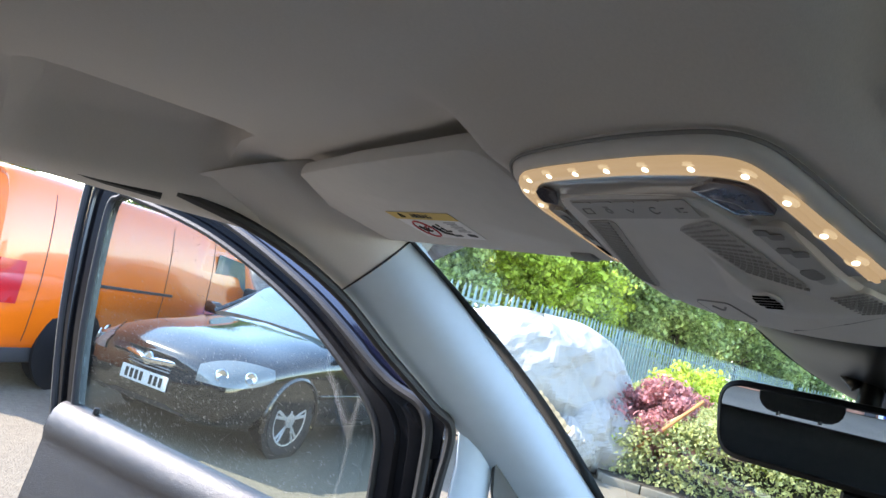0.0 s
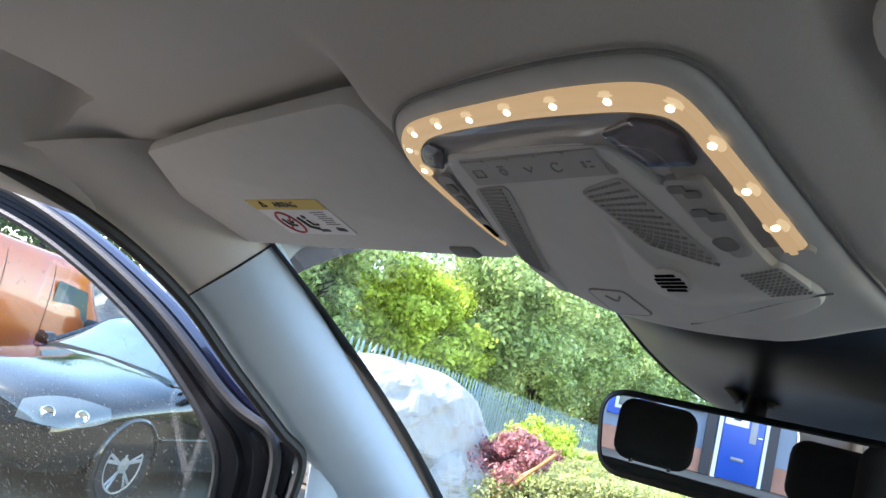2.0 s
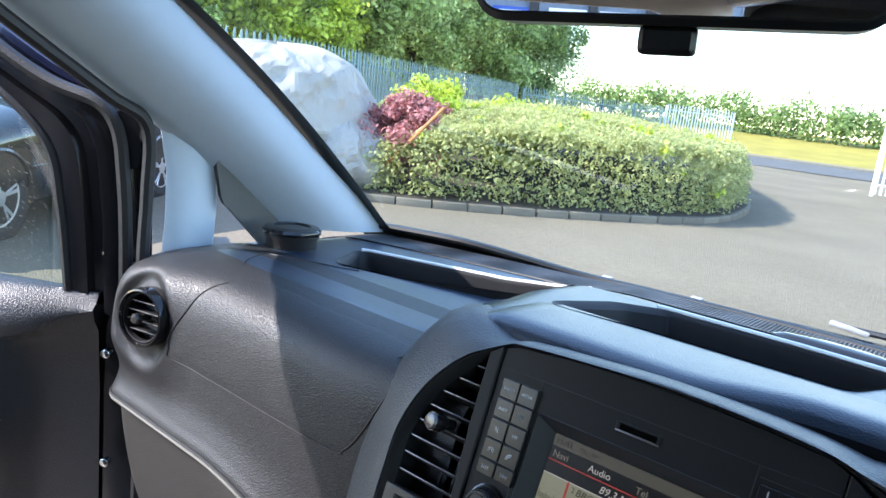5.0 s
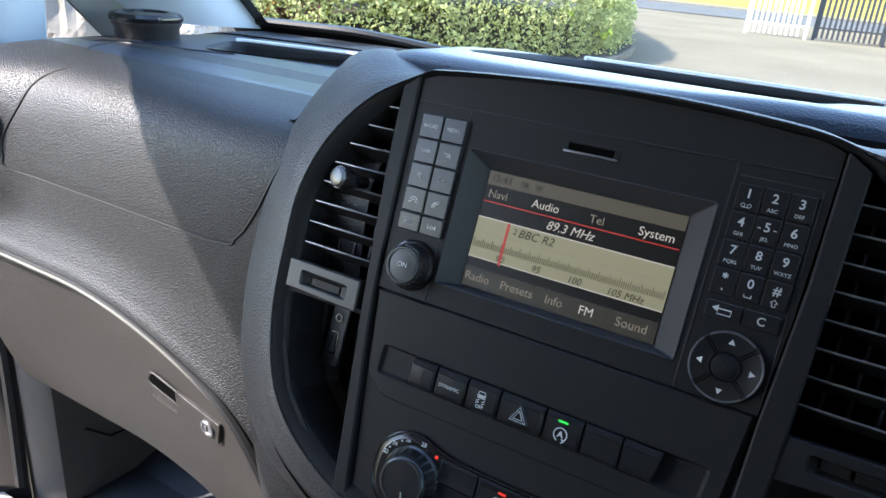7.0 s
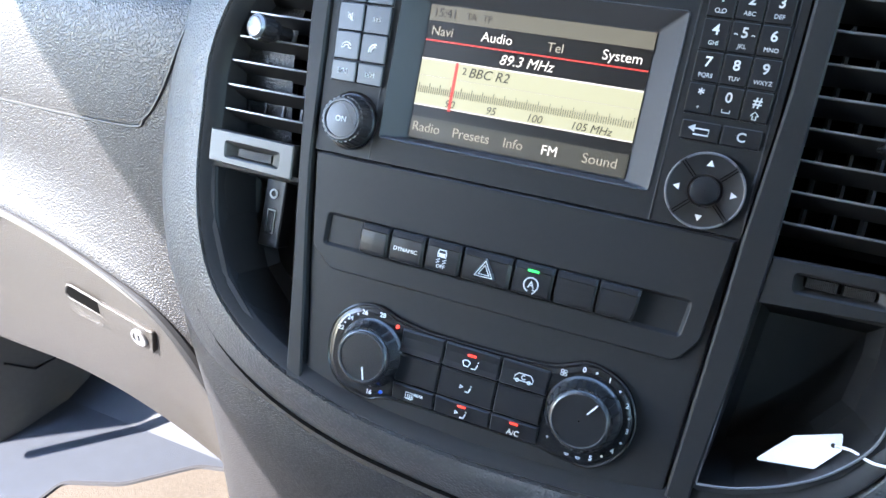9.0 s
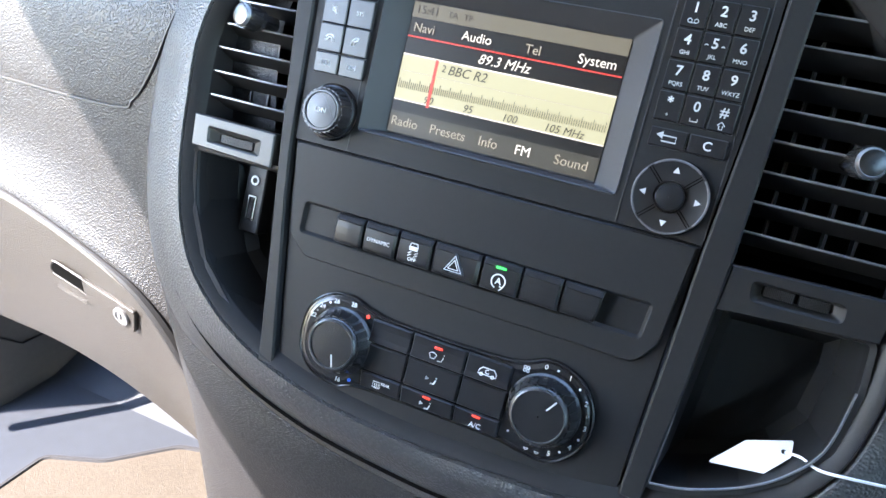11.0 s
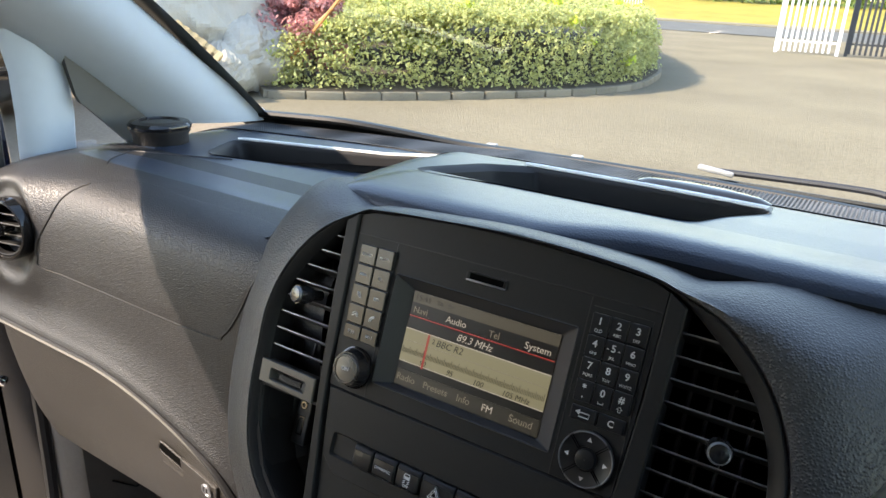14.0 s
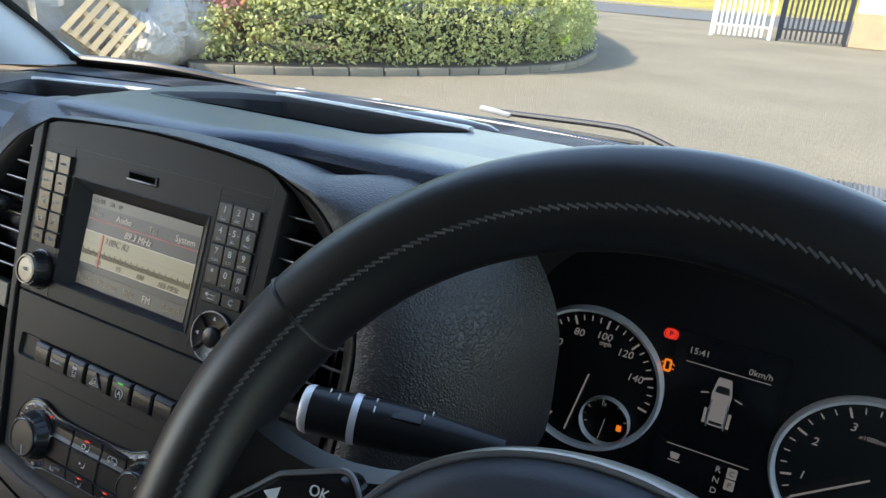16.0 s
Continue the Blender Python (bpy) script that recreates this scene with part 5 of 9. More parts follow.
for i, (x0, x1) in enumerate(zip(edges, edges[1:])):
    cx = (x0 + x1) / 2
    bm = bmesh.new()
    rows = []
    for f, drop in ((0, 0.0012), (0.06, 0.0), (0.5, -0.0002), (0.94, 0.0), (1, 0.0012)):
        x = x0 + 0.0005 + (x1 - x0 - 0.0010) * f
        rows.append([Vector((x - (0.0022 * max(-v / 0.0176, 0) ** 3 if i == 6 and f > 0.9 else 0), v, w - (drop - 0.055 * (x - cx) if w > 0 else 0))) for v, w in SW_PROFILE])
    grid(rows, bm=bm, caps=True)
    bmesh.ops.recalc_face_normals(bm, faces=bm.faces)
    k = part("switch", bm, BUTTON, climate, smooth=False)
    z = 0.0060
    if i == 1:
        letters("writing", "DYNAMIC", 0.0034, (cx, -0.0095, z), WHITE_INK, k)
    elif i == 2:
        letters("writing", "OFF", 0.0031, (cx, -0.0137, 0.0058), WHITE_INK, k)
        strokes("symbol", [[(cx - 0.0026, -0.0060), (cx - 0.0020, -0.0040), (cx + 0.0020, -0.0040), (cx + 0.0026, -0.0060), (cx + 0.0026, -0.0080), (cx - 0.0026, -0.0080), (cx - 0.0026, -0.0060)],
                           [(cx - 0.0026, -0.0062), (cx + 0.0026, -0.0062)],
                           [(cx - 0.0010, -0.0092), (cx - 0.0030, -0.0102), (cx - 0.0010, -0.0108), (cx - 0.0030, -0.0118)], [(cx + 0.0030, -0.0092), (cx + 0.0010, -0.0102), (cx + 0.0030, -0.0108), (cx + 0.0010, -0.0118)]], z, k)
        part("dots", rbox((cx, -0.0071, z), (0.0040, 0.0010, 0.0003)), WHITE_INK, k, smooth=False)
    elif i == 3:
        tri = lambda r: [(cx + r * math.cos(radians(a)), -0.0098 + r * math.sin(radians(a))) for a in (90, 210, 330)]
        raised = rounded([tuple(p) for p in tri(0.0086)], 0.0012)
        part("hazard_key", slab(raised, 0.0035, 0.0072, 0.0007), KNOB_BLACK, k, "raised three-cornered hazard key")
        for r in (0.0060, 0.0036):
            t3 = tri(r)
            strokes("symbol", [t3 + t3[:1]], 0.0074, k, 0.00042)
    elif i == 4:
        part("lamp", rbox((cx, -0.0030, 0.0060), (0.0062, 0.0014, 0.0008), 0.0003), GREEN_LED, k, "small green indicator lamp")
        strokes("symbol", [arc(cx, -0.0108, 0.0040, -50, 250, 20), [(cx + 0.0012, -0.0132), (cx + 0.0030, -0.0140), (cx + 0.0014, -0.0156)]], z, k, 0.00042)
        letters("writing", "A", 0.0052, (cx, -0.0108, 0.0060), WHITE_INK, k, bold=0.0001)

# dumb-bell figure that joins the two knobs
KL, KR = (-0.0615, -0.0763), (0.0688, -0.0738)
CO = [(-0.062, -0.0475), (-0.045, -0.0522), (-0.02, -0.0545), (0.042, -0.0530), (0.0665, -0.0455), (0.087, -0.0525), (0.0965, -0.070), (0.0935, -0.089), (0.079, -0.1025), (0.060, -0.1025),
      (0.040, -0.1005), (-0.040, -0.1015), (-0.060, -0.1060), (-0.080, -0.1015), (-0.0905, -0.087), (-0.0895, -0.064), (-0.078, -0.0510)]
CO = [Vector(p[:2]) for p in spline([(u, v, 0) for u, v in reversed(CO)], 90, closed=True)]
bm = bmesh.new()
grid([[Vector((p.x, p.y, w)) for p in inset(CO, d)] for d, w in ((-0.0008, -0.0020), (-0.0004, 0.0012), (0.0004, 0.0018), (0.0012, 0.0012), (0.0020, 0.0013), (0.0032, 0.0020), (0.0045, 0.0024))], closed_u=True, bm=bm)
bm.faces.new([bm.verts.new((p.x, p.y, 0.0024)) for p in inset(CO, 0.0044)])
bmesh.ops.recalc_face_normals(bm, faces=bm.faces)
pod = part("climate_pod", bm, POD_BLACK, climate, "gloss-edged figure that joins the two climate knobs", smooth=False)
COLS = [-0.0437, -0.0160, 0.0190, 0.0475]
ROWS = [(-0.0556, -0.0700), (-0.0706, -0.0880), (-0.0886, -0.0990)]


def seat_sign(x, y, s=1.0):
    return [[(x + 0.0006 * s, y - 0.0022 * s), (x + 0.0030 * s, y - 0.0020 * s), (x + 0.0040 * s, y + 0.0008 * s)], [(x + 0.0040 * s, y + 0.0020 * s), (x + 0.0042 * s, y + 0.0024 * s)]]


for r, (y1, y0) in enumerate(ROWS):
    for c in range(3):
        x0, x1 = COLS[c], COLS[c + 1]
        cx, cy = (x0 + x1) / 2, (y0 + y1) / 2
        bm = bmesh.new()
        rows = []
        for f, drop in ((0, 0.0012), (0.03, 0.0), (0.97, 0.0), (1, 0.0012)):
            x = x0 + 0.0003 + (x1 - x0 - 0.0006) * f
            face = {0: ((0, 0.0030), (0.06, 0.0038), (0.35, 0.0033), (0.75, 0.0036), (0.96, 0.0046), (1, 0.0036)),
                    1: ((0, 0.0034), (0.05, 0.0042), (0.95, 0.0042), (1, 0.0034)),
                    2: ((0, 0.0044), (0.05, 0.0050), (0.5, 0.0040), (1, 0.0026))}[r]
            rows.append([Vector((x, y1 - 0.0002 - (y1 - y0 - 0.0004) * g, w - (drop if w > 0 else 0))) for g, w in ((0, 0.0),) + face + ((1, 0.0),)])
        grid(rows, bm=bm, caps=True)
        bmesh.ops.recalc_face_normals(bm, faces=bm.faces)
        k = part("key", bm, BUTTON, climate, smooth=False)
        z = 0.0046
        if (r, c) in ((0, 1), (2, 1), (2, 2)):
            ly = y1 - (0.0042 if r == 0 else 0.0020)
            part("lamp", rbox((cx, ly, 0.0040 if r == 0 else 0.0046), (0.0050, 0.0013, 0.0010), 0.0003), RED_LED, k, "small red indicator lamp")
        if (r, c) == (2, 2):
            letters("writing", "A/C", 0.0044, (cx + 0.0004, cy - 0.0022, z), WHITE_INK, k)
        elif (r, c) == (0, 1):
            strokes("symbol", [arc(cx - 0.0024, cy - 0.0030, 0.0030, 40, 140, 6) + [(cx - 0.0036, cy - 0.0036), (cx - 0.0012, cy - 0.0036), (cx - 0.0001, cy - 0.0011)]] + seat_sign(cx + 0.0004, cy - 0.0020), z, k, 0.0003)
        elif (r, c) in ((1, 1), (2, 1)):
            yy = cy if r == 1 else cy - 0.0014
            strokes("symbol", seat_sign(cx - 0.0006, yy, 0.9) + [[(cx - 0.0034, yy + 0.0012), (cx - 0.0018, yy + 0.0004), (cx - 0.0034, yy - 0.0004), (cx - 0.0034, yy + 0.0012)]], z, k, 0.00045)
        elif (r, c) == (0, 2):
            strokes("symbol", [[(cx + px, cy - 0.001 + py) for px, py in ((-0.0055, -0.0012), (-0.0050, 0.0010), (-0.0032, 0.0028), (0.0038, 0.0028), (0.0055, 0.0006), (0.0055, -0.0014), (-0.0055, -0.0012))],
                               arc(cx - 0.0034, cy - 0.0024, 0.0009, 0, 360, 8), arc(cx + 0.0034, cy - 0.0024, 0.0009, 0, 360, 8), arc(cx, cy - 0.0002, 0.0012, 60, 330, 8)], z, k, 0.0003)
        elif (r, c) == (2, 0):
            strokes("symbol", [[(cx - 0.0010 + px, cy - 0.0004 + py) for px, py in ((-0.0030, -0.0018), (0.0018, -0.0018), (0.0018, 0.0018), (-0.0030, 0.0018), (-0.0030, -0.0018))]]
                    + [[(cx - 0.0028 + 0.0012 * j, cy - 0.0028), (cx - 0.0024 + 0.0012 * j, cy - 0.0012), (cx - 0.0028 + 0.0012 * j, cy + 0.0004)] for j in range(3)], z, k, 0.00026)
            letters("writing", "REAR", 0.0024, (cx + 0.0042, cy + 0.0010, z), WHITE_INK, k)


def climate_knob(u, v, angle, marks):
    km = Matrix.Translation((u, v, 0))
    k = part("climate_knob", lathe([(0.0212, 0.0015), (0.0212, 0.0030), (0.0204, 0.0040), (0.0194, 0.0052), (0.0166, 0.0136), (0.0156, 0.0152), (0.0148, 0.0155), (0.0143, 0.0149), (0.0005, 0.0151)], 60, m=km), KNOB_BLACK, climate, "large ribbed climate knob")
    bm = bmesh.new()
    ribs(bm, 22, 0.0192, 0.0054, 0.0165, 0.0134, km, 0.0011, 0.70)
    part("ribs", bm, KNOB_BLACK, k, smooth=False)
    part("face_ring", lathe([(0.0151, 0.0153), (0.0148, 0.0158), (0.0144, 0.0158), (0.0141, 0.0150)], 56, m=km), GREY_BODY, k)
    part("pointer", rbox((0, 0, 0), (0.0075, 0.0008, 0.0004), 0, km @ Matrix.Rotation(radians(angle), 4, "Z") @ Matrix.Translation((0.0098, 0, 0.0152))), WHITE_INK, k, smooth=False)
    for q, body in marks:
        p = (u + 0.0246 * math.cos(radians(q)), v + 0.0246 * math.sin(radians(q)), 0.0026)
        if body == ".":
            part("dot", lathe([(0.0007, 0), (0.0006, 0.0003), (0.0001, 0.0003)], 8, m=Matrix.Translation(p)), WHITE_INK, k, smooth=False)
        elif body:
            letters("writing", body, 0.0040, p, WHITE_INK, k)
    return k


kl = climate_knob(*KL, -76, [(156, "22"), (135, "24"), (110, "26"), (82, "28"), (277, "16"), (146, "."), (121, ".")])
for q, mat, name in ((55, RED_LED, "red_dot"), (296, BLUE_SHEET, "blue_dot")):
    part(name, lathe([(0.0012, 0.002), (0.0011, 0.0030), (0.0001, 0.0030)], 12, m=Matrix.Translation((KL[0] + 0.0246 * math.cos(radians(q)), KL[1] + 0.0246 * math.sin(radians(q)), 0))), mat, kl, smooth=False)
kr = climate_knob(*KR, 55, [(100, "0"), (66, "1"), (28, "2"), (-5, "3"), (-38, "4"), (-68, "5"), (84, "."), (48, "."), (12, "."), (-22, "."), (-53, "."), (-131, ".")])
fan = (KR[0] + 0.0246 * math.cos(radians(127)), KR[1] + 0.0246 * math.sin(radians(127)))
strokes("fan_symbol", [arc(fan[0] + a, fan[1] + b, 0.0008, 0, 360, 8) for a in (-0.0009, 0.0009) for b in (-0.0009, 0.0009)], 0.0027, kr, 0.00022)
for q in (-84, -99):
    c = (KR[0] + 0.0246 * math.cos(radians(q)), KR[1] + 0.0246 * math.sin(radians(q)))
    strokes("snow_symbol", [arc(c[0], c[1], 0.0010, 180, 360, 6), [(c[0] - 0.0014, c[1]), (c[0] + 0.0014, c[1])]], 0.0027, kr, 0.00022)

# white tag with its string, lying in the right-hand bin
tag_out = [(0.1577, -0.0735), (0.1849, -0.0688), (0.1951, -0.0567), (0.1944, -0.0487), (0.1728, -0.0567)]
key_tag = tagged(empty("key_tag", PANEL_FRAME @ Matrix.Translation((0.176, -0.062, -0.010))), "white paper tag on a string lying in the dash bin", "tag")
tag_bm = slab(rounded([(x - 0.176, y + 0.062) for x, y in tag_out], 0.001), -0.0004, 0.0004, 0)
for v in tag_bm.verts:
    v.co.z += 0.10 * v.co.x - 0.35 * (v.co.y + 0.004)
part("paper", tag_bm, PAPER, key_tag, smooth=False)
part("string", tube(spline([(0.0155, 0.0070, 0.0), (0.022, 0.0085, 0.004), (0.030, 0.0080, 0.013), (0.042, 0.0100, 0.016), (0.060, 0.0110, 0.012)], 20), 0.0008, 6), PAPER, key_tag, "twisted white string")
part("eyelet", lathe([(0.0012, 0.0), (0.0011, 0.0008), (0.0001, 0.0008)], 12, m=Matrix.Translation((0.0150, 0.0068, -0.0016))), BLACK_INK, key_tag)

# black cup holder with a hinged lid at the corner of the dash
cup = tagged(empty("cup_holder", Matrix.Translation((-0.650, 0.235, 1.164))), "round black pop-up cup holder with a hinged lid", "cup holder")
part("cup", lathe([(0.037, -0.02), (0.038, 0.018), (0.041, 0.022), (0.041, 0.026), (0.036, 0.026), (0.034, 0.020), (0.001, 0.020)], 48), RUBBER, cup)
lid = part("lid", lathe([(0.043, 0.027), (0.0435, 0.031), (0.040, 0.035), (0.028, 0.0365), (0.026, 0.0345), (0.0005, 0.0345)], 48), GLOSS, cup, "flat glossy lid")
part("hinge", rbox((0.036, 0.0, 0.030), (0.016, 0.03, 0.008), 0.002), GLOSS, cup)
# ---- instrument cluster ----
CL = Matrix.Translation((0.440, 0.172, 1.062)) @ Matrix(((1, 0, 0, 0), (0, 0.17, -0.985, 0), (0, 0.985, 0.17, 0), (0, 0, 0, 1)))
cluster = tagged(empty("instrument_cluster", CL), "black instrument cluster with two silver-ringed dials and a lit display", "instrument cluster")
part("back_panel", slab(rect(-0.21, -0.12, 0.21, 0.135, 0.01), -0.01, -0.002), DIAL_FACE, cluster)


def gauge(u, v, r, start, sweep, count, numbers, needle, minor=4):
    gm = Matrix.Translation((u, v, 0))
    g = part("gauge", lathe([(r, -0.002), (r, -0.001), (0.0005, -0.001)], 64, m=gm), DIAL_FACE, cluster, "black dial with white markings")
    part("ring", lathe([(r * 0.99, -0.002), (r * 1.0, 0.004), (r * 1.045, 0.006), (r * 1.075, 0.003), (r * 1.08, -0.002)], 64, m=gm), RING_SILVER, g, "satin silver ring")
    bm = bmesh.new()
    n = count * minor
    for i in range(n + 1):
        q = radians(start - sweep * i / n)
        big = i % minor == 0
        ln = r * (0.13 if big else 0.075)
        box(bm, (0, 0, 0), (ln, r * (0.028 if big else 0.016), 0.0004), 0, gm @ Matrix.Rotation(q, 4, "Z") @ Matrix.Translation((r * 0.93 - ln / 2, 0, -0.0006)))
    part("tick_scale", bm, DIAL_WHITE, g, smooth=False)
    for i, body in numbers:
        q = radians(start - sweep * i / count)
        letters("number", body, r * 0.155, (u + r * 0.68 * math.cos(q), v + r * 0.68 * math.sin(q), -0.0006), DIAL_WHITE, g, shear=0.15)
    q = radians(needle)
    part("needle", rbox((0, 0, 0), (r * 0.95, r * 0.022, 0.001), 0, gm @ Matrix.Rotation(q, 4, "Z") @ Matrix.Translation((r * 0.40, 0, 0.002))), DIAL_WHITE, g, smooth=False)
    return g


speedo = gauge(-0.1005, -0.002, 0.0560, 238, 252, 8, [(1, "20"), (2, "40"), (3, "60"), (4, "80"), (5, "100"), (6, "120"), (7, "140")], 258)
letters("writing", "mph", 0.0055, (-0.092, 0.030, -0.0005), DIAL_WHITE, speedo)
fuel = gauge(-0.0800, -0.032, 0.0190, 200, 190, 4, [(2, "1/2")], 262, 2)
part("fuel_lamp", rbox((-0.068, -0.035, 0.0), (0.004, 0.005, 0.0006), 0.0006), AMBER_LED, fuel, "amber fuel lamp")
tacho = gauge(0.1005, -0.012, 0.0560, 238, 252, 6, [(1, "1"), (2, "2"), (3, "3"), (4, "4"), (5, "5"), (6, "6")], 215)
letters("writing", "x1000/min", 0.0045, (0.1005, 0.018, -0.0005), DIAL_WHITE, tacho)
display = part("display", slab(rect(-0.040, -0.060, 0.040, 0.058, 0.002), -0.002, -0.0005), GLOSS, cluster, "dark display showing a white van with open doors")
part("rule", rbox((0.0, 0.036, 0.0), (0.060, 0.0006, 0.0003)), DIAL_WHITE, display, smooth=False)
part("rule", rbox((0.0, -0.032, 0.0), (0.060, 0.0006, 0.0003)), DIAL_WHITE, display, smooth=False)
letters("writing", "15:41", 0.0070, (-0.022, 0.045, 0), DIAL_WHITE, display)
letters("writing", "0km/h", 0.0066, (0.022, 0.041, 0), DIAL_WHITE, display)
for k, body in enumerate("RND"):
    letters("writing", body, 0.0068, (0.010, -0.040 - 0.0088 * k, 0), DIAL_WHITE, display)
for x, y, body in ((0.020, -0.040, "C"), (0.020, -0.0495, "P")):
    part("tile", slab(rect(x - 0.0036, y - 0.0042, x + 0.0036, y + 0.0042, 0.0008), -0.0004, 0.0), DIAL_WHITE, display, smooth=False)
    letters("writing", body, 0.006, (x, y, 0.0003), BLACK_INK, display)
van_bm = bmesh.new()
slab(rounded([(-0.0075, -0.022), (0.0075, -0.022), (0.0088, 0.010), (0.006, 0.026), (-0.006, 0.026), (-0.0088, 0.010)], 0.002), 0, 0.0005, 0, van_bm)
box(van_bm, (-0.012, 0.012, 0.0003), (0.007, 0.0012, 0.0004), 0, Matrix.Rotation(0.3, 4, "Z"))
box(van_bm, (0.012, 0.012, 0.0003), (0.007, 0.0012, 0.0004), 0, Matrix.Rotation(-0.3, 4, "Z"))
bmesh.ops.scale(van_bm, vec=(0.8, 0.8, 1), verts=van_bm.verts)
bmesh.ops.translate(van_bm, vec=(0, 0.010, 0), verts=van_bm.verts)
part("van_picture", van_bm, DIAL_WHITE, display, smooth=False)
part("van_windows", slab(rounded([(-0.0053, 0.0190), (0.0053, 0.0190), (0.0042, 0.0245), (-0.0042, 0.0245)], 0.001), 0.0004, 0.0008), BLACK_INK, display, smooth=False)
red_lamp = part("red_lamp", slab(rect(-0.0490, 0.0490, -0.0405, 0.0570, 0.004), -0.001, 0.0003), RED_LED, cluster, "lit red warning lamp")
letters("writing", "P", 0.0058, (-0.04475, 0.0530, 0.0005), BLACK_INK, red_lamp, bold=0.0001)
for s in (-1, 1):
    part("bracket", tube([Vector((-0.04475 + s * 0.0052 * math.cos(a), 0.0530 + 0.0048 * math.sin(a), 0.0002)) for a in (radians(-52 + 13 * j) for j in range(9))], 0.0004, 5), RED_LED, red_lamp, smooth=False)
amber_lamp = part("amber_lamp", ring_slab(rect(-0.0455, 0.0230, -0.0395, 0.0330, 0.002), rect(-0.0440, 0.0245, -0.0410, 0.0315, 0.001), -0.001, 0.0003, 0.0003), AMBER_LED, cluster, "lit amber door lamp")
for s in (-1, 1):
    for y in (0.0262, 0.0298):
        part("open_door", rbox((0, 0, 0), (0.0024, 0.0006, 0.0003), 0, Matrix.Translation((-0.0425 + s * 0.0042, y, 0)) @ Matrix.Rotation(radians(-30 * s), 4, "Z")), AMBER_LED, amber_lamp, smooth=False)
for x, y, w, h in ((-0.0062, 0.002, 0.0012, 0.022), (0.0062, 0.002, 0.0012, 0.022), (0.0, -0.0052, 0.0095, 0.0022)):
    part("van_detail", rbox((x, y, 0.0007), (w, h, 0.0003)), GREY_INK if h > 0.01 else BLACK_INK, display, smooth=False)
for s in (-1, 1):
    part("sliding_door", rbox((s * 0.0086, -0.001, 0.0004), (0.0022, 0.012, 0.0004)), DIAL_WHITE, display, smooth=False)
part("cup_symbol", slab(rounded([(-0.0250, -0.0435), (-0.0195, -0.0435), (-0.0185, -0.0385), (-0.0260, -0.0385)], 0.0008), -0.0004, 0.0001), DIAL_WHITE, display, smooth=False)
part("cup_saucer", rbox((-0.0222, -0.0452, 0), (0.0090, 0.0008, 0.0003)), DIAL_WHITE, display, smooth=False)

# ---- steering wheel ----
WL = radians(35)
WM = Matrix(((1, 0, 0, 0.430), (0, math.sin(WL), -math.cos(WL), -0.160), (0, math.cos(WL), math.sin(WL), 1.140), (0, 0, 0, 1)))
wheel = tagged(empty("steering_wheel", WM), "black leather steering wheel with grey stitching, worn on its rim", "steering wheel")
R = 0.176
ring_pts = [Vector((R * math.cos(2 * math.pi * i / 96), R * math.sin(2 * math.pi * i / 96), 0)) for i in range(96)]
rim = part("rim", tube(ring_pts, 0.0215, 24, closed=True, squash=0.88), LEATHER, wheel)
bm = bmesh.new()
for i in range(290):
    q = 2 * math.pi * i / 290
    p = Vector(((R - 0.0095) * math.cos(q), (R - 0.0095) * math.sin(q), 0.0170))
    box(bm, (0, 0, 0), (0.0046, 0.0010, 0.0010), 0, Matrix.Translation(p) @ Matrix.Rotation(q + radians(66), 4, "Z"))
part("stitching", bm, THREAD, rim, "zigzag grey stitching", smooth=False)
for q in (149, 31):
    c, s = math.cos(radians(q)), math.sin(radians(q))
    part("seam", tube([Vector((R * c, R * s, 0)) + 0.0216 * (math.cos(a) * Vector((c, s, 0)) + 0.88 * math.sin(a) * Vector((0, 0, 1))) for a in (2 * math.pi * j / 20 for j in range(20))], 0.0009, 5, closed=True), DARK, rim)


def spoke(side):
    rows = []
    for t in range(9):
        f = t / 8
        x = side * (0.07 + (R - 0.072) * f)
        top = 0.050 - 0.052 * f * (1 - f) + 0.004 * f
        low = -0.060 + 0.028 * f
        z = -0.002 - 0.012 * (1 - f)
        rows.append([Vector((x, top, z)), Vector((x, top - 0.006, z + 0.009)), Vector((x, low + 0.006, z + 0.009)), Vector((x, low, z)), Vector((x, (top + low) / 2, z - 0.014))])
    return grid(rows, closed_u=True, caps=True)


for s in (-1, 1):
    sp = part("spoke", spoke(s), LEATHER, wheel, flip=s > 0)
    o = rounded([(s * 0.090, -0.040), (s * 0.142, -0.030), (s * 0.1475, 0.008), (s * 0.128, 0.027), (s * 0.098, 0.0395), (s * 0.090, 0.030)], 0.008)
    o = o if s > 0 else o[::-1]
    ctl = part("control_pad", slab(o, 0.0, 0.012, 0.003), GLOSS, wheel, "gloss black pad of wheel buttons with a silver edge")
    part("edge", tube([Vector((p.x, p.y, 0.0095)) for p in o], 0.0013, 6, closed=True), SILVER, ctl)
    letters("writing", "OK", 0.0062, (s * 0.107, 0.027, 0.0122), WHITE_INK, ctl)
    bm = bmesh.new()
    bm.faces.new([bm.verts.new(Vector((s * 0.127 + px, 0.019 + py, 0.0122))) for px, py in ((-0.004, 0), (0.003, 0.004), (0.003, -0.004))])
    part("arrow", bm, WHITE_INK, ctl, smooth=False)
part("lower_spoke", rbox((0, -0.115, -0.004), (0.05, 0.11, 0.016), 0.006), LEATHER, wheel)
hub_line = [Vector((0.098 * math.cos(q), (0.077 if math.sin(q) > 0 else 0.070) * math.sin(q))) for q in (2 * math.pi * i / 72 for i in range(72))]
hub = []
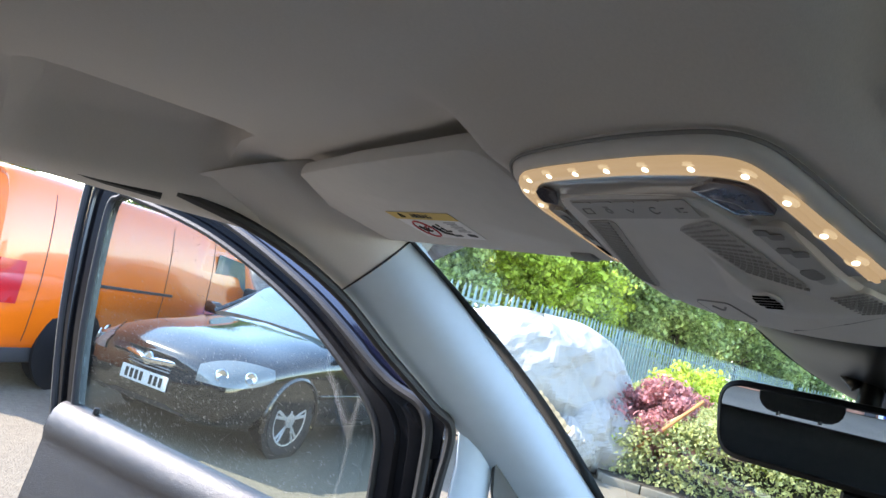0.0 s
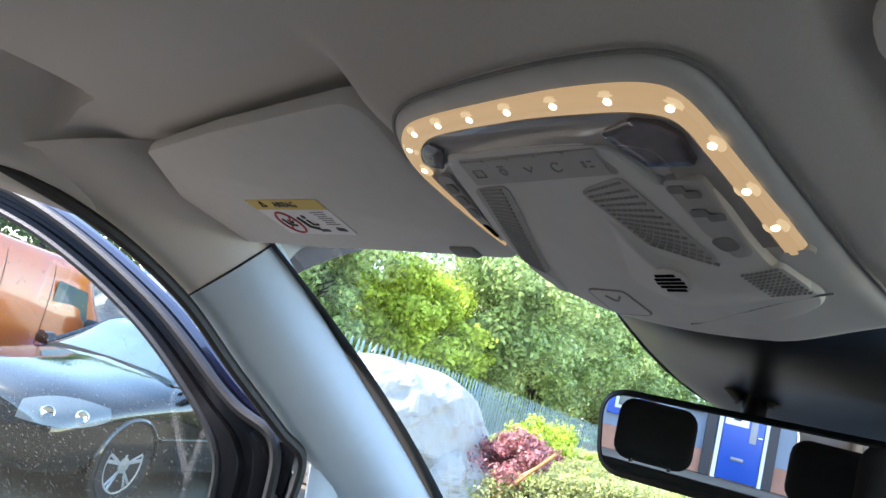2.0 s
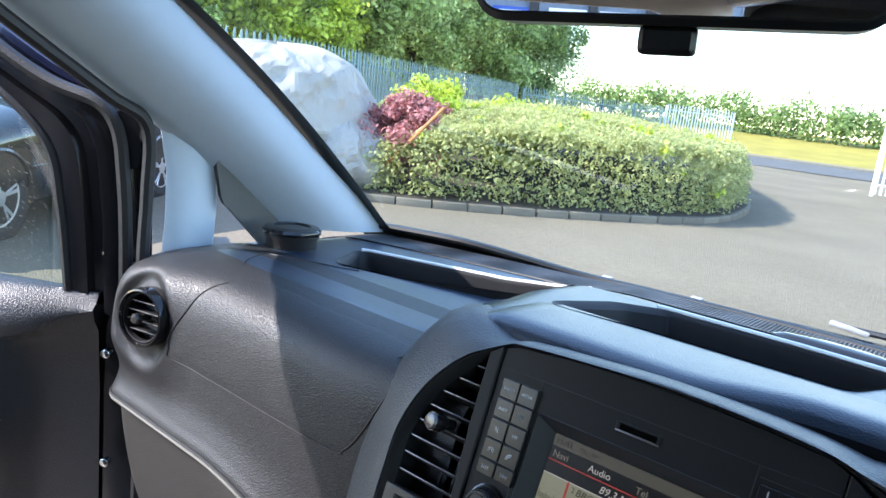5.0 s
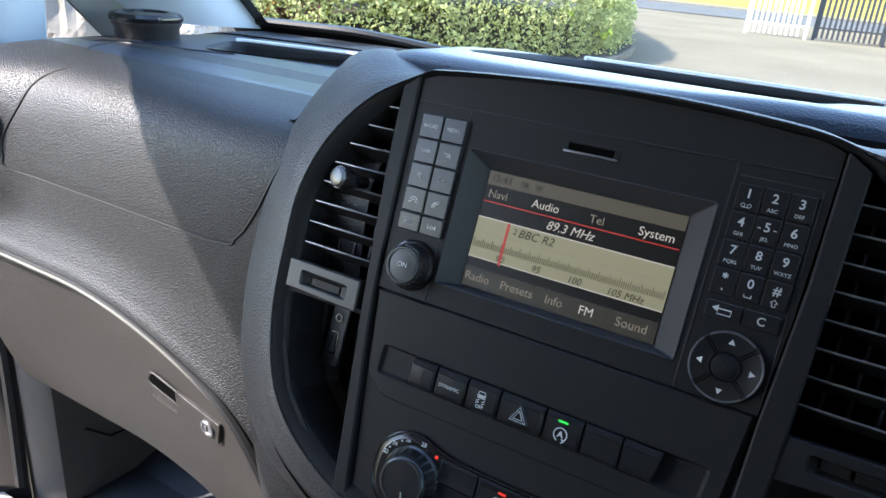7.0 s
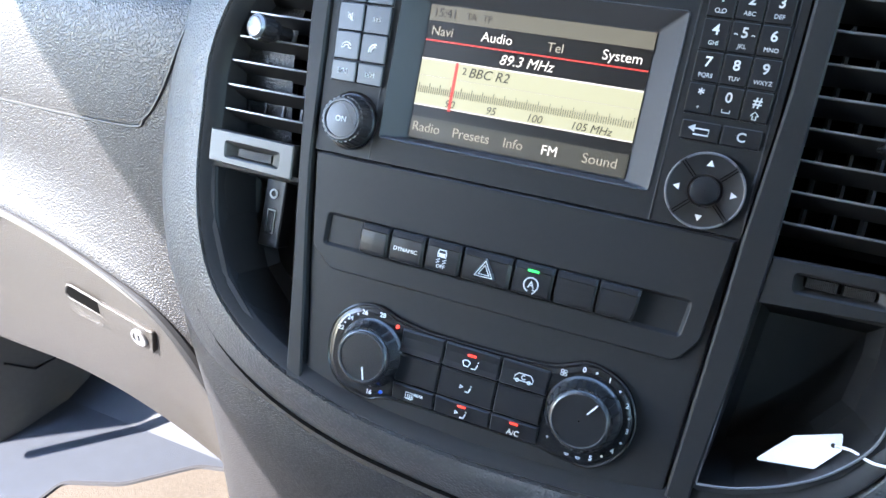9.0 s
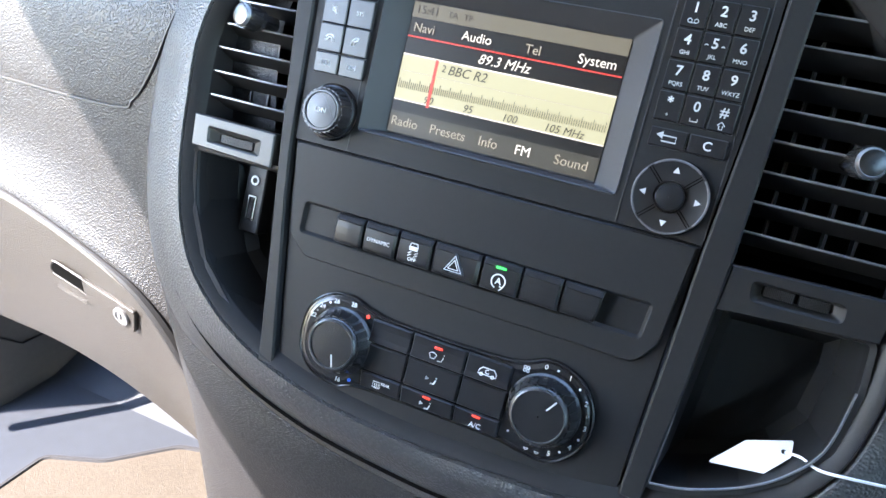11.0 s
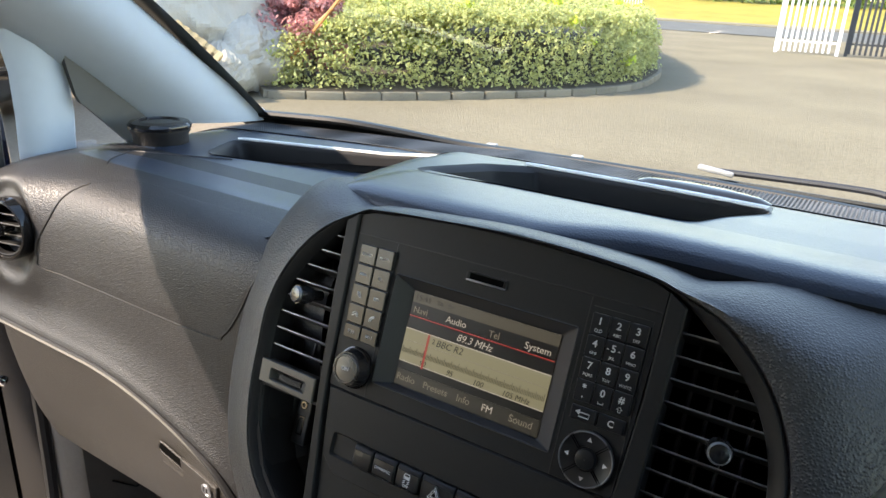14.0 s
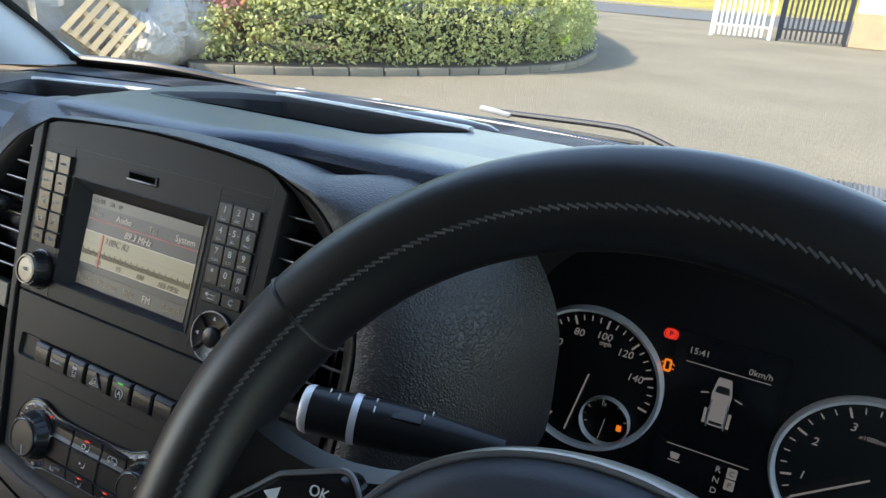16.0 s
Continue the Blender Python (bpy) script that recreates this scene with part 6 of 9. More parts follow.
for k, w in ((1.0, -0.02), (1.0, 0.004), (0.96, 0.016), (0.85, 0.024), (0.6, 0.029), (0.3, 0.031), (0.02, 0.032)):
    hub.append([Vector((p.x * k, p.y * k, w)) for p in hub_line])
part("hub_edge", tube([Vector((p.x * 0.965, p.y * 0.965, 0.0165)) for p in hub[0]], 0.0016, 6, closed=True), SILVER, wheel, "thin silver line round the hub")
part("hub", grid(hub, closed_u=True), HUB, wheel, "padded black hub")
part("column", tube([(0, 0, -0.02), (0, 0, -0.10), (0, -0.01, -0.20)], 0.055, 24), DASH, wheel)

# wiper stalk left of the wheel
stalk = tagged(empty("wiper_stalk", look((0.335, -0.005, 1.085), (0.185, -0.012, 1.086)) @ Matrix.Rotation(radians(90), 4, "X") @ Matrix.Identity(4)), "black column stalk with wiper symbols and silver bands", "stalk")
part("lever", lathe([(0.012, 0.0), (0.018, 0.04), (0.021, 0.075), (0.021, 0.098)], 28, m=Matrix()), BUTTON, stalk)
part("band", lathe([(0.0215, 0.098), (0.0218, 0.099), (0.0218, 0.102), (0.0215, 0.103)], 28), RING_SILVER, stalk)
part("end_cap", lathe([(0.0208, 0.103), (0.0205, 0.132), (0.019, 0.136), (0.0005, 0.137)], 28), BUTTON, stalk)
for x, y in ((0.113, 0.0), (0.120, 0.006), (0.088, -0.006), (0.088, 0.006), (0.055, 0.0), (0.050, 0.010)):
    part("symbol", rbox((0, 0, 0), (0.0036, 0.0060, 0.0008), 0.0003, Matrix.Rotation(y * 40, 4, "Z") @ Matrix.Translation((-(0.0208 if x > 0.1 else 0.0212 if x > 0.075 else 0.0188), 0, x))), WHITE_INK, stalk, smooth=False)
part("band", lathe([(0.0208, 0.131), (0.0210, 0.133), (0.0195, 0.1365), (0.018, 0.1375)], 28), RING_SILVER, stalk)
part("push_button", rbox((0, 0, 0), (0.004, 0.014, 0.020), 0.001, Matrix.Translation((-0.0185, 0.002, 0.066))), DARK, stalk)
stalk.matrix_world = look((0.347, -0.022, 1.114), (0.453, 0.017, 1.104)) @ Matrix.Rotation(radians(-100), 4, "Z") @ Matrix.Diagonal((0.66, 0.66, 0.84, 1))

# ---- van shell: headliner, pillars, glass, floor, sides ----
def liner_height(x, y):
    z = 1.675 + 0.055 * smooth01(-0.95, -1.7, y)
    a = abs(x)
    z -= (0.105 - 0.06 * smooth01(-0.95, -1.4, y)) * smooth01(0.56 + 0.09 * smooth01(-0.75, -0.36, y), 0.765, a) ** 1.4
    z -= 0.28 * max(y + 0.30, 0)
    inner = 0.05 * smooth01(-0.21, -0.11, y)
    pod = smooth01(-0.178 + inner, -0.140 + inner, x) * smooth01(0.160, 0.122, x) * smooth01(-0.430, -0.345, y)
    z += pod * min(1.6150 - 0.2456 * (y + 0.241) - z, 0.0)
    well = smooth01(-0.79, -0.70, x) * smooth01(-0.172, -0.19, x) * smooth01(-0.365, -0.33, y)
    z += 0.012 * well
    z += 0.028 * smooth01(0.110, 0.175, x) * smooth01(0.64, 0.60, x) * smooth01(-0.40, -0.345, y)
    r = math.hypot(max(abs(a - 0.640) - 0.035, 0), max(abs(y + 0.565) - 0.085, 0))
    z += 0.055 * smooth01(0.050, 0.022, r)
    return z


def liner():
    rows = []
    for j in range(150):
        y = -3.3 + (-0.10 + 3.3) * (j / 149) ** 0.55
        rows.append([Vector((x, y, liner_height(x, y))) for x in (-0.765 + 1.53 * i / 170 for i in range(171))])
    return grid(rows)


tagged(part("ceiling", liner(), LINER, None, flip=True), "grey fabric headliner with moulded recesses", "headliner", kind="structure")
# front lip, unseen, is carried past the glass top to shade the dash
roof_bm = bmesh.new()
grid([[Vector((x, y, 1.80 - 0.10 * (abs(x) / 0.86) ** 4 - 0.12 * smooth01(-0.45, -0.03, y))) for x in (-0.86 + 1.72 * i / 30 for i in range(31))] for y in (-3.5, -2.5, -1.5, -0.6, -0.45, -0.3, -0.2, -0.1, -0.03)], bm=roof_bm)
bmesh.ops.solidify(roof_bm, geom=list(roof_bm.faces), thickness=0.02)
tagged(part("roof", roof_bm, BODY_BLUE), "dark blue painted van roof, its unseen front lip lengthened for shade", "roof", kind="structure")

WS = [(-0.665, -0.320, 1.690), (-0.673, -0.200, 1.660), (-0.670, -0.072, 1.566), (-0.667, 0.076, 1.459), (-0.667, 0.192, 1.375), (-0.670, 0.335, 1.265), (-0.678, 0.475, 1.168)]
DE = [(-0.752, -0.50, 1.604), (-0.752, -0.340, 1.574), (-0.752, -0.205, 1.518), (-0.750, -0.095, 1.442), (-0.748, 0.010, 1.372), (-0.744, 0.140, 1.284), (-0.735, 0.270, 1.180)]


def pillar(s, start, end):
    """Between two slanting seams: spans along the glass edge and along the door edge."""
    w, d = spline(WS, 241), spline(DE, 241)
    rows = []
    for i in range(41):
        a = w[round(40 * (start[0] + (end[0] - start[0]) * i / 40))]
        b = d[round(40 * (start[1] + (end[1] - start[1]) * i / 40))]
        row = [a + Vector((-0.02, 0.012, 0.01)), a + Vector((-0.004, 0.006, 0.004))]
        for k in range(9):
            f = k / 8
            p = a.lerp(b, f) + Vector((0.030, -0.006, 0.002)) * math.sin(math.pi * f)
            row.append(p)
        row += [b + Vector((-0.008, 0.0, 0.0)), b + Vector((-0.02, 0.02, 0.01))]
        rows.append([Vector((-s * p.x, p.y, p.z)) for p in row])
    return grid(rows)


for s, nm in ((-1, "left"), (1, "right")):
    tagged(part("a_pillar_trim_" + nm, pillar(s, (1.47, 2.02), (6, 6)), PILLAR, flip=s > 0), "pale grey moulded windscreen pillar trim", "pillar trim", kind="structure")
    tagged(part("header_trim_" + nm, pillar(s, (0, 0), (1.50, 2.05)), LINER, flip=s > 0), "grey fabric pillar top with a seam", "pillar trim", kind="structure")
    seam_pts = []
    for k in range(13):
        f = k / 12
        p = spline(WS, 241)[59].lerp(spline(DE, 241)[81], f) + Vector((0.0305, -0.006, 0.002)) * math.sin(math.pi * f)
        seam_pts.append(Vector((-s * p.x, p.y, p.z)))
    tagged(part("pillar_seam_" + nm, tube(seam_pts, 0.0016, 6), DARK), "dark joint across the pillar trim", "joint", kind="structure")
    # short upright post behind the quarter window
    rows = []
    for z, y0, y1 in ((1.36, 0.060, 0.120), (1.335, 0.078, 0.150), (1.267, 0.090, 0.170), (1.208, 0.090, 0.172), (1.13, 0.086, 0.166)):
        rows.append([Vector((-s * x, y, z)) for x, y in ((-0.775, y0 + 0.012), (-0.752, y0), (-0.742, y0 + 0.01), (-0.738, (y0 + y1) / 2), (-0.742, y1 - 0.008), (-0.752, y1), (-0.775, y1 - 0.004))])
    # trim that closes the corner over the quarter glass
    frame_line = rounded([(0.150, 1.300), (0.200, 1.262), (0.330, 1.142), (0.252, 1.142), (0.178, 1.216), (0.170, 1.222), (0.164, 1.235)], [0.01, 0.02, 0.005, 0.006, 0.008, 0.008, 0.005], 5)
    qf = part("quarter_frame_" + nm, slab(frame_line, -0.006, 0.006, 0.002), QUARTER_TRIM)
    qf.matrix_world = Matrix(((0, 0, 1, s * 0.732), (1, 0, 0, 0), (0, 1, 0, 0), (0, 0, 0, 1)))
    tagged(qf, "grey trim round the small quarter window", "window trim", kind="structure")
    tagged(part("quarter_post_" + nm, grid(rows), PILLAR, flip=s < 0), "pale grey post beside the small quarter window", "pillar trim", kind="structure")
    # door seal along the opening
    d = [Vector((-s * (p.x + 0.012), p.y - 0.012, p.z - 0.004)) for p in spline(DE[:5] + [(-0.752, 0.065, 1.335), (-0.757, 0.070, 1.24), (-0.757, 0.066, 1.12), (-0.757, 0.066, 0.75), (-0.757, 0.06, 0.56)], 60)]
    back = [Vector((-s * -0.745, y, z)) for y, z in ((-1.02, 0.56), (-1.02, 1.3), (-0.98, 1.50), (-0.85, 1.585), (-0.5, 1.585))]
    tagged(part("door_seal_" + nm, tube(back + d if s < 0 else back + d, 0.009, 8), RUBBER), "black rubber door seal", "door seal", kind="structure")


def windscreen():
    rows = []
    for j in range(25):
        f = j / 24
        row = []
        for i in range(41):
            x = -0.70 + 1.40 * i / 40
            yb, zb = screen_base(x) + 0.005, 1.150
            yt, zt = -0.115 - 0.10 * x * x, 1.655 - 0.06 * x * x
            bow = 0.028 * math.sin(math.pi * f)
            row.append(Vector((x, yb + (yt - yb) * f + bow * 0.6, zb + (zt - zb) * f + bow)))
        rows.append(row)
    return rows


WSR = windscreen()
ws = part("window_1", grid(WSR), SCREEN_GLASS)
ws.visible_shadow = False
tagged(ws, "clear laminated van windscreen", "windscreen", kind="structure")
fr = bmesh.new()
grid([[row[k] + Vector((0.040 * k - 0.030, -0.003, -0.004)) for row in WSR] for k in (0, 1)], bm=fr)
grid([[row[k] + Vector((-0.004, -0.003, -0.004)) for row in WSR] for k in (39, 40)], bm=fr)
tagged(part("windscreen_border", fr, BLACK_FRIT), "black printed border of the windscreen", "windscreen border", kind="structure")
# dark sensor cover behind the mirror, hanging from the header
rows = []
for y, hw, d in ((-0.150, 0.172, 0.105), (-0.128, 0.170, 0.096), (-0.10, 0.166, 0.080), (-0.075, 0.162, 0.066), (-0.05, 0.157, 0.052), (-0.025, 0.148, 0.040), (-0.005, 0.138, 0.032), (0.014, 0.124, 0.026), (0.031, 0.105, 0.020), (0.045, 0.080, 0.016), (0.054, 0.05, 0.012), (0.060, 0.02, 0.006)):
    zg = 1.655 - 0.706 * (y + 0.115)
    rows.append([Vector((hw * c, y, zg - d * (1 - abs(c) ** 3))) for c in (k / 10 for k in range(-10, 11))])
cover = tagged(empty("sensor_cover", Matrix()), "black moulded cover at the top of the windscreen", "cover")
part("shell", grid(rows), BLACK_FRIT, cover)
part("rim", tube([r[0] for r in rows], 0.0025, 6), DARK, cover)
part("rim", tube([r[-1] for r in rows], 0.0025, 6), DARK, cover)

# floor and sides
tagged(part("floor", rbox((0, -1.3, 0.46), (1.56, 3.9, 0.04)), FLOOR_RUBBER), "dark van floor lining", "floor", kind="structure")
MAT_OUT = rounded([(-0.62, -0.62), (-0.14, -0.62), (-0.20, 0.215), (-0.36, 0.205), (-0.445, 0.180), (-0.510, 0.112), (-0.583, 0.080)], [0.03, 0.03, 0.03, 0.05, 0.05, 0.05, 0.022], 8)
tagged(part("floor_mat", slab(MAT_OUT, 0.480, 0.505, 0.004), FLOOR_MAT), "brown-grey carpet mat in the passenger footwell", "floor mat")
tagged(part("mat_edging", tube([Vector((p.x, p.y, 0.504)) for p in inset(MAT_OUT, 0.003)], 0.004, 6, closed=True), SEAT), "dark bound edge of the floor mat", "edging", kind="structure")
fire = bmesh.new()
grid([[Vector((x, y, z)) for x in (-0.80, 0.0, 0.80)] for y, z in ((0.20, 0.475), (0.26, 0.492), (0.32, 0.53), (0.42, 0.66), (0.46, 0.85), (0.47, 1.10))], bm=fire)
tagged(part("wall_front", fire, FLOOR_RUBBER, flip=True), "dark lined bulkhead behind the dash", "bulkhead", kind="structure")
kick = bmesh.new()
grid([[Vector((x, y, z)) for z in (0.47, 0.55, 0.70, 0.85, 1.0, 1.13)] for x, y in ((-0.795, 0.085), (-0.765, 0.088), (-0.742, 0.105), (-0.735, 0.14), (-0.732, 0.22), (-0.730, 0.50))], bm=kick)
tagged(part("wall_left_post", kick, KICK_BOUNCE, flip=True), "grey kick panel at the foot of the door post, paled for bounced light", "trim", kind="structure")
tagged(part("post_seam", tube([(-0.7335, 0.142, 0.60), (-0.7315, 0.18, 0.565), (-0.7305, 0.25, 0.56), (-0.7295, 0.40, 0.60)], 0.0016, 6), DARK), "dark moulded line on the kick panel", "joint", kind="structure")


def side_wall(s, door):
    bm = bmesh.new()
    x = s * 0.80
    def b(y0, y1, z0, z1, xx=x):
        box(bm, (xx, (y0 + y1) / 2, (z0 + z1) / 2), (0.06, y1 - y0, z1 - z0), 0.01)
    b(-3.35, -1.12, 0.42, 1.02)
    b(-3.35, -1.0, 1.665, 1.74)
    b(-1.14, -1.02, 0.44, 1.6)
    b(-3.35, -3.10, 1.02, 1.55)
    b(-1.05, 0.06, 0.40, 0.50)
    if not door:
        b(-1.05, 0.14, 0.46, 1.06)
    return bm


for s in (-1, 1):
    for z0, z1 in ((0.40, 1.03), (1.66, 1.75)):
        tagged(part("outer_skin_" + ("left" if s < 0 else "right"), rbox((s * 0.838, -2.22, (z0 + z1) / 2), (0.012, 2.3, z1 - z0), 0.004), BODY_BLUE), "dark blue painted outer skin of the van", "van side", kind="structure")
tagged(part("outer_skin_door", rbox((0.838, -0.46, 0.735), (0.012, 1.20, 0.67), 0.004), BODY_BLUE), "dark blue painted skin of the closed driver's door", "van side", kind="structure")
tagged(part("wall_left", side_wall(-1, True), LINER), "pale grey lined van side with window openings", "van side", kind="structure")
tagged(part("wall_right", side_wall(1, False), LINER), "pale grey lined van side with window openings", "van side", kind="structure")
rear_outer = rect(-0.80, 0.42, 0.80, 1.76, 0.06, 8)
rear_inner = rounded([(-0.58, 0.50), (0.58, 0.50), (0.55, 1.622), (-0.55, 1.622)], [0.03, 0.03, 0.16, 0.16], 8)
back = part("wall_rear", ring_slab(rear_outer, rear_inner, -0.03, 0.03, 0.012), LINER)
back.matrix_world = Matrix(((1, 0, 0, 0), (0, 0, -1, -3.32), (0, 1, 0, 0), (0, 0, 0, 1)))
tagged(back, "pale grey trimmed rear aperture with the tailgate open", "van rear", kind="structure")
for nm, c, sz in (("window_3", (-0.80, -2.1, 1.32), (0.005, 1.96, 0.66)), ("window_4", (0.80, -2.1, 1.32), (0.005, 1.96, 0.66))):
    tagged(part(nm, rbox(c, sz), DIM_GLASS, smooth=False), "dark tinted rear side window glass", "window", kind="structure")
rg = part("window_2", rbox((0.80, -0.45, 1.30), (0.005, 1.1, 0.5)), SIDE_GLASS)
rg.visible_shadow = False
tagged(rg, "clear driver's door window", "window", kind="structure")


def seat(x, y, w, label, rests, name="single_seat", lift=0.0):
    st = tagged(empty(name, Matrix.Translation((x, y, 0.48))), label, "seat", group="van seats")
    part("base", rbox((0, 0.0, 0.12), (w - 0.06, 0.42, 0.24), 0.03), GREY_LOWER, st)
    part("cushion", rbox((0, 0.02, 0.30), (w, 0.50, 0.16), 0.06, seg=4), SEAT, st)
    part("backrest", rbox((0, 0, 0.26), (w, 0.13, 0.56), 0.055, Matrix.Translation((0, -0.26, 0.30)) @ Matrix.Rotation(radians(-10), 4, "X"), seg=4), SEAT, st)
    for hx in rests:
        h = part("headrest", rbox((0, 0, 0), (0.25, 0.11, 0.20), 0.05, Matrix.Translation((hx, -0.37, 0.965 + lift)) @ Matrix.Rotation(radians(-6), 4, "X"), seg=4), SEAT, st)
        for d in (-0.06, 0.06):
            part("post", tube([(hx + d, -0.345, 0.82), (hx + d, -0.365, 0.92)], 0.006, 8), CHROME, h)
    return st


seat(0.43, -0.72, 0.50, "dark grey fabric driver seat with a headrest", (0,))
seat(-0.37, -0.72, 0.80, "dark grey fabric double passenger seat, low backed", (), "double_seat")
seat(-0.05, -1.63, 1.30, "dark grey fabric rear bench seat with three headrests", (-0.55, -0.025, 0.50), "bench_seat", -0.04)

# ---- rear-view mirror ----
MY = radians(16.3)
rear_mirror = tagged(empty("rear_view_mirror", Matrix.Translation((0.0000, -0.0476, 1.498)) @ Matrix.Rotation(MY, 4, "Z") @ Matrix.Rotation(radians(90 + 2.7), 4, "X") @ Matrix.Rotation(radians(1.8), 4, "Z")), "black framed interior mirror with an anti-dazzle tab", "mirror")
MO = rounded([(-0.112, -0.0345), (0.112, -0.0345), (0.121, 0.0340), (-0.121, 0.0330)], [0.024, 0.024, 0.024, 0.024], 8)
MO = [Vector((p.x, p.y)) for p in MO]
part("housing", slab(MO, -0.022, 0.004, 0.004), BLACK_FRIT, rear_mirror, "black plastic housing")
part("mirror_glass", slab(inset(MO, 0.0055), 0.003, 0.0046), MIRROR, rear_mirror, "clear mirror glass", smooth=False)
part("tab", slab(rect(-0.014, -0.050, 0.018, -0.034, 0.004), -0.014, -0.002, 0.003), BLACK_FRIT, rear_mirror)
part("ball_joint", lathe([(0.014, -0.034), (0.017, -0.026), (0.014, -0.02)], 20), BLACK_FRIT, rear_mirror)
part("arm", tube([(-0.010, 0, -0.028), (-0.012, 0.026, -0.038), (-0.012, 0.060, -0.052)], 0.0095, 12), BLACK_FRIT, rear_mirror)
for s in (-1, 1):
    part("mount_wing", tube([(-0.012 + s * 0.010, 0.046, -0.040), (-0.012 + s * 0.020, 0.054, -0.044), (-0.012 + s * 0.026, 0.072, -0.056)], 0.006, 8, squash=0.6), BLACK_FRIT, rear_mirror)

# ---- sun visors ----
VIS = Matrix(((1, 0, 0, 0), (0, 0.9766, 0.2148, 0), (0, -0.2148, 0.9766, 0), (0, 0, 0, 1)))
VIS_PTS = [(-0.600, -0.360), (-0.400, -0.362), (-0.155, -0.356), (-0.172, -0.290), (-0.153, -0.156), (-0.405, -0.163), (-0.690, -0.170), (-0.728, -0.205), (-0.700, -0.270)]


def build_visor(side):
    ox = -0.40
    pts = [(x - ox, (y + 0.22) / 0.9766) for x, y in VIS_PTS]
    base_x = ox
    if side > 0:
        pts = [(-x, y) for x, y in pts][::-1]
        base_x = -ox - 0.015
    m = Matrix.Translation((base_x, -0.22 if side < 0 else -0.202, 1.628 if side < 0 else 1.624)) @ VIS
    v = tagged(empty("sun_visor", m), "folded grey vinyl sun visor with an airbag label" if side < 0 else "folded grey vinyl driver's sun visor", "sun visor")
    rad = [0.022, 0.3, 0.03, 0.1, 0.03, 0.3, 0.04, 0.05, 0.10]
    o = rounded(pts, rad if side < 0 else rad[::-1], 6)
    rows = [[Vector((p.x, p.y, w)) for p in inset(o, k)] for k, w in ((0.008, 0.0095), (0.002, 0.008), (0.0, 0.0), (0.002, -0.008), (0.008, -0.0105))]
    bm = bmesh.new()
    grid(rows, closed_u=True, bm=bm)
    bm.verts.ensure_lookup_table()
    n = len(o)
    bm.faces.new(bm.verts[-n:])
    bm.faces.new([bm.verts[i] for i in range(n)])
    bmesh.ops.recalc_face_normals(bm, faces=bm.faces)
    part("body", bm, VISOR, v)
    part("clip", rbox((0.178 if side < 0 else -0.178, 0.050, -0.009), (0.034, 0.016, 0.010), 0.004), CONSOLE_DARK, v, "small grey retaining clip")
    if side < 0:
        lab = part("label", slab([Vector(p) for p in rounded([(-0.104, 0.0215), (0.036, 0.0245), (0.0405, -0.0380), (-0.110, -0.0450)], 0.003)][::-1], -0.0108, -0.0114), LABEL, v, "white airbag warning label with a yellow band", smooth=False)
        part("band", slab([Vector(p) for p in ((-0.108, -0.0270), (0.0395, -0.0210), (0.0405, -0.0380), (-0.110, -0.0450))][::-1], -0.0112, -0.0118), YELLOW_INK, lab, "yellow heading band", smooth=False)
        t = letters("writing", "AIRBAG", 0.0135, (0, 0, 0), BLACK_INK, lab)
        t.matrix_basis = Matrix.Translation((-0.032, -0.0330, -0.0121)) @ Matrix.Rotation(radians(180), 4, "X") @ Matrix.Rotation(radians(-3), 4, "Z")
        tri = [Vector((-0.078 + 0.0062 * math.cos(radians(q)), -0.0355 + 0.0062 * math.sin(radians(q)), -0.0120)) for q in (-90, 30, 150)]
        part("warning_triangle", tube(tri, 0.0009, 5, closed=True), BLACK_INK, lab, smooth=False)
        part("sign_ring", tube([Vector((-0.070 + 0.0195 * math.cos(q), -0.0005 + 0.0195 * math.sin(q), -0.0117)) for q in (2 * math.pi * i / 28 for i in range(28))], 0.0014, 6, closed=True), RED_INK, lab, "red prohibition ring", smooth=False)
        part("sign_bar", rbox((0, 0, 0), (0.038, 0.0024, 0.0006), 0, Matrix.Translation((-0.070, -0.0005, -0.0117)) @ Matrix.Rotation(radians(-42), 4, "Z")), RED_INK, lab, smooth=False)
        bm = bmesh.new()
        tube([Vector((-0.079, -0.008, -0.0116)), Vector((-0.075, 0.004, -0.0116)), Vector((-0.063, 0.005, -0.0116))], 0.0016, 5, bm=bm)
        tube([Vector((-0.070, -0.006, -0.0116)), Vector((-0.066, 0.001, -0.0116)), Vector((-0.060, -0.004, -0.0116))], 0.0011, 5, bm=bm)
        part("pictogram", bm, BLACK_INK, lab, smooth=False)
        bm = bmesh.new()
        tube([Vector((-0.040, -0.010, -0.0116)), Vector((-0.036, 0.008, -0.0116)), Vector((-0.022, 0.012, -0.0116))], 0.0020, 5, bm=bm)
        lathe([(0.0034, -0.0112), (0.0034, -0.0119), (0.0002, -0.0119)], 12, bm, Matrix.Translation((-0.027, -0.010, 0)))
        tube([Vector((-0.027, -0.005, -0.0116)), Vector((-0.024, 0.004, -0.0116)), Vector((-0.014, 0.004, -0.0116))], 0.0015, 5, bm=bm)
        box(bm, (-0.016, 0.0155, -0.0116), (0.018, 0.0045, 0.0006))
        part("pictogram", bm, BLACK_INK, lab, smooth=False)
        part("pictogram", slab([Vector(p) for p in rounded([(0.012, 0.010), (0.026, 0.012), (0.028, 0.018), (0.010, 0.016)], 0.002)][::-1], -0.0112, -0.0119), BLACK_INK, lab, smooth=False)
        bm = bmesh.new()
        for i in range(7):
            box(bm, (0.012 + 0.0006 * i, -0.017 + 0.0036 * i, -0.0116), (0.026 - 0.004 * (i % 3), 0.0012, 0.0005))
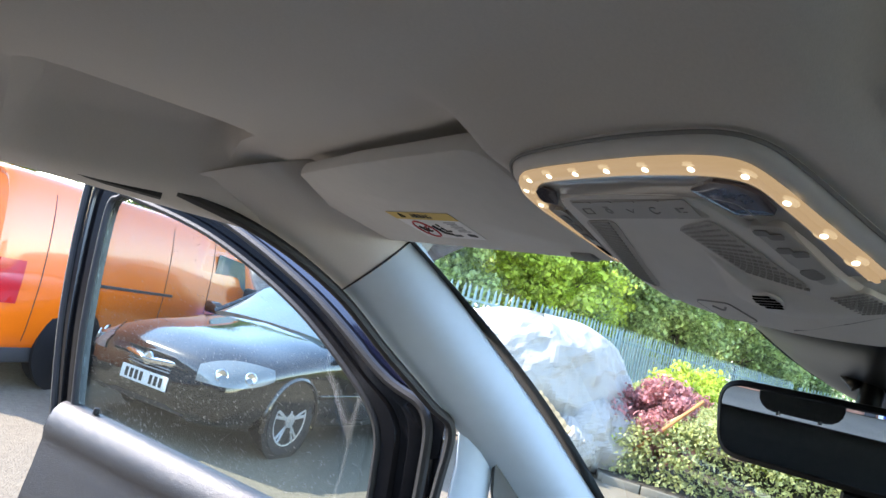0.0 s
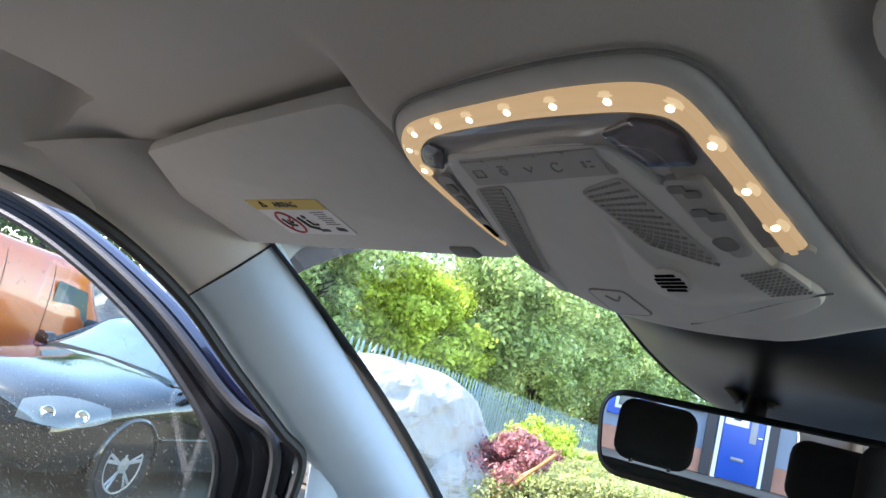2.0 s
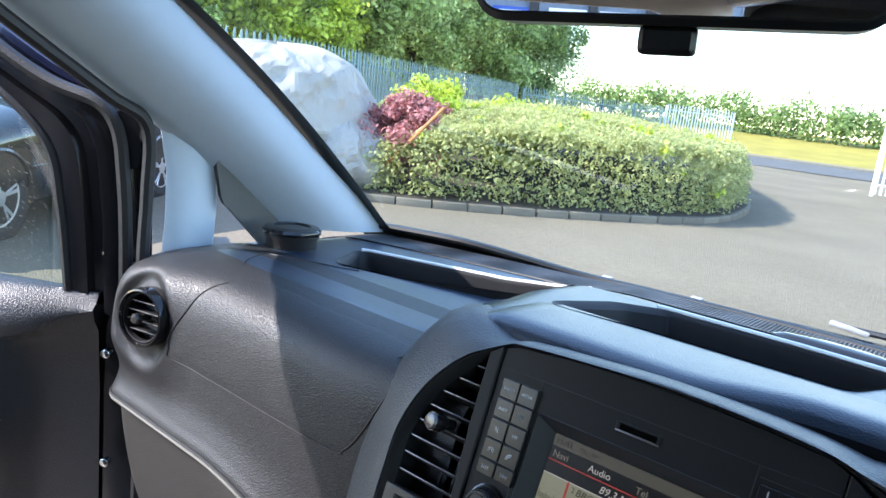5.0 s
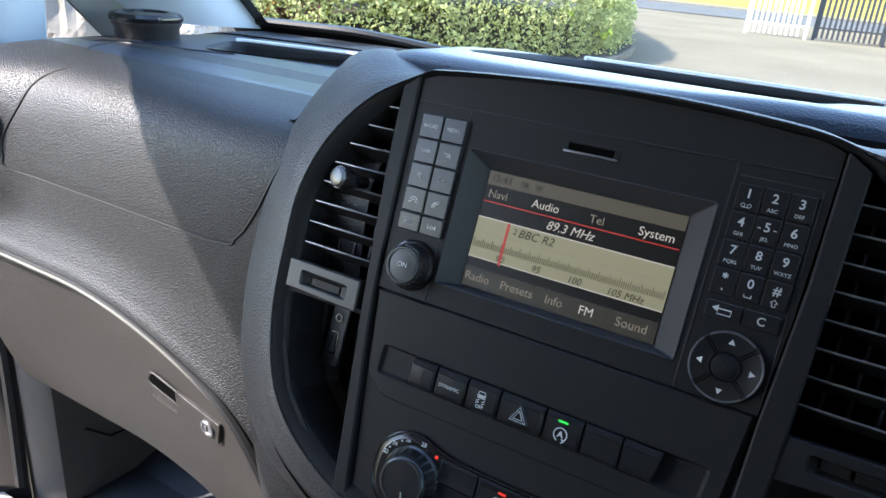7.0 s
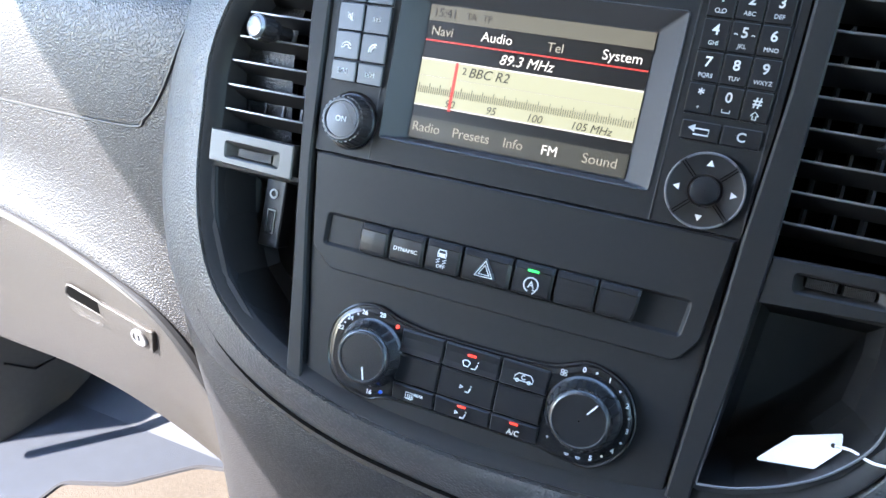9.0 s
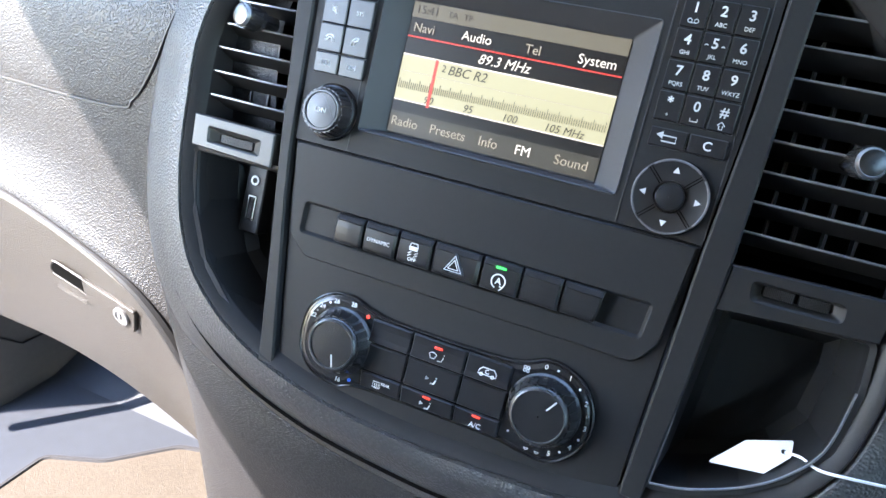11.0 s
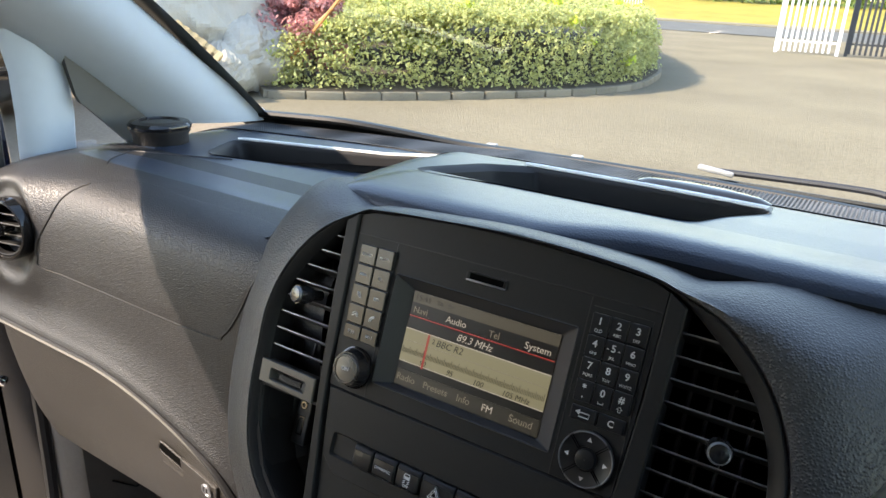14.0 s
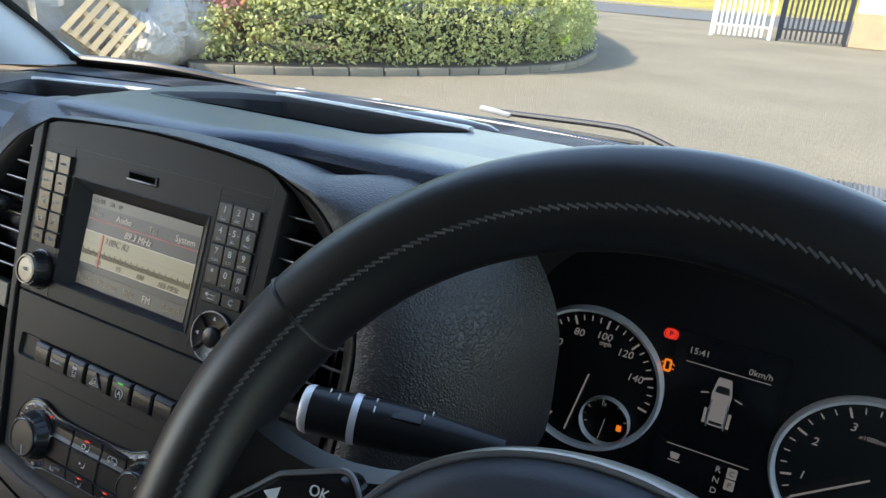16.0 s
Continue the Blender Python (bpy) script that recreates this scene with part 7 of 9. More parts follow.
        part("small_print", bm, GREY_INK, lab, smooth=False)
    return v


build_visor(-1)
build_visor(1)

# ---- overhead console with its light strip ----
OH = Matrix.Translation((-0.041, -0.241, 1.613)) @ Matrix.Rotation(radians(-13.8), 4, "X")
overhead = tagged(empty("overhead_console", OH), "grey overhead console with a lit warm light strip", "overhead console")


def bulge(x, y):
    """How far the console's middle swells down towards its front."""
    return -0.0125 * smooth01(-0.075, 0.050, y) * smooth01(-0.104, -0.045, x) * smooth01(0.150, 0.085, x)


def dome(outline, rims, rings=10, bm=None):
    """A plate of that outline, rounded by its rims of (inset, z) and closed with rings of faces, which let it follow the swelling."""
    rows = [[Vector((p.x, p.y, w)) for p in (inset(outline, k) if k else [Vector(q) for q in outline])] for k, w in rims]
    c = sum((p for p in rows[-1]), Vector()) / len(rows[-1])
    last = rows[-1]
    for i in range(1, rings):
        rows.append([p.lerp(c, i / rings) for p in last])
    rows.append([p.lerp(c, 0.995) for p in last])
    bm = grid(rows, closed_u=True, bm=bm)
    bmesh.ops.recalc_face_normals(bm, faces=bm.faces)
    return bm


def closed_line(pts, n):
    return [Vector((p.x, p.y)) for p in spline([(x, y, 0) for x, y in pts], n, closed=True)]


OC = closed_line([(-0.041, -0.1135), (0.002, -0.116), (0.040, -0.1165), (0.071, -0.115), (0.098, -0.112), (0.1125, -0.1085), (0.123, -0.102), (0.130, -0.090), (0.1335, -0.068), (0.136, -0.035),
                  (0.1395, 0.005), (0.143, 0.040), (0.149, 0.078), (0.153, 0.098), (0.143, 0.107), (0.108, 0.112), (0.069, 0.1155), (0.041, 0.1155), (0.012, 0.112), (-0.015, 0.104), (-0.036, 0.0935),
                  (-0.055, 0.073), (-0.074, 0.048), (-0.088, 0.025), (-0.1005, -0.0085), (-0.1045, -0.038), (-0.1015, -0.068), (-0.092, -0.090), (-0.078, -0.1035), (-0.060, -0.1105)], 120)
part("shell", dome(OC, ((-0.004, 0.020), (-0.003, 0.004), (-0.001, -0.001), (0.0, -0.0035), (0.003, -0.0060), (0.007, -0.0070))), CONSOLE, overhead, "grey moulded shell")
part("gap", tube([Vector((p.x, p.y, -0.0006)) for p in inset(OC, -0.0032)], 0.0013, 6, closed=True), CONSOLE_DARK, overhead, "dark joint round the console")
# light strip bent round three sides, narrow on the passenger's side
S_OUT = spline([(x, y, 0) for x, y in ((-0.0735, 0.0175), (-0.0826, 0.0050), (-0.0896, -0.0143), (-0.0937, -0.0381), (-0.0949, -0.0600), (-0.0900, -0.0810), (-0.0790, -0.0945), (-0.0600, -0.1035), (-0.0287, -0.1067), (0.0021, -0.1074),
                                       (0.0300, -0.1076), (0.0600, -0.1070), (0.0878, -0.1044), (0.1060, -0.1005), (0.1165, -0.0945), (0.1215, -0.0840), (0.1241, -0.0681), (0.1263, -0.0498), (0.1290, -0.0255), (0.1316, -0.0037), (0.1336, 0.0216))], 120)
S_IN = spline([(x, y, 0) for x, y in ((-0.0690, 0.0135), (-0.0775, 0.0040), (-0.0840, -0.0140), (-0.0875, -0.0380), (-0.0865, -0.0590), (-0.0800, -0.0730), (-0.0690, -0.0835), (-0.0530, -0.0900), (-0.0287, -0.0922), (0.0054, -0.0926),
                                      (0.0330, -0.0922), (0.0601, -0.0900), (0.0850, -0.0870), (0.0985, -0.0835), (0.1085, -0.0780), (0.1128, -0.0690), (0.1142, -0.0560), (0.1163, -0.0400), (0.1190, -0.0190), (0.1210, 0.0000), (0.1228, 0.0222))], 120)


def strip_sheet(z0, z1):
    rows = []
    for f, w in ((-0.06, z0), (0.0, z0 + 0.6 * (z1 - z0)), (0.15, z1), (0.5, z1 - 0.0008), (0.85, z1), (1.0, z0 + 0.6 * (z1 - z0)), (1.06, z0)):
        rows.append([a.lerp(b, f) + Vector((0, 0, w)) for a, b in zip(S_OUT, S_IN)])
    return grid(rows)


strip = part("light_strip", strip_sheet(-0.005, -0.0105), LAMP_STRIP, overhead, "lit warm white light strip")
for lx, ly in ((-0.0850, -0.0640), (-0.0785, -0.0850), (-0.0595, -0.0975), (-0.0328, -0.1010), (-0.0050, -0.1010), (0.0250, -0.1015), (0.0559, -0.1000), (0.0868, -0.0970),
               (0.1140, -0.0870), (0.1215, -0.0607), (0.1240, -0.0285), (0.1270, -0.0005)):
    at = Matrix.Translation((lx, ly, -0.0106))
    part("glow_spot", lathe([(0.0062, 0.0006), (0.0054, -0.0001), (0.0002, -0.0003)], 14, m=at), GLOW_SPOT, strip)
    part("led", lathe([(0.0022, -0.0003), (0.0020, -0.0011), (0.0002, -0.0013)], 12, m=at), LED, strip)
part("strip_end", slab([Vector(p) for p in rounded([(0.1215, 0.0205), (0.1350, 0.0200), (0.1365, 0.0265), (0.1235, 0.0275)], 0.002)][::-1], -0.006, -0.0108, 0.001), CONSOLE, overhead)
# smoked clear lens between the strip and the middle
LENS_OUT = [S_IN[i] for i in range(2, 118)]
LENS_IN = [Vector((0.018 + (p.x - 0.018) * 0.80, 0.02 + (p.y - 0.02) * 0.83, 0)) for p in LENS_OUT]
part("lens_field", grid([[a.lerp(b, f) + Vector((0, 0, w)) for a, b in zip(LENS_OUT, LENS_IN)] for f, w in ((0, -0.0090), (0.3, -0.0080), (0.7, -0.0080), (1, -0.0115))]), CLEAR_LENS, overhead, "smoked clear lens round the middle")
part("lens_window", dome([Vector(p) for p in rounded([(0.068, -0.0765), (0.083, -0.0500), (0.1085, -0.0490), (0.1100, -0.0690), (0.1030, -0.0790), (0.090, -0.0830)], [0.004, 0.003, 0.003, 0.008, 0.008, 0.008])][::-1], ((0, -0.0070), (0, -0.0108), (0.001, -0.0112)), 3), SMOKED_LENS, overhead, "dark clear window in the lens")
part("lens_window", dome([Vector(p) for p in rounded([(-0.079, -0.068), (-0.066, -0.064), (-0.052, -0.078), (-0.058, -0.0870), (-0.070, -0.0815)], 0.004)], ((0, -0.0070), (0, -0.0100), (0.001, -0.0104)), 3), SMOKED_LENS, overhead, "dark clear window in the lens")
# raised middle
ISL = closed_line([(-0.046, -0.0745), (0.000, -0.0760), (0.040, -0.0745), (0.062, -0.0705), (0.074, -0.0560), (0.083, -0.0400), (0.104, -0.0370), (0.1105, -0.0200), (0.1130, 0.0050), (0.1170, 0.0300), (0.128, 0.060),
                   (0.118, 0.074), (0.080, 0.084), (0.040, 0.091), (0.000, 0.090), (-0.028, 0.078), (-0.045, 0.062), (-0.062, 0.030), (-0.067, 0.000), (-0.064, -0.030), (-0.060, -0.058), (-0.055, -0.070)], 110)
part("island", dome(ISL, ((0.0, -0.006), (0.0, -0.0095), (0.0012, -0.0112), (0.004, -0.0118))), CONSOLE, overhead, "raised grey middle with switches")
# row of five switches in a sunk field
part("switch_field", dome([Vector(p) for p in rounded([(-0.0455, -0.0480), (-0.0440, -0.0715), (0.0560, -0.0690), (0.0670, -0.0490)], [0.003, 0.004, 0.010, 0.003])], ((0, -0.0112), (0, -0.0121), (0.0006, -0.0123)), 4), CONSOLE_MID, overhead, "darker field of five flat switches")
for i in range(5):
    x0 = -0.0425 + 0.0208 * i
    k = part("switch", slab(rect(x0, -0.0690, x0 + 0.0196, -0.0505, 0.002)[::-1], -0.0118, -0.0131, 0.0006), CONSOLE_MID, overhead)
    bm = bmesh.new()
    cx, cy = x0 + 0.0098, -0.0590
    if i == 0:
        tube([Vector((cx - 0.004, cy - 0.003, -0.0132)), Vector((cx - 0.004, cy + 0.003, -0.0132)), Vector((cx + 0.004, cy + 0.003, -0.0132)), Vector((cx + 0.004, cy - 0.003, -0.0132))], 0.0005, 5, closed=True, bm=bm)
    elif i == 1:
        lathe([(0.0034, -0.0130), (0.0032, -0.0134), (0.0012, -0.0134), (0.0010, -0.0130)], 14, bm, Matrix.Translation((cx, cy, 0)))
        box(bm, (cx, cy - 0.0045, -0.0132), (0.005, 0.0012, 0.0004))
    elif i == 2:
        tube([Vector((cx - 0.003, cy - 0.002, -0.0132)), Vector((cx + 0.0005, cy + 0.002, -0.0132)), Vector((cx + 0.0035, cy - 0.002, -0.0132))], 0.0005, 5, bm=bm)
    elif i == 3:
        tube([Vector((cx + 0.0034 * math.cos(q), cy + 0.0034 * math.sin(q), -0.0132)) for q in (0.6 + 4.9 * j / 12 for j in range(13))], 0.0006, 5, bm=bm)
    else:
        box(bm, (cx - 0.002, cy, -0.0132), (0.0022, 0.005, 0.0004))
        tube([Vector((cx + 0.001, cy + d, -0.0132)) + Vector((0.003 * f, 0, 0)) for d in (-0.002,) for f in (0, 1)], 0.0005, 5, bm=bm)
        tube([Vector((cx + 0.001, cy + 0.002, -0.0132)), Vector((cx + 0.004, cy + 0.002, -0.0132))], 0.0005, 5, bm=bm)
    part("symbol", bm, CONSOLE_DARK, k, smooth=False)


def lens(corners, n, m, z, label, mat):
    """A lens with fine raised ribs or beads, between four corners."""
    p = [Vector((*c, z)) for c in corners]
    o = [Vector(c) for c in rounded([tuple(c) for c in corners], 0.006)]
    base = part("lens", dome(o[::-1], ((0, z + 0.004), (0, z + 0.0004), (0.0005, z)), 5), mat, overhead, label)
    for i in range(n):
        f = (i + 0.5) / n
        a, b = p[0].lerp(p[3], f), p[1].lerp(p[2], f)
        bm = bmesh.new()
        for j in range(m):
            u0, u1 = (j + 0.14) / m, (j + 0.86) / m
            steps = 4 if m == 1 else 2
            tube([a.lerp(b, 0.05 + 0.90 * (u0 + (u1 - u0) * s / (steps - 1))) + Vector((0, 0, -0.0002)) for s in range(steps)], 0.0010 if m == 1 else 0.0009, 5, bm=bm)
        # relief shade of the ribs is in their darker colour
        part("rib", bm, CONSOLE_RIB_SHADE, base, smooth=False)
    return base


lens([(-0.0500, -0.0455), (-0.0200, -0.0460), (-0.0400, 0.0400), (-0.0600, 0.0220)], 24, 1, -0.0127, "ribbed reading-lamp lens", CONSOLE_MID)
part("lens_tail", dome([Vector(p) for p in rounded([(-0.0610, 0.0250), (-0.0395, 0.0425), (-0.0405, 0.0620), (-0.0470, 0.0590)], [0.004, 0.004, 0.006, 0.006])], ((0, -0.009), (0, -0.0122), (0.001, -0.0128)), 3), CONSOLE, overhead, "smooth pale end of the lamp lens")
lens([(0.0320, -0.0390), (0.0640, -0.0470), (0.0960, 0.0235), (0.0560, 0.0040)], 13, 9, -0.0127, "beaded reading-lamp lens", CONSOLE_MID)
lens([(0.0975, 0.0290), (0.1190, 0.0280), (0.1280, 0.0560), (0.1060, 0.0520)], 9, 8, -0.0122, "beaded microphone field", CONSOLE)
# passenger's side: narrow dark pad with two rockers, and the loop that ends the strip
part("side_pad", dome([Vector(p) for p in rounded([(-0.0790, -0.0570), (-0.0660, -0.0560), (-0.0680, -0.0150), (-0.0640, 0.0030), (-0.0690, 0.0090), (-0.0790, -0.0150)], 0.004)][::-1], ((0, -0.008), (0, -0.0108), (0.001, -0.0115)), 4), CONSOLE_MID, overhead, "narrow dark switch pad beside the strip")
for y in (-0.046, -0.034, -0.021):
    part("side_switch", slab(rect(-0.0765, y - 0.0042, -0.0685, y + 0.0042, 0.002)[::-1], -0.0110, -0.0126, 0.0006), CONSOLE_DARK, overhead)
part("finger_dish", slab([Vector(p) for p in rounded([(-0.0765, -0.0090), (-0.0680, -0.0080), (-0.0655, 0.0030), (-0.0715, 0.0050)], 0.003)][::-1], -0.0112, -0.0120), RECESS_SHADE, overhead, "finger recess drawn as a flat plate of black shade")
# driver's side pad with small switches
part("side_pad", dome([Vector(p) for p in rounded([(0.0850, -0.0430), (0.1070, -0.0400), (0.1100, -0.0150), (0.1120, 0.0160), (0.1020, 0.0170), (0.0930, -0.0060)], 0.005)], ((0, -0.008), (0, -0.0120), (0.001, -0.0126)), 4), CONSOLE_MID, overhead, "grey pad of small switches")
for x, y in ((0.0925, -0.0370), (0.0995, -0.0330), (0.0975, -0.0200), (0.1050, -0.0160)):
    part("side_switch", slab([Vector(p) for p in rounded([(x - 0.004, y - 0.0022), (x + 0.004, y - 0.0016), (x + 0.0045, y + 0.0022), (x - 0.0035, y + 0.0018)], 0.0012)][::-1], -0.0122, -0.0138, 0.0006), CONSOLE_DARK, overhead, "small dark switch mark")
part("finger_dish", slab([Vector(p) for p in rounded([(0.0935, 0.0000), (0.1050, -0.0010), (0.1090, 0.0090), (0.0990, 0.0100)], 0.0045)][::-1], -0.0122, -0.0131), CONSOLE_DARK, overhead, "dark oval finger dish")


def swelling():
    """Smooth pod that swells out of the middle and carries the round grille."""
    rows = []
    o = rounded([(0.0290, -0.0330), (0.0300, -0.0090), (0.0160, 0.0420), (0.0450, 0.0760), (0.0950, 0.0640), (0.1350, 0.0580), (0.0960, 0.0290), (0.0550, 0.0080)], [0.006, 0.03, 0.03, 0.03, 0.03, 0.008, 0.03, 0.03], 7)
    c = Vector((0.0600, 0.0330))
    for k in range(13):
        f = k / 12
        rows.append([Vector((c.x + (p.x - c.x) * (1 - f * 0.985), c.y + (p.y - c.y) * (1 - f * 0.985), -0.0108 - 0.0060 * smooth01(0.0, 0.75, f))) for p in o])
    return grid(rows, closed_u=True)


pod = part("lamp_housing", swelling(), CONSOLE, overhead, "smooth grey swelling with a round grille")
gr = Matrix.Translation((0.0590, 0.0310, -0.0168))
part("grille_plate", lathe([(0.0112, 0.0010), (0.0112, -0.0004), (0.0104, -0.0010), (0.0002, -0.0010)], 28, m=gr), CONSOLE, pod)
for i in range(5):
    d = -0.0068 + 0.0034 * i
    w = math.sqrt(0.0098 ** 2 - d * d)
    for s in (-1, 1):
        part("grille_slot", rbox((0, 0, 0), (w - 0.0006, 0.0021, 0.0007), 0, gr @ Matrix.Rotation(radians(-6), 4, "Z") @ Matrix.Translation((s * w / 2, d, -0.0011))), RECESS_SHADE, pod, smooth=False)
part("crease", tube([Vector((p.x, p.y, -0.0112)) for p in spline([(0.040, 0.091, 0), (0.060, 0.082, 0), (0.085, 0.068, 0), (0.108, 0.0605, 0), (0.1345, 0.0590, 0)], 20)], 0.0007, 5), CONSOLE_DARK, overhead, "fine moulded crease")
fl = [Vector(p) for p in rounded([(-0.0190, 0.0550), (0.0090, 0.0550), (0.0160, 0.0820), (-0.0140, 0.0840)], 0.004)]
part("flap", dome(fl[::-1], ((0, -0.0112), (0, -0.0122), (0.0008, -0.0127)), 3), CONSOLE, overhead, "small grey flap")
part("flap_gap", tube([Vector((p.x, p.y, -0.0119)) for p in inset(fl, -0.0010)], 0.0010, 5, closed=True), CONSOLE_DARK, overhead)
part("flap_grip", tube([Vector((p.x, p.y, -0.0128)) for p in spline([(-0.008, 0.060, 0), (-0.002, 0.066, 0), (0.004, 0.060, 0)], 8)], 0.0010, 5), CONSOLE_DARK, overhead)
for ob in overhead.children_recursive:
    for v in ob.data.vertices:
        v.co.z += bulge(v.co.x, v.co.y)

# ---- open passenger door ----
DOOR = Matrix(((-0.809, 0, -0.588, -0.84), (-0.588, 0, 0.809, 0.05), (0, 1, 0, 0), (0, 0, 0, 1)))
door = tagged(empty("door_1", DOOR), "open dark blue van door with a black window frame", "door", kind="structure")
FO = [(0.90, 1.03), (0.985, 1.30), (1.03, 1.62), (0.985, 1.668), (0.90, 1.664), (0.597, 1.612), (0.304, 1.505), (0.085, 1.383), (-0.02, 1.346), (-0.045, 1.24), (-0.05, 1.03)]
FI = [(0.85, 1.085), (0.905, 1.30), (0.935, 1.555), (0.910, 1.600), (0.86, 1.606), (0.60, 1.562), (0.345, 1.470), (0.165, 1.365), (0.082, 1.290), (0.060, 1.20), (0.048, 1.075)]
fo, fi = spline([(x, z, 0) for x, z in FO], 90), spline([(x, z, 0) for x, z in FI], 90)


def frame_loft(o, i, layers):
    rows = []
    for f, w in layers:
        rows.append([Vector((a.x + (b.x - a.x) * f, a.y + (b.y - a.y) * f, w)) for a, b in zip(o, i)])
    return grid(rows)


part("window_frame", frame_loft(fo, fi, [(0.0, 0.03), (0.0, -0.012), (0.15, -0.022), (0.42, -0.022), (0.48, -0.010), (0.62, -0.010), (0.68, -0.020), (0.92, -0.020), (1.0, -0.010), (1.0, 0.012), (0.7, 0.022), (0.0, 0.03)]), GLOSS, door, "gloss black window frame")
part("inner_seal", tube([Vector((p.x, p.y, -0.016)) for p in fi], 0.008, 8), RUBBER, door, "black rubber glass seal")
part("outer_seal", tube([Vector((a.x + (b.x - a.x) * 0.10, a.y + (b.y - a.y) * 0.10, -0.020)) for a, b in zip(fo, fi)], 0.010, 8), RUBBER, door, "black rubber door seal")
part("painted_edge", tube([Vector((p.x, p.y + 0.004, 0.014)) for p in fo], 0.012, 8), BODY_BLUE, door, "dark blue painted edge")
# wide black hinge-side panel
part("hinge_panel", slab(rounded([(-0.055, 0.45), (0.045, 0.45), (0.052, 1.30), (-0.02, 1.345), (-0.05, 1.30)], 0.01)[::-1], 0.028, -0.006, 0.004), GLOSS, door, "gloss black front edge of the door")
for z in (1.135, 0.98, 0.80):
    part("screw", lathe([(0.007, -0.004), (0.007, -0.009), (0.005, -0.0105), (0.0005, -0.0105)], 14, m=Matrix.Translation((-0.005, z, -0.002))), CHROME, door, "small steel screw")
part("mirror_corner", slab(rounded([(-0.05, 1.27), (-0.005, 1.27), (-0.005, 1.33), (-0.05, 1.345)], 0.008)[::-1], -0.004, -0.020, 0.006), GLOSS, door, "black rubber corner block")
dg = part("pane", slab([Vector((p.x, p.y)) for p in fi] , -0.002, 0.002), SIDE_GLASS, door, "clear door glass with dried rain marks", smooth=False)
dg.visible_shadow = False
# dried rain marks on the glass
rng = np.random.default_rng(31)
spots = []
while len(spots) < 2200:
    sx, sz = 0.06 + 0.86 * rng.random(), 1.09 + 0.5 * rng.random() ** 1.9
    if nearest([(p.x, p.y) for p in fi[::3]], sx, sz)[0] < -0.012:
        spots.append((sx, sz, rng.uniform(0.0003, 0.0008), rng.uniform(1.5, 5.0)))
verts, quads = [], []
for sx, sz, r, k in spots:
    n0 = len(verts)
    verts += [(sx - r * k, sz - r * k * 0.6, -0.0032), (sx + r * 0.6, sz - r * 0.5, -0.0032), (sx + r * k, sz + r * k * 0.6, -0.0032), (sx - r * 0.6, sz + r * 0.5, -0.0032)]
    quads.append((n0, n0 + 1, n0 + 2, n0 + 3))
marks = bpy.data.meshes.new("rain_mark")
marks.from_pydata(verts, [], quads)
marks.materials.append(material("dried_rain_film", (0.22, 0.21, 0.19), 0.8, vary=0.2))
rain = new("rain_mark", marks)
rain.parent = dg
rain["kind"] = "stuff"
# inner trim: a sill block that overhangs a recess at the hinge end, and the main panel
rows = []
for t in [0.002 + 0.878 * (i / 44) ** 1.3 for i in range(45)]:
    f = t / 0.88
    zt = 1.062 + 0.035 * f
    main = smooth01(0.095, 0.165, t)
    thick = 0.16 + 0.84 * smooth01(-0.02, 0.135, t)
    deep = 0.45 + 0.55 * thick
    under = -0.012 - 0.040 * main
    sill = [(zt + 0.012, 0.004), (zt + 0.014, -0.018)] + [(zt + dz * (thick if dz < 0 else 1), w * deep) for dz, w in ((0.008, -0.034), (-0.006, -0.047), (-0.026, -0.056), (-0.046, -0.060), (-0.062, -0.057))]
    low = zt - 0.062 * thick
    rows.append([Vector((t, z, w)) for z, w in sill + [(low - 0.012, min(under - 0.003, -0.030)), (low - 0.030, under - 0.006), (zt - 0.135, under - 0.010 * main), (zt - 0.19, under - 0.018 * main), (zt - 0.235, under - 0.022 * main), (zt - 0.28, under + 0.003 * main),
                                                      (zt - 0.40, under + 0.008 * main), (0.50, -0.012 - 0.03 * main), (0.46, 0.01)]])
part("inner_trim", grid(rows, caps=False), DOOR_TRIM, door, "grained black inner trim, its sill glaring in the sun", flip=True)
pod_line = rounded([(0.172, 0.945), (0.185, 0.905), (0.300, 0.895), (0.430, 0.925), (0.440, 1.005), (0.330, 1.026), (0.205, 1.016), (0.176, 0.990)], 0.03, 6)
part("speaker_pod", slab(pod_line[::-1], -0.05, -0.084, 0.008), PANEL, door, "dark oval speaker field")
part("speaker_rim", tube([Vector((p.x, p.y, -0.078)) for p in pod_line], 0.004, 8, closed=True), DOOR_TRIM, door, "raised rim of the speaker field")
part("pocket_edge", tube(spline([(0.125, 0.872, -0.066), (0.160, 0.890, -0.078), (0.230, 0.905, -0.084), (0.420, 0.890, -0.090), (0.700, 0.860, -0.090)], 24), 0.008, 8), DOOR_TRIM, door, "moulded edge of the door pocket")
part("lock_button", lathe([(0.008, 0), (0.007, 0.012), (0.004, 0.014), (0.0005, 0.014)], 14, m=Matrix.Translation((0.78, 1.108, -0.018)) @ Matrix.Rotation(radians(-90), 4, "X")), BUTTON, door, "small black lock button")
part("outer_skin", slab(rounded([(-0.055, 0.40), (0.92, 0.40), (0.96, 1.05), (-0.05, 1.05)], 0.02), 0.020, 0.045, 0.006), BODY_BLUE, door, "dark blue outer skin")

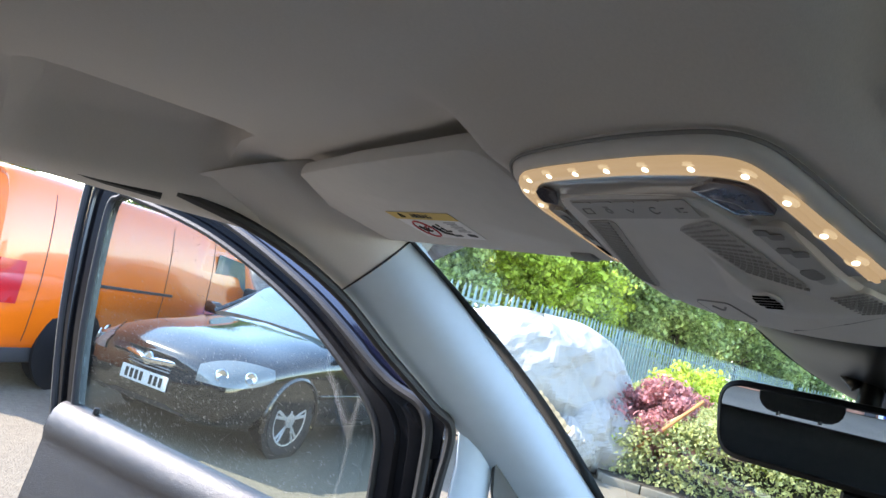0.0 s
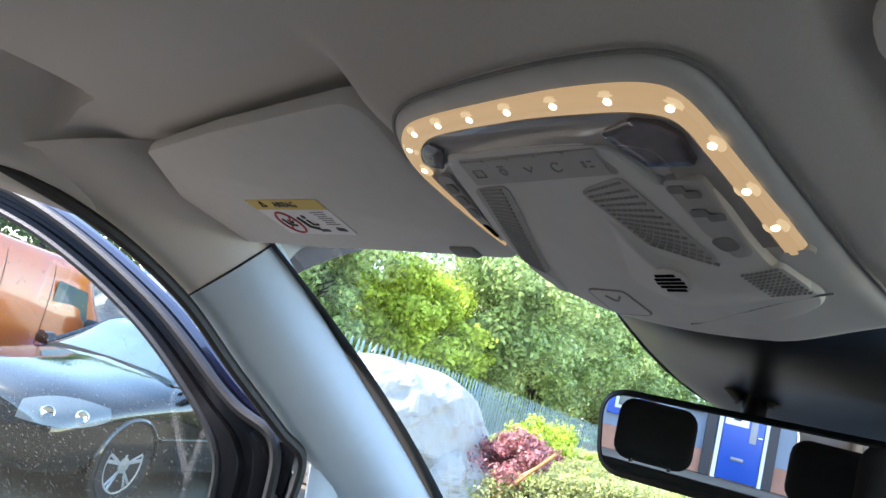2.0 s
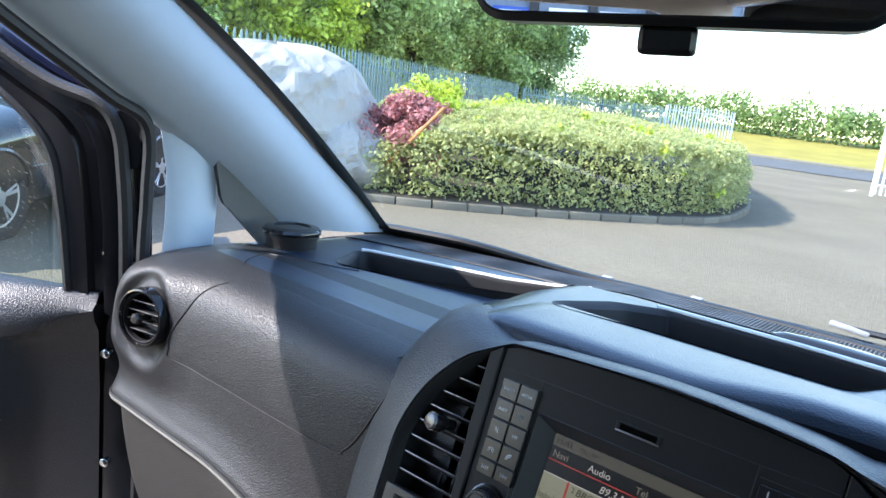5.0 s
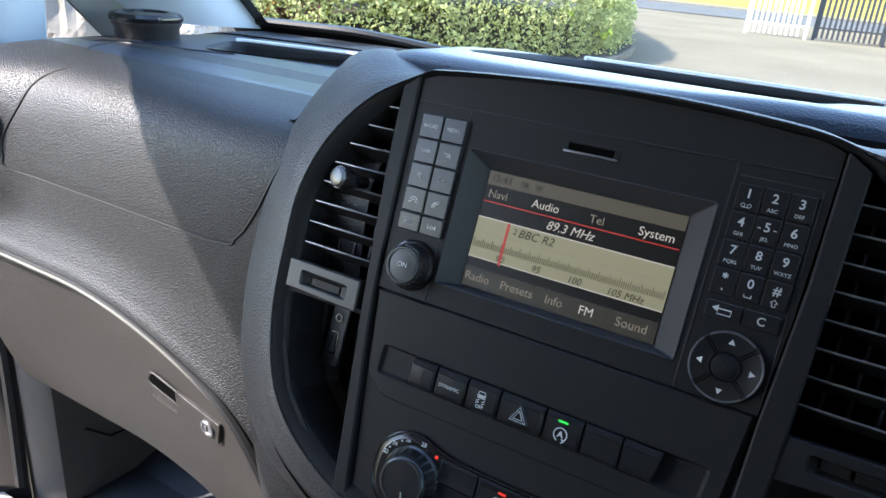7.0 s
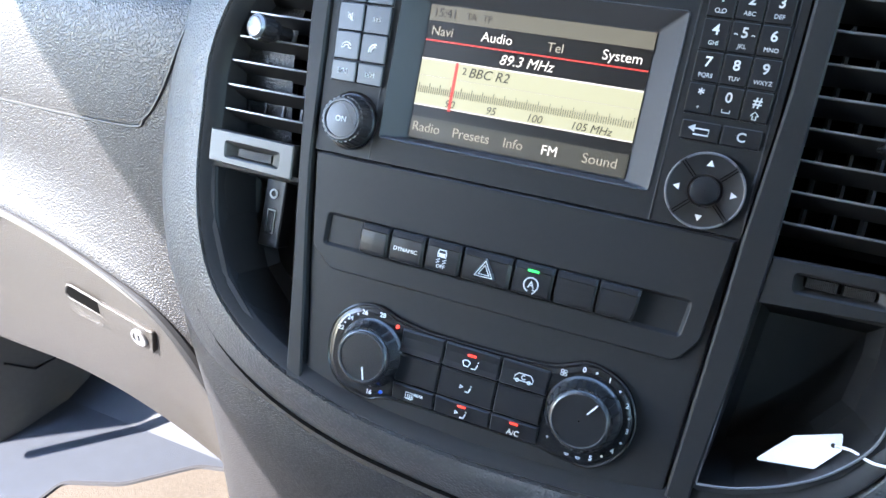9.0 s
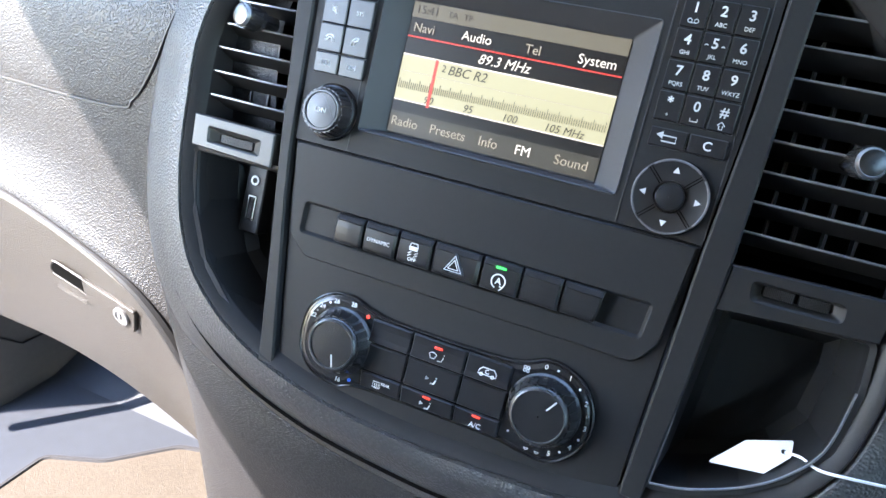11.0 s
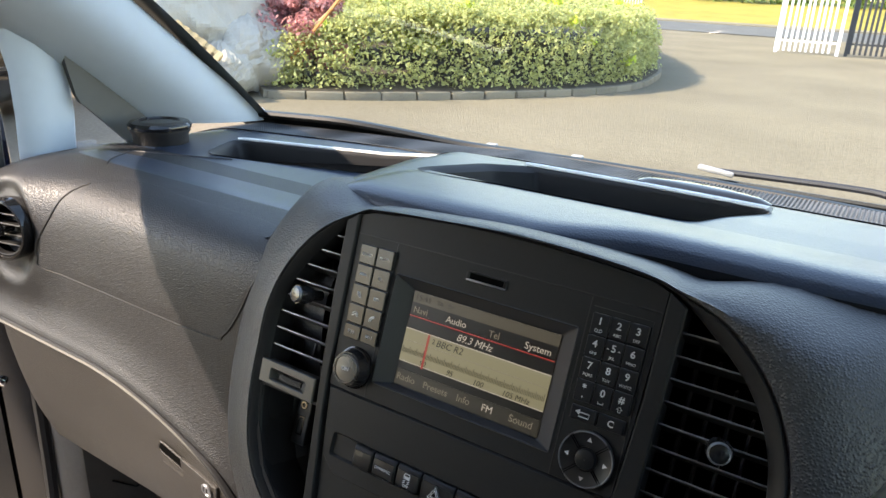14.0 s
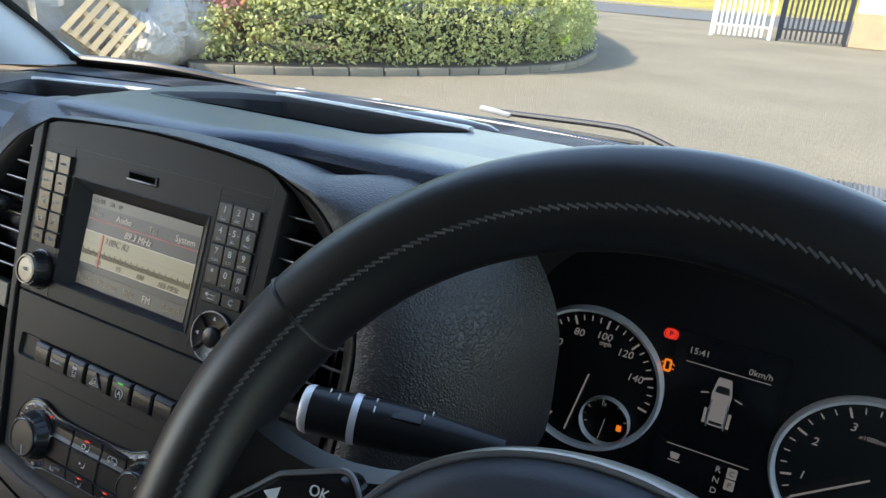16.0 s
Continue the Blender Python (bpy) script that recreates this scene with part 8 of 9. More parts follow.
# wiper on the windscreen
wiper = tagged(empty("windscreen_wiper", Matrix()), "black windscreen wiper with a silver joint", "wiper")
wp = [(0.03, 0.632, 1.170), (0.10, 0.634, 1.172), (0.20, 0.634, 1.175), (0.25, 0.63, 1.172), (0.33, 0.615, 1.152), (0.42, 0.60, 1.140), (0.60, 0.55, 1.130)]
part("arm", tube(spline(wp, 24), 0.0045, 8), BLACK_STEEL, wiper)
part("joint", rbox((0, 0, 0), (0.050, 0.011, 0.0075), 0.003, Matrix.Translation((0.032, 0.628, 1.171)) @ Matrix.Rotation(radians(3), 4, "Z") @ Matrix.Rotation(radians(6), 4, "Y")), ROOF_GREY, wiper, "pale worn joint")
part("blade", tube(spline([(-0.48, 0.575, 1.158), (-0.2, 0.615, 1.152), (0.0, 0.632, 1.156), (0.25, 0.640, 1.156)], 20), 0.004, 6), RUBBER, wiper)
for x in (-0.47, -0.31, -0.17):
    part("clip", rbox((x, screen_base(x) + 0.026, 1.160), (0.018, 0.010, 0.005), 0.002), ROOF_GREY, wiper)

# low gloss dome on the dash
oval = lathe([(0.05, -0.004), (0.05, 0.002), (0.042, 0.006), (0.02, 0.008), (0.0005, 0.0085)], 40)
bmesh.ops.transform(oval, matrix=Matrix.Diagonal((1.5, 0.42, 1, 1)), verts=oval.verts)
light_sensor = tagged(part("dash_sensor", oval, GLOSS), "low oval gloss black sensor dome on the dash", "sensor")
light_sensor.matrix_world = Matrix.Translation((0.062, 0.413, top_height(0.062, 0.413) + 0.002)) @ Matrix.Rotation(radians(-4), 4, "Z")
# ======== outside ========
def leaf_mesh(name, clumps, n, size, mat, seed, flat=0.0):
    """Many small leaves in clumps: rows of (x, y, z, rx, ry, rz)."""
    rng = np.random.default_rng(seed)
    cl = np.array(clumps, float)
    vol = (cl[:, 3] * cl[:, 4] * cl[:, 5]) ** 0.67
    pick = rng.choice(len(cl), n, p=vol / vol.sum())
    d = rng.normal(size=(n, 3))
    d /= np.linalg.norm(d, axis=1)[:, None]
    rad = rng.uniform(0.2, 1.0, n) ** 0.5 * rng.uniform(0.6, 1.45, n)
    c = cl[pick, :3] + d * rad[:, None] * cl[pick, 3:6]
    nrm = d + rng.normal(size=(n, 3)) * 0.6
    nrm[:, 2] += flat
    nrm /= np.linalg.norm(nrm, axis=1)[:, None]
    a = np.cross(nrm, rng.normal(size=(n, 3)))
    a /= np.linalg.norm(a, axis=1)[:, None] + 1e-9
    b = np.cross(nrm, a)
    s = size * rng.uniform(0.6, 1.35, n)[:, None]
    v = np.stack([c - a * s, c + b * s * 0.55 + nrm * s * 0.12, c + a * s, c - b * s * 0.55 + nrm * s * 0.12], 1).reshape(-1, 3)
    mesh = bpy.data.meshes.new(name)
    mesh.vertices.add(4 * n)
    mesh.vertices.foreach_set("co", v.ravel())
    mesh.loops.add(4 * n)
    mesh.loops.foreach_set("vertex_index", np.arange(4 * n))
    mesh.polygons.add(n)
    mesh.polygons.foreach_set("loop_start", np.arange(0, 4 * n, 4))
    mesh.update(calc_edges=True)
    mesh.materials.append(mat)
    return mesh


def tree(name, at, height, crown, n, size, mat, label, seed, trunk=0.12, bare=0.25, droop=0.0):
    rng = random.Random(seed)
    t = tagged(empty(name, Matrix.Translation(at)), label, "tree" if height > 2.4 else "bush")
    bm = bmesh.new()
    lean = Vector((rng.uniform(-0.06, 0.06), rng.uniform(-0.06, 0.06), 1))
    pts = [lean * (height * 0.85 * k / 6) + Vector((rng.uniform(-1, 1), rng.uniform(-1, 1), 0)) * 0.03 * height * k / 6 for k in range(7)]
    tube(pts, trunk, 8, bm=bm, radii=[trunk * (1 - 0.85 * k / 6) for k in range(7)])
    clumps = []
    for k in range(46):
        f = rng.uniform(bare, 0.98)
        q = rng.uniform(0, 2 * math.pi)
        base = lean * height * f * 0.8
        spread = crown * (0.35 + 0.75 * math.sin(math.pi * min(max((f - bare) / (1.02 - bare), 0.05), 0.95))) * rng.uniform(0.5, 1.05)
        tip = Vector((spread * math.cos(q), spread * math.sin(q), height * f + 0.1 * height * rng.uniform(-0.3, 0.6) - droop * spread))
        mid = base.lerp(tip, 0.55) + Vector((0, 0, 0.05 * height))
        tube(spline([base, mid, tip], 6), 0.02, 5, bm=bm, radii=[trunk * 0.3 * (1 - 0.14 * j) for j in range(6)])
        r = crown * rng.uniform(0.12, 0.32)
        clumps.append((tip.x, tip.y, tip.z, r, r, r * (0.75 + droop)))
        for g in (0.45, 0.75):
            twig = base.lerp(tip, g) + Vector((rng.uniform(-1, 1), rng.uniform(-1, 1), rng.uniform(-0.4, 1))) * 0.18 * crown
            clumps.append((twig.x, twig.y, twig.z, r * 0.8, r * 0.8, r * 0.65))
    part("trunk", bm, BARK, t)
    crown_ob = new("crown", leaf_mesh("crown", clumps, n, size, mat, seed))
    crown_ob.parent = t
    return t


# ground, one sheet to the horizon, rising a little far ahead
rows = []
GX = [-400, -150, -60, -40, -30] + [-25 + 1.0 * i for i in range(51)] + [30, 40, 60, 150, 400]
GY = [-400, -150, -60, -30] + [-20 + 2.0 * i for i in range(46)] + [80, 100, 150, 400]
tagged(part("ground", grid([[Vector((x, y, 0.012 * math.sin(x * 0.7) * math.sin(y * 0.5) * (1 if abs(x) < 26 and -21 < y < 71 else 0) - 0.012)) for x in GX] for y in GY]), ASPHALT), "sunlit worn grey asphalt yard", "ground", kind="structure")

# planted island with kerb stones
ISLAND = [(-7.9, 8.2), (-7.1, 6.7), (-6.52, 6.05), (-5.95, 6.45), (-5.27, 7.18), (-4.33, 8.52), (-3.66, 9.85), (-3.42, 10.9), (-3.48, 11.9), (-3.85, 13.7), (-4.8, 16.0), (-6.5, 19.5), (-9.0, 24.0), (-13.0, 26.0), (-14.5, 20.0), (-12.5, 12.5), (-10.5, 9.5)]
ISL = [Vector(p[:2]) for p in spline([(x, y, 0) for x, y in ISLAND], 150, closed=True)]
bm = bmesh.new()
vs = [bm.verts.new((p.x, p.y, 0.10)) for p in ISL]
bm.faces.new(vs)
tagged(part("planting_bed", bm, SOIL, smooth=False), "dark soil of the planted island", "soil", kind="structure")
kerb = tagged(empty("kerb", Matrix()), "row of weathered concrete kerb stones round the island", "kerb", kind="structure")
stone = None
run = spline([(x, y, 0) for x, y in ISLAND[1:12]], 400)
dist, last = 0.0, 0
for i in range(1, 400):
    if (run[i] - run[last]).length >= 0.46:
        a, b = run[last], run[i]
        ang = math.atan2(b.y - a.y, b.x - a.x)
        m = Matrix.Translation(((a.x + b.x) / 2, (a.y + b.y) / 2, 0.016)) @ Matrix.Rotation(ang, 4, "Z")
        if stone is None:
            stone = part("kerb_stone", rbox((0, 0, 0), (0.458, 0.13, 0.15), 0.014), KERB, kerb)
            stone.matrix_basis = m
        else:
            o = new("kerb_stone", stone.data)
            o.parent = kerb
            o.matrix_basis = m
        last = i

# low hedge that covers the island
ISL_IN = [tuple(p) for p in ISL[::3]]


def hedge_top(x, y, d):
    low = smooth01(-5.2, -7.0, x) * smooth01(9.5, 7.4, y)
    full = (0.98 - 0.42 * low) + 0.25 * smooth01(0.8, 3.0, -d) * (1 - low)
    bumps = 0.10 * noise.noise(Vector((1.4 * x, 1.4 * y, 0))) + 0.07 * noise.noise(Vector((4 * x, 4 * y, 2)))
    return 0.10 + (full + bumps) * smooth01(-0.12, 0.42, -d) ** 0.6


def in_hedge(x, y):
    return not (x < -6.9 and y < 8.6) and x > -9.8 - 0.15 * (y - 8) and y < 23


rng = random.Random(5)
leaf_at, core = [], []
HX = [-12.5 + 0.16 * i for i in range(60)]
HY = [5.8 + 0.16 * j for j in range(108)]
heights = {}
for i, x in enumerate(HX):
    for j, y in enumerate(HY):
        d = nearest(ISL_IN, x, y)[0]
        if d < -0.10 and in_hedge(x, y):
            heights[i, j] = (d, hedge_top(x, y, d))
# sheet under the leaves, closing gaps with a painted inner shade
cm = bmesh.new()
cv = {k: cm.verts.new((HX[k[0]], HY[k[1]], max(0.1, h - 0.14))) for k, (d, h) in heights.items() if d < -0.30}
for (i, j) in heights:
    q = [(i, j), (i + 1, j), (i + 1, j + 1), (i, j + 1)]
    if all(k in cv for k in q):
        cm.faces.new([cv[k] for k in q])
tagged(part("hedge_core", cm, HEDGE_SHADE), "closed sheet inside the hedge, coloured as its inner shade", "hedge", kind="stuff")
for (i, j), (d, h) in heights.items():
    x, y = HX[i], HY[j]
    near = math.hypot(x, y)
    n = int(120 * min(1.0, (12 / near) ** 1.2)) + 10
    for k in range(n):
        px, py = x + rng.uniform(-0.13, 0.13), y + rng.uniform(-0.13, 0.13)
        z = h + rng.gauss(-0.01, 0.045)
        if (d > -0.45 and k % 2) or (d > -0.28 and k % 4):
            z = rng.uniform(0.12, h)
        leaf_at.append((px, py, z, 0.035, 0.035, 0.035))
hedge = tagged(new("hedge", leaf_mesh("hedge", leaf_at, int(len(leaf_at) * 1.0), 0.031, LEAF_HEDGE, 7, 0.5)), "low clipped olive-green hedge of small leaves", "hedge", kind="stuff")
sprig = [(x, y, z + 0.06, 0.10, 0.10, 0.07) for x, y, z, *_ in rng.sample(leaf_at, 90)]
tagged(new("hedge_sprig", leaf_mesh("hedge_sprig", sprig, 3000, 0.045, LEAF_YELLOW, 17, 0.5)), "bright yellow-green shoots growing through the hedge", "weeds", kind="stuff")

tree("red_bush", (-6.75, 7.2, 0.1), 1.22, 0.70, 15000, 0.034, LEAF_RED, "purple-red leaved bush beside the hedge", 11, 0.03, 0.15)
tree("yellow_bush", (-8.3, 9.4, 0.1), 1.6, 0.8, 6000, 0.05, LEAF_YELLOW, "bright yellow-green bush behind the heap", 12, 0.03, 0.1)
tree("yellow_bush", (-7.9, 11.5, 0.1), 1.3, 0.9, 6000, 0.05, LEAF_YELLOW, "bright yellow-green bush in the planted island", 13, 0.03, 0.1)
tagged(part("broken_stake", tube([(-6.35, 6.6, 0.75), (-6.05, 7.0, 1.2)], 0.012, 6), PALLET), "thin leaning wooden stake in the bush", "stake")

# trees behind the fence
tree("tree", (-17.2, 15.2, 0), 8.8, 3.0, 46000, 0.088, LEAF, "leafy green tree behind the fence", 21)
tree("tree", (-19.0, 20.5, 0), 10.2, 3.5, 44000, 0.094, LEAF, "leafy green tree behind the fence", 22)
tree("tree", (-16.6, 12.2, 0), 4.9, 2.2, 38000, 0.084, LEAF_YELLOW, "yellow-green tree behind the fence", 23)
tree("tree", (-20.6, 26.0, 0), 8.4, 3.2, 34000, 0.10, LEAF, "leafy green tree behind the fence", 24)
tree("tree", (-17.2, 8.6, 0), 6.9, 2.6, 36000, 0.086, LEAF, "leafy green tree behind the heap", 25)
tree("tree", (-18.0, 6.5, 0), 6.5, 2.6, 33000, 0.072, LEAF_DARK, "dark leafy tree behind the parked van", 26)
tree("tree", (-18.5, 2.5, 0), 5.6, 2.6, 30000, 0.072, LEAF_DARK, "dark leafy tree behind the parked van", 27)
tree("tree", (-17.0, -2.5, 0), 5.4, 2.6, 30000, 0.072, LEAF_DARK, "dark leafy tree behind the parked van", 28)
tree("birch_tree", (-24.5, 16.2, 0), 11.5, 2.8, 20000, 0.07, LEAF_BIRCH, "tall pale birch with hanging branches", 29, 0.16, 0.35, 0.9)
tree("birch_tree", (-22.0, 31.5, 0), 9.5, 3.0, 16000, 0.10, LEAF_BIRCH, "tall pale birch with hanging branches", 30, 0.16, 0.3, 0.8)
tree("tree", (-21.0, 30.5, 0), 7.0, 2.8, 24000, 0.088, LEAF_DARK, "dark leafy tree behind the fence", 31)


def palisade(name, a, b, height, mat, label, group="", gap=0.155, rails=True, closed=False):
    """A palisade fence: posts, two rails and pointed pales, each a part."""
    a, b = Vector(a), Vector(b)
    length = (b - a).length
    ang = math.atan2(b.y - a.y, b.x - a.x)
    f = tagged(empty(name, Matrix.Translation((a.x, a.y, 0)) @ Matrix.Rotation(ang, 4, "Z")), label, "gate" if "gate" in name else "fence")
    bm = bmesh.new()
    o = [(-0.033, 0.06), (0.033, 0.06), (0.033, height - 0.10), (0.0, height), (-0.033, height - 0.10)]
    v0 = [bm.verts.new((x, 0.0, z)) for x, z in o]
    v1 = [bm.verts.new((x * 0.8, 0.014, z)) for x, z in o]
    bm.faces.new(v0)
    bm.faces.new(v1[::-1])
    for i in range(5):
        bm.faces.new((v0[i], v1[i], v1[(i + 1) % 5], v0[(i + 1) % 5]))
    bmesh.ops.recalc_face_normals(bm, faces=bm.faces)
    first = part("pale", bm, mat, f, smooth=False)
    n = int(length / gap)
    first.matrix_basis = Matrix.Translation((gap / 2, 0, 0))
    for i in range(1, n):
        p = new("pale", first.data)
        p.parent = f
        p.matrix_basis = Matrix.Translation((gap / 2 + gap * i, 0, 0)) @ Matrix.Rotation(radians(random.uniform(-0.6, 0.6)), 4, "Y")
    for z in (0.35, height - 0.35):
        part("rail", rbox((length / 2, 0.04, z), (length, 0.04, 0.05)), mat, f, smooth=False)
    m = max(int(length / 2.75), 1)
    for i in range(m + 1):
        part("post", rbox((length * i / m, 0.06, height * 0.48), (0.09, 0.09, height * 0.96)), mat, f, smooth=False)
    return f


palisade("palisade_fence", (-12.9, 9.6, 0), (-17.3, 25.4, 0), 2.35, FENCE_STEEL, "pale green-grey steel palisade fence")
palisade("palisade_fence", (-12.9, 9.6, 0), (-13.6, 3.5, 0), 2.35, FENCE_STEEL, "pale green-grey steel palisade fence under trees")
palisade("palisade_gate", (-16.6, 39.5, 0), (-13.4, 41.5, 0), 2.5, GATE_STEEL, "open pale blue steel palisade gate leaf", gap=0.16)
palisade("palisade_fence", (-17.4, 26.0, 0), (-16.7, 39.4, 0), 2.3, FENCE_STEEL, "pale green-grey steel palisade fence before a wall", gap=0.2)
palisade("palisade_gate", (-3.30, 23.5, 0), (-1.66, 23.6, 0), 2.5, GATE_STEEL, "white-blue steel palisade gate leaf in the sun", gap=0.15)
palisade("railing", (-1.45, 23.9, 0), (0.35, 24.2, 0), 2.4, BLACK_STEEL, "black steel railing beside the gate", gap=0.14)

# far road, verge and hedge
tagged(part("road", grid([[Vector((x, y, z)) for x in (-70, -20, -6, 10, 60)] for y, z in ((33.5, 0.008), (45.5, 0.008))]), ROAD_DARK), "grey public road beyond the gate", "road", kind="structure")
tagged(part("pavement", rbox((0, 47.0, 0.03), (160, 2.6, 0.12), 0.02), KERB), "pale pavement beyond the road", "pavement", kind="structure")
tagged(part("verge", grid([[Vector((x, y, z + 0.1 * math.sin(x * 0.2))) for x in [-80 + 4 * i for i in range(41)]] for y, z in ((48.2, 0.1), (52, 0.5), (58, 1.2), (66, 1.8))]), GRASS), "sunlit yellow-green grass verge", "grass", kind="structure")
rng = random.Random(9)
far = []
for i in range(160):
    x = -55 + 0.55 * i + rng.uniform(-0.4, 0.4)
    r = rng.uniform(1.0, 1.9)
    far.append((x, 60 + rng.uniform(-1, 1), 1.5 + rng.uniform(0.2, 2.2), r, r, r * 0.9))
tagged(new("far_hedge", leaf_mesh("far_hedge", far, 45000, 0.16, LEAF_DARK, 41)), "dark hedge and bushes beyond the verge", "hedge", kind="stuff")
tagged(part("brick_wall", rbox((-21.5, 33.0, 0.85), (0.25, 13.0, 1.7), 0.01), RED_BRICK), "low brown brick wall behind the fence", "wall")


def block(name, x0, x1, y0, y1, base, top, wall, upper, label):
    h = tagged(empty(name, Matrix.Translation(((x0 + x1) / 2, (y0 + y1) / 2, 0))), label, "building")
    sx, sy = x1 - x0, y1 - y0
    part("base_wall", rbox((0, 0, base / 2), (sx, sy, base)), wall, h, smooth=False)
    part("upper_wall", rbox((0, 0, (base + top) / 2), (sx - 0.06, sy - 0.06, top - base)), upper, h, smooth=False)
    part("roof", rbox((0, 0, top + 0.10), (sx + 0.3, sy + 0.3, 0.2), 0.03), ROOF_GREY, h, smooth=False)
    return h


block("unit_building", 0.45, 16.0, 24.2, 36.0, 0.95, 4.2, BRICK, WHITE_CLAD, "low building with a yellow brick base and pale cladding")
block("far_building", -34.0, -25.0, 18.0, 27.0, 2.0, 5.6, WHITE_CLAD, WHITE_CLAD, "pale building half hidden by trees")
# heap under plastic sheeting
def ridge(p, k, stretch):
    """Taut creases of a draped sheet: narrow crests where flat patches meet."""
    w = Vector((p.x, p.y, p.z * stretch)) * k
    w += 0.35 * noise.noise_vector(w * 0.8)
    d = noise.voronoi(w)[0]
    return 1 - min((d[1] - d[0]) * 1.5, 1.0)


def heap():
    rows = []
    for j in range(70):
        f = j / 69
        row = []
        for i in range(170):
            q = 2 * math.pi * i / 170
            r = 1.46 * math.cos(f * math.pi / 2) ** 0.62
            c = Vector((math.cos(q), math.sin(q), 1.7 * f))
            lump = noise.noise(c * 1.3)
            slack = 1 - 0.25 * smooth01(0.25, 0.7, f)
            fold = slack * (0.13 * ridge(c, 1.2, 0.7) + 0.07 * ridge(c + Vector((5, 2, 1)), 2.6, 0.7)) + 0.040 * ridge(c + Vector((1, 7, 3)), 5.0, 0.8)
            rr = r * (0.97 + 0.13 * lump + fold)
            z = 1.86 * math.sin(f * math.pi / 2) ** 0.80 + 0.08 * lump * smooth01(0.05, 0.3, f) + 0.35 * (fold - 0.08) * smooth01(0.3, 0.8, f)
            if f < 0.25:
                rr *= 1 - 0.16 * (0.25 - f) / 0.25
            row.append(Vector((rr * c.x, 1.05 * rr * c.y, max(z, 0.02))))
        rows.append(row)
    return grid(rows, closed_u=True)


def loose_bag(k0, tall, wide, shift):
    rows = []
    for j in range(34):
        f = j / 33
        row = []
        for i in range(80):
            q = 2 * math.pi * i / 80
            c = Vector((math.cos(q), math.sin(q) + shift, 1.8 * f))
            fold = 0.8 * ridge(c, 1.3, 0.6) + 0.45 * ridge(c, 3.0, 0.6) + 0.18 * ridge(c, 7.0, 0.8)
            r = wide * math.sin(math.pi * (0.16 + 0.83 * f)) ** 0.55 * (0.80 + 0.24 * fold + 0.10 * noise.noise(c * k0))
            row.append(Vector((r * math.cos(q), r * math.sin(q), max(tall * f + 0.05 * (fold - 0.6), 0.01))))
        rows.append(row)
    return grid(rows, closed_u=True)


heap_ob = tagged(empty("covered_heap", Matrix.Translation((-8.42, 6.05, 0))), "heap wrapped in crumpled white plastic sheeting", "heap")
part("sheet", heap(), PLASTIC_SHEET, heap_ob, smooth=False)
for k0, tall, wide, shift, at in ((2.0, 1.02, 0.66, 9, (1.22, 0.30, 0.0)), (2.5, 0.62, 0.42, 4, (1.42, -0.28, 0.0))):
    b = part("loose_sheet", loose_bag(k0, tall, wide, shift), PLASTIC_SHEET, heap_ob, "loose bulge of plastic sheeting", smooth=False)
    b.matrix_basis = Matrix.Translation(at)


stake = tagged(part("wooden_stake", rbox((0, 0, 0.68), (0.035, 0.035, 1.36), 0.005, Matrix.Translation((-6.62, 6.55, 0.36)) @ Matrix.Rotation(radians(47), 4, "Y")), material("orange_brown_stake", (0.45, 0.20, 0.07), 0.8, vary=0.2)), "orange-brown wooden stake leaning in the red bush", "stake")


def pallet(m):
    p = tagged(empty("pallet", m), "pale wooden pallet at the foot of the heap", "pallet", group="pallets by the heap")
    for i in range(6):
        part("board", rbox((-0.5 + 0.2 * i, 0, 0.13), (0.12, 1.0, 0.022), 0.003), PALLET, p, smooth=False)
    for y in (-0.45, 0, 0.45):
        part("stringer", rbox((0, y, 0.105), (1.12, 0.10, 0.022), 0.003), PALLET, p, smooth=False)
        for x in (-0.5, 0, 0.5):
            part("block", rbox((x, y, 0.055), (0.14, 0.10, 0.075), 0.003), PALLET, p, smooth=False)
        part("skid", rbox((0, y, 0.01), (1.12, 0.10, 0.02), 0.003), PALLET, p, smooth=False)
    return p


pallet(Matrix.Translation((-6.85, 5.12, 0.47)) @ Matrix.Rotation(radians(-32), 4, "Z") @ Matrix.Rotation(radians(62), 4, "Y") @ Matrix.Rotation(radians(48), 4, "Z") @ Matrix.Diagonal((0.55, 0.62, 0.8, 1)))
pallet(Matrix.Translation((-9.6, 3.9, 0.0)))
pallet(Matrix.Translation((-9.6, 3.9, 0.15)) @ Matrix.Rotation(radians(3), 4, "Z"))
tb = bmesh.new()
rows = []
for j in range(16):
    f = j / 15
    rows.append([Vector(((0.75 * math.cos(f * 1.5) ** 0.5 if f < 1 else 0) * math.cos(q) * (1 - 0.12 * abs(noise.noise(Vector((3 * math.cos(q), 3 * math.sin(q), 5 * f))))), 0.9 * math.cos(f * 1.5) ** 0.5 * math.sin(q), 0.75 * math.sin(f * 1.5))) for q in (2 * math.pi * i / 40 for i in range(40))])
grid(rows, closed_u=True, bm=tb)
tarp = tagged(part("blue_tarp", tb, BLUE_SHEET), "blue tarpaulin over a low pile", "tarpaulin")
tarp.matrix_world = Matrix.Translation((-9.6, 5.2, 0.0))


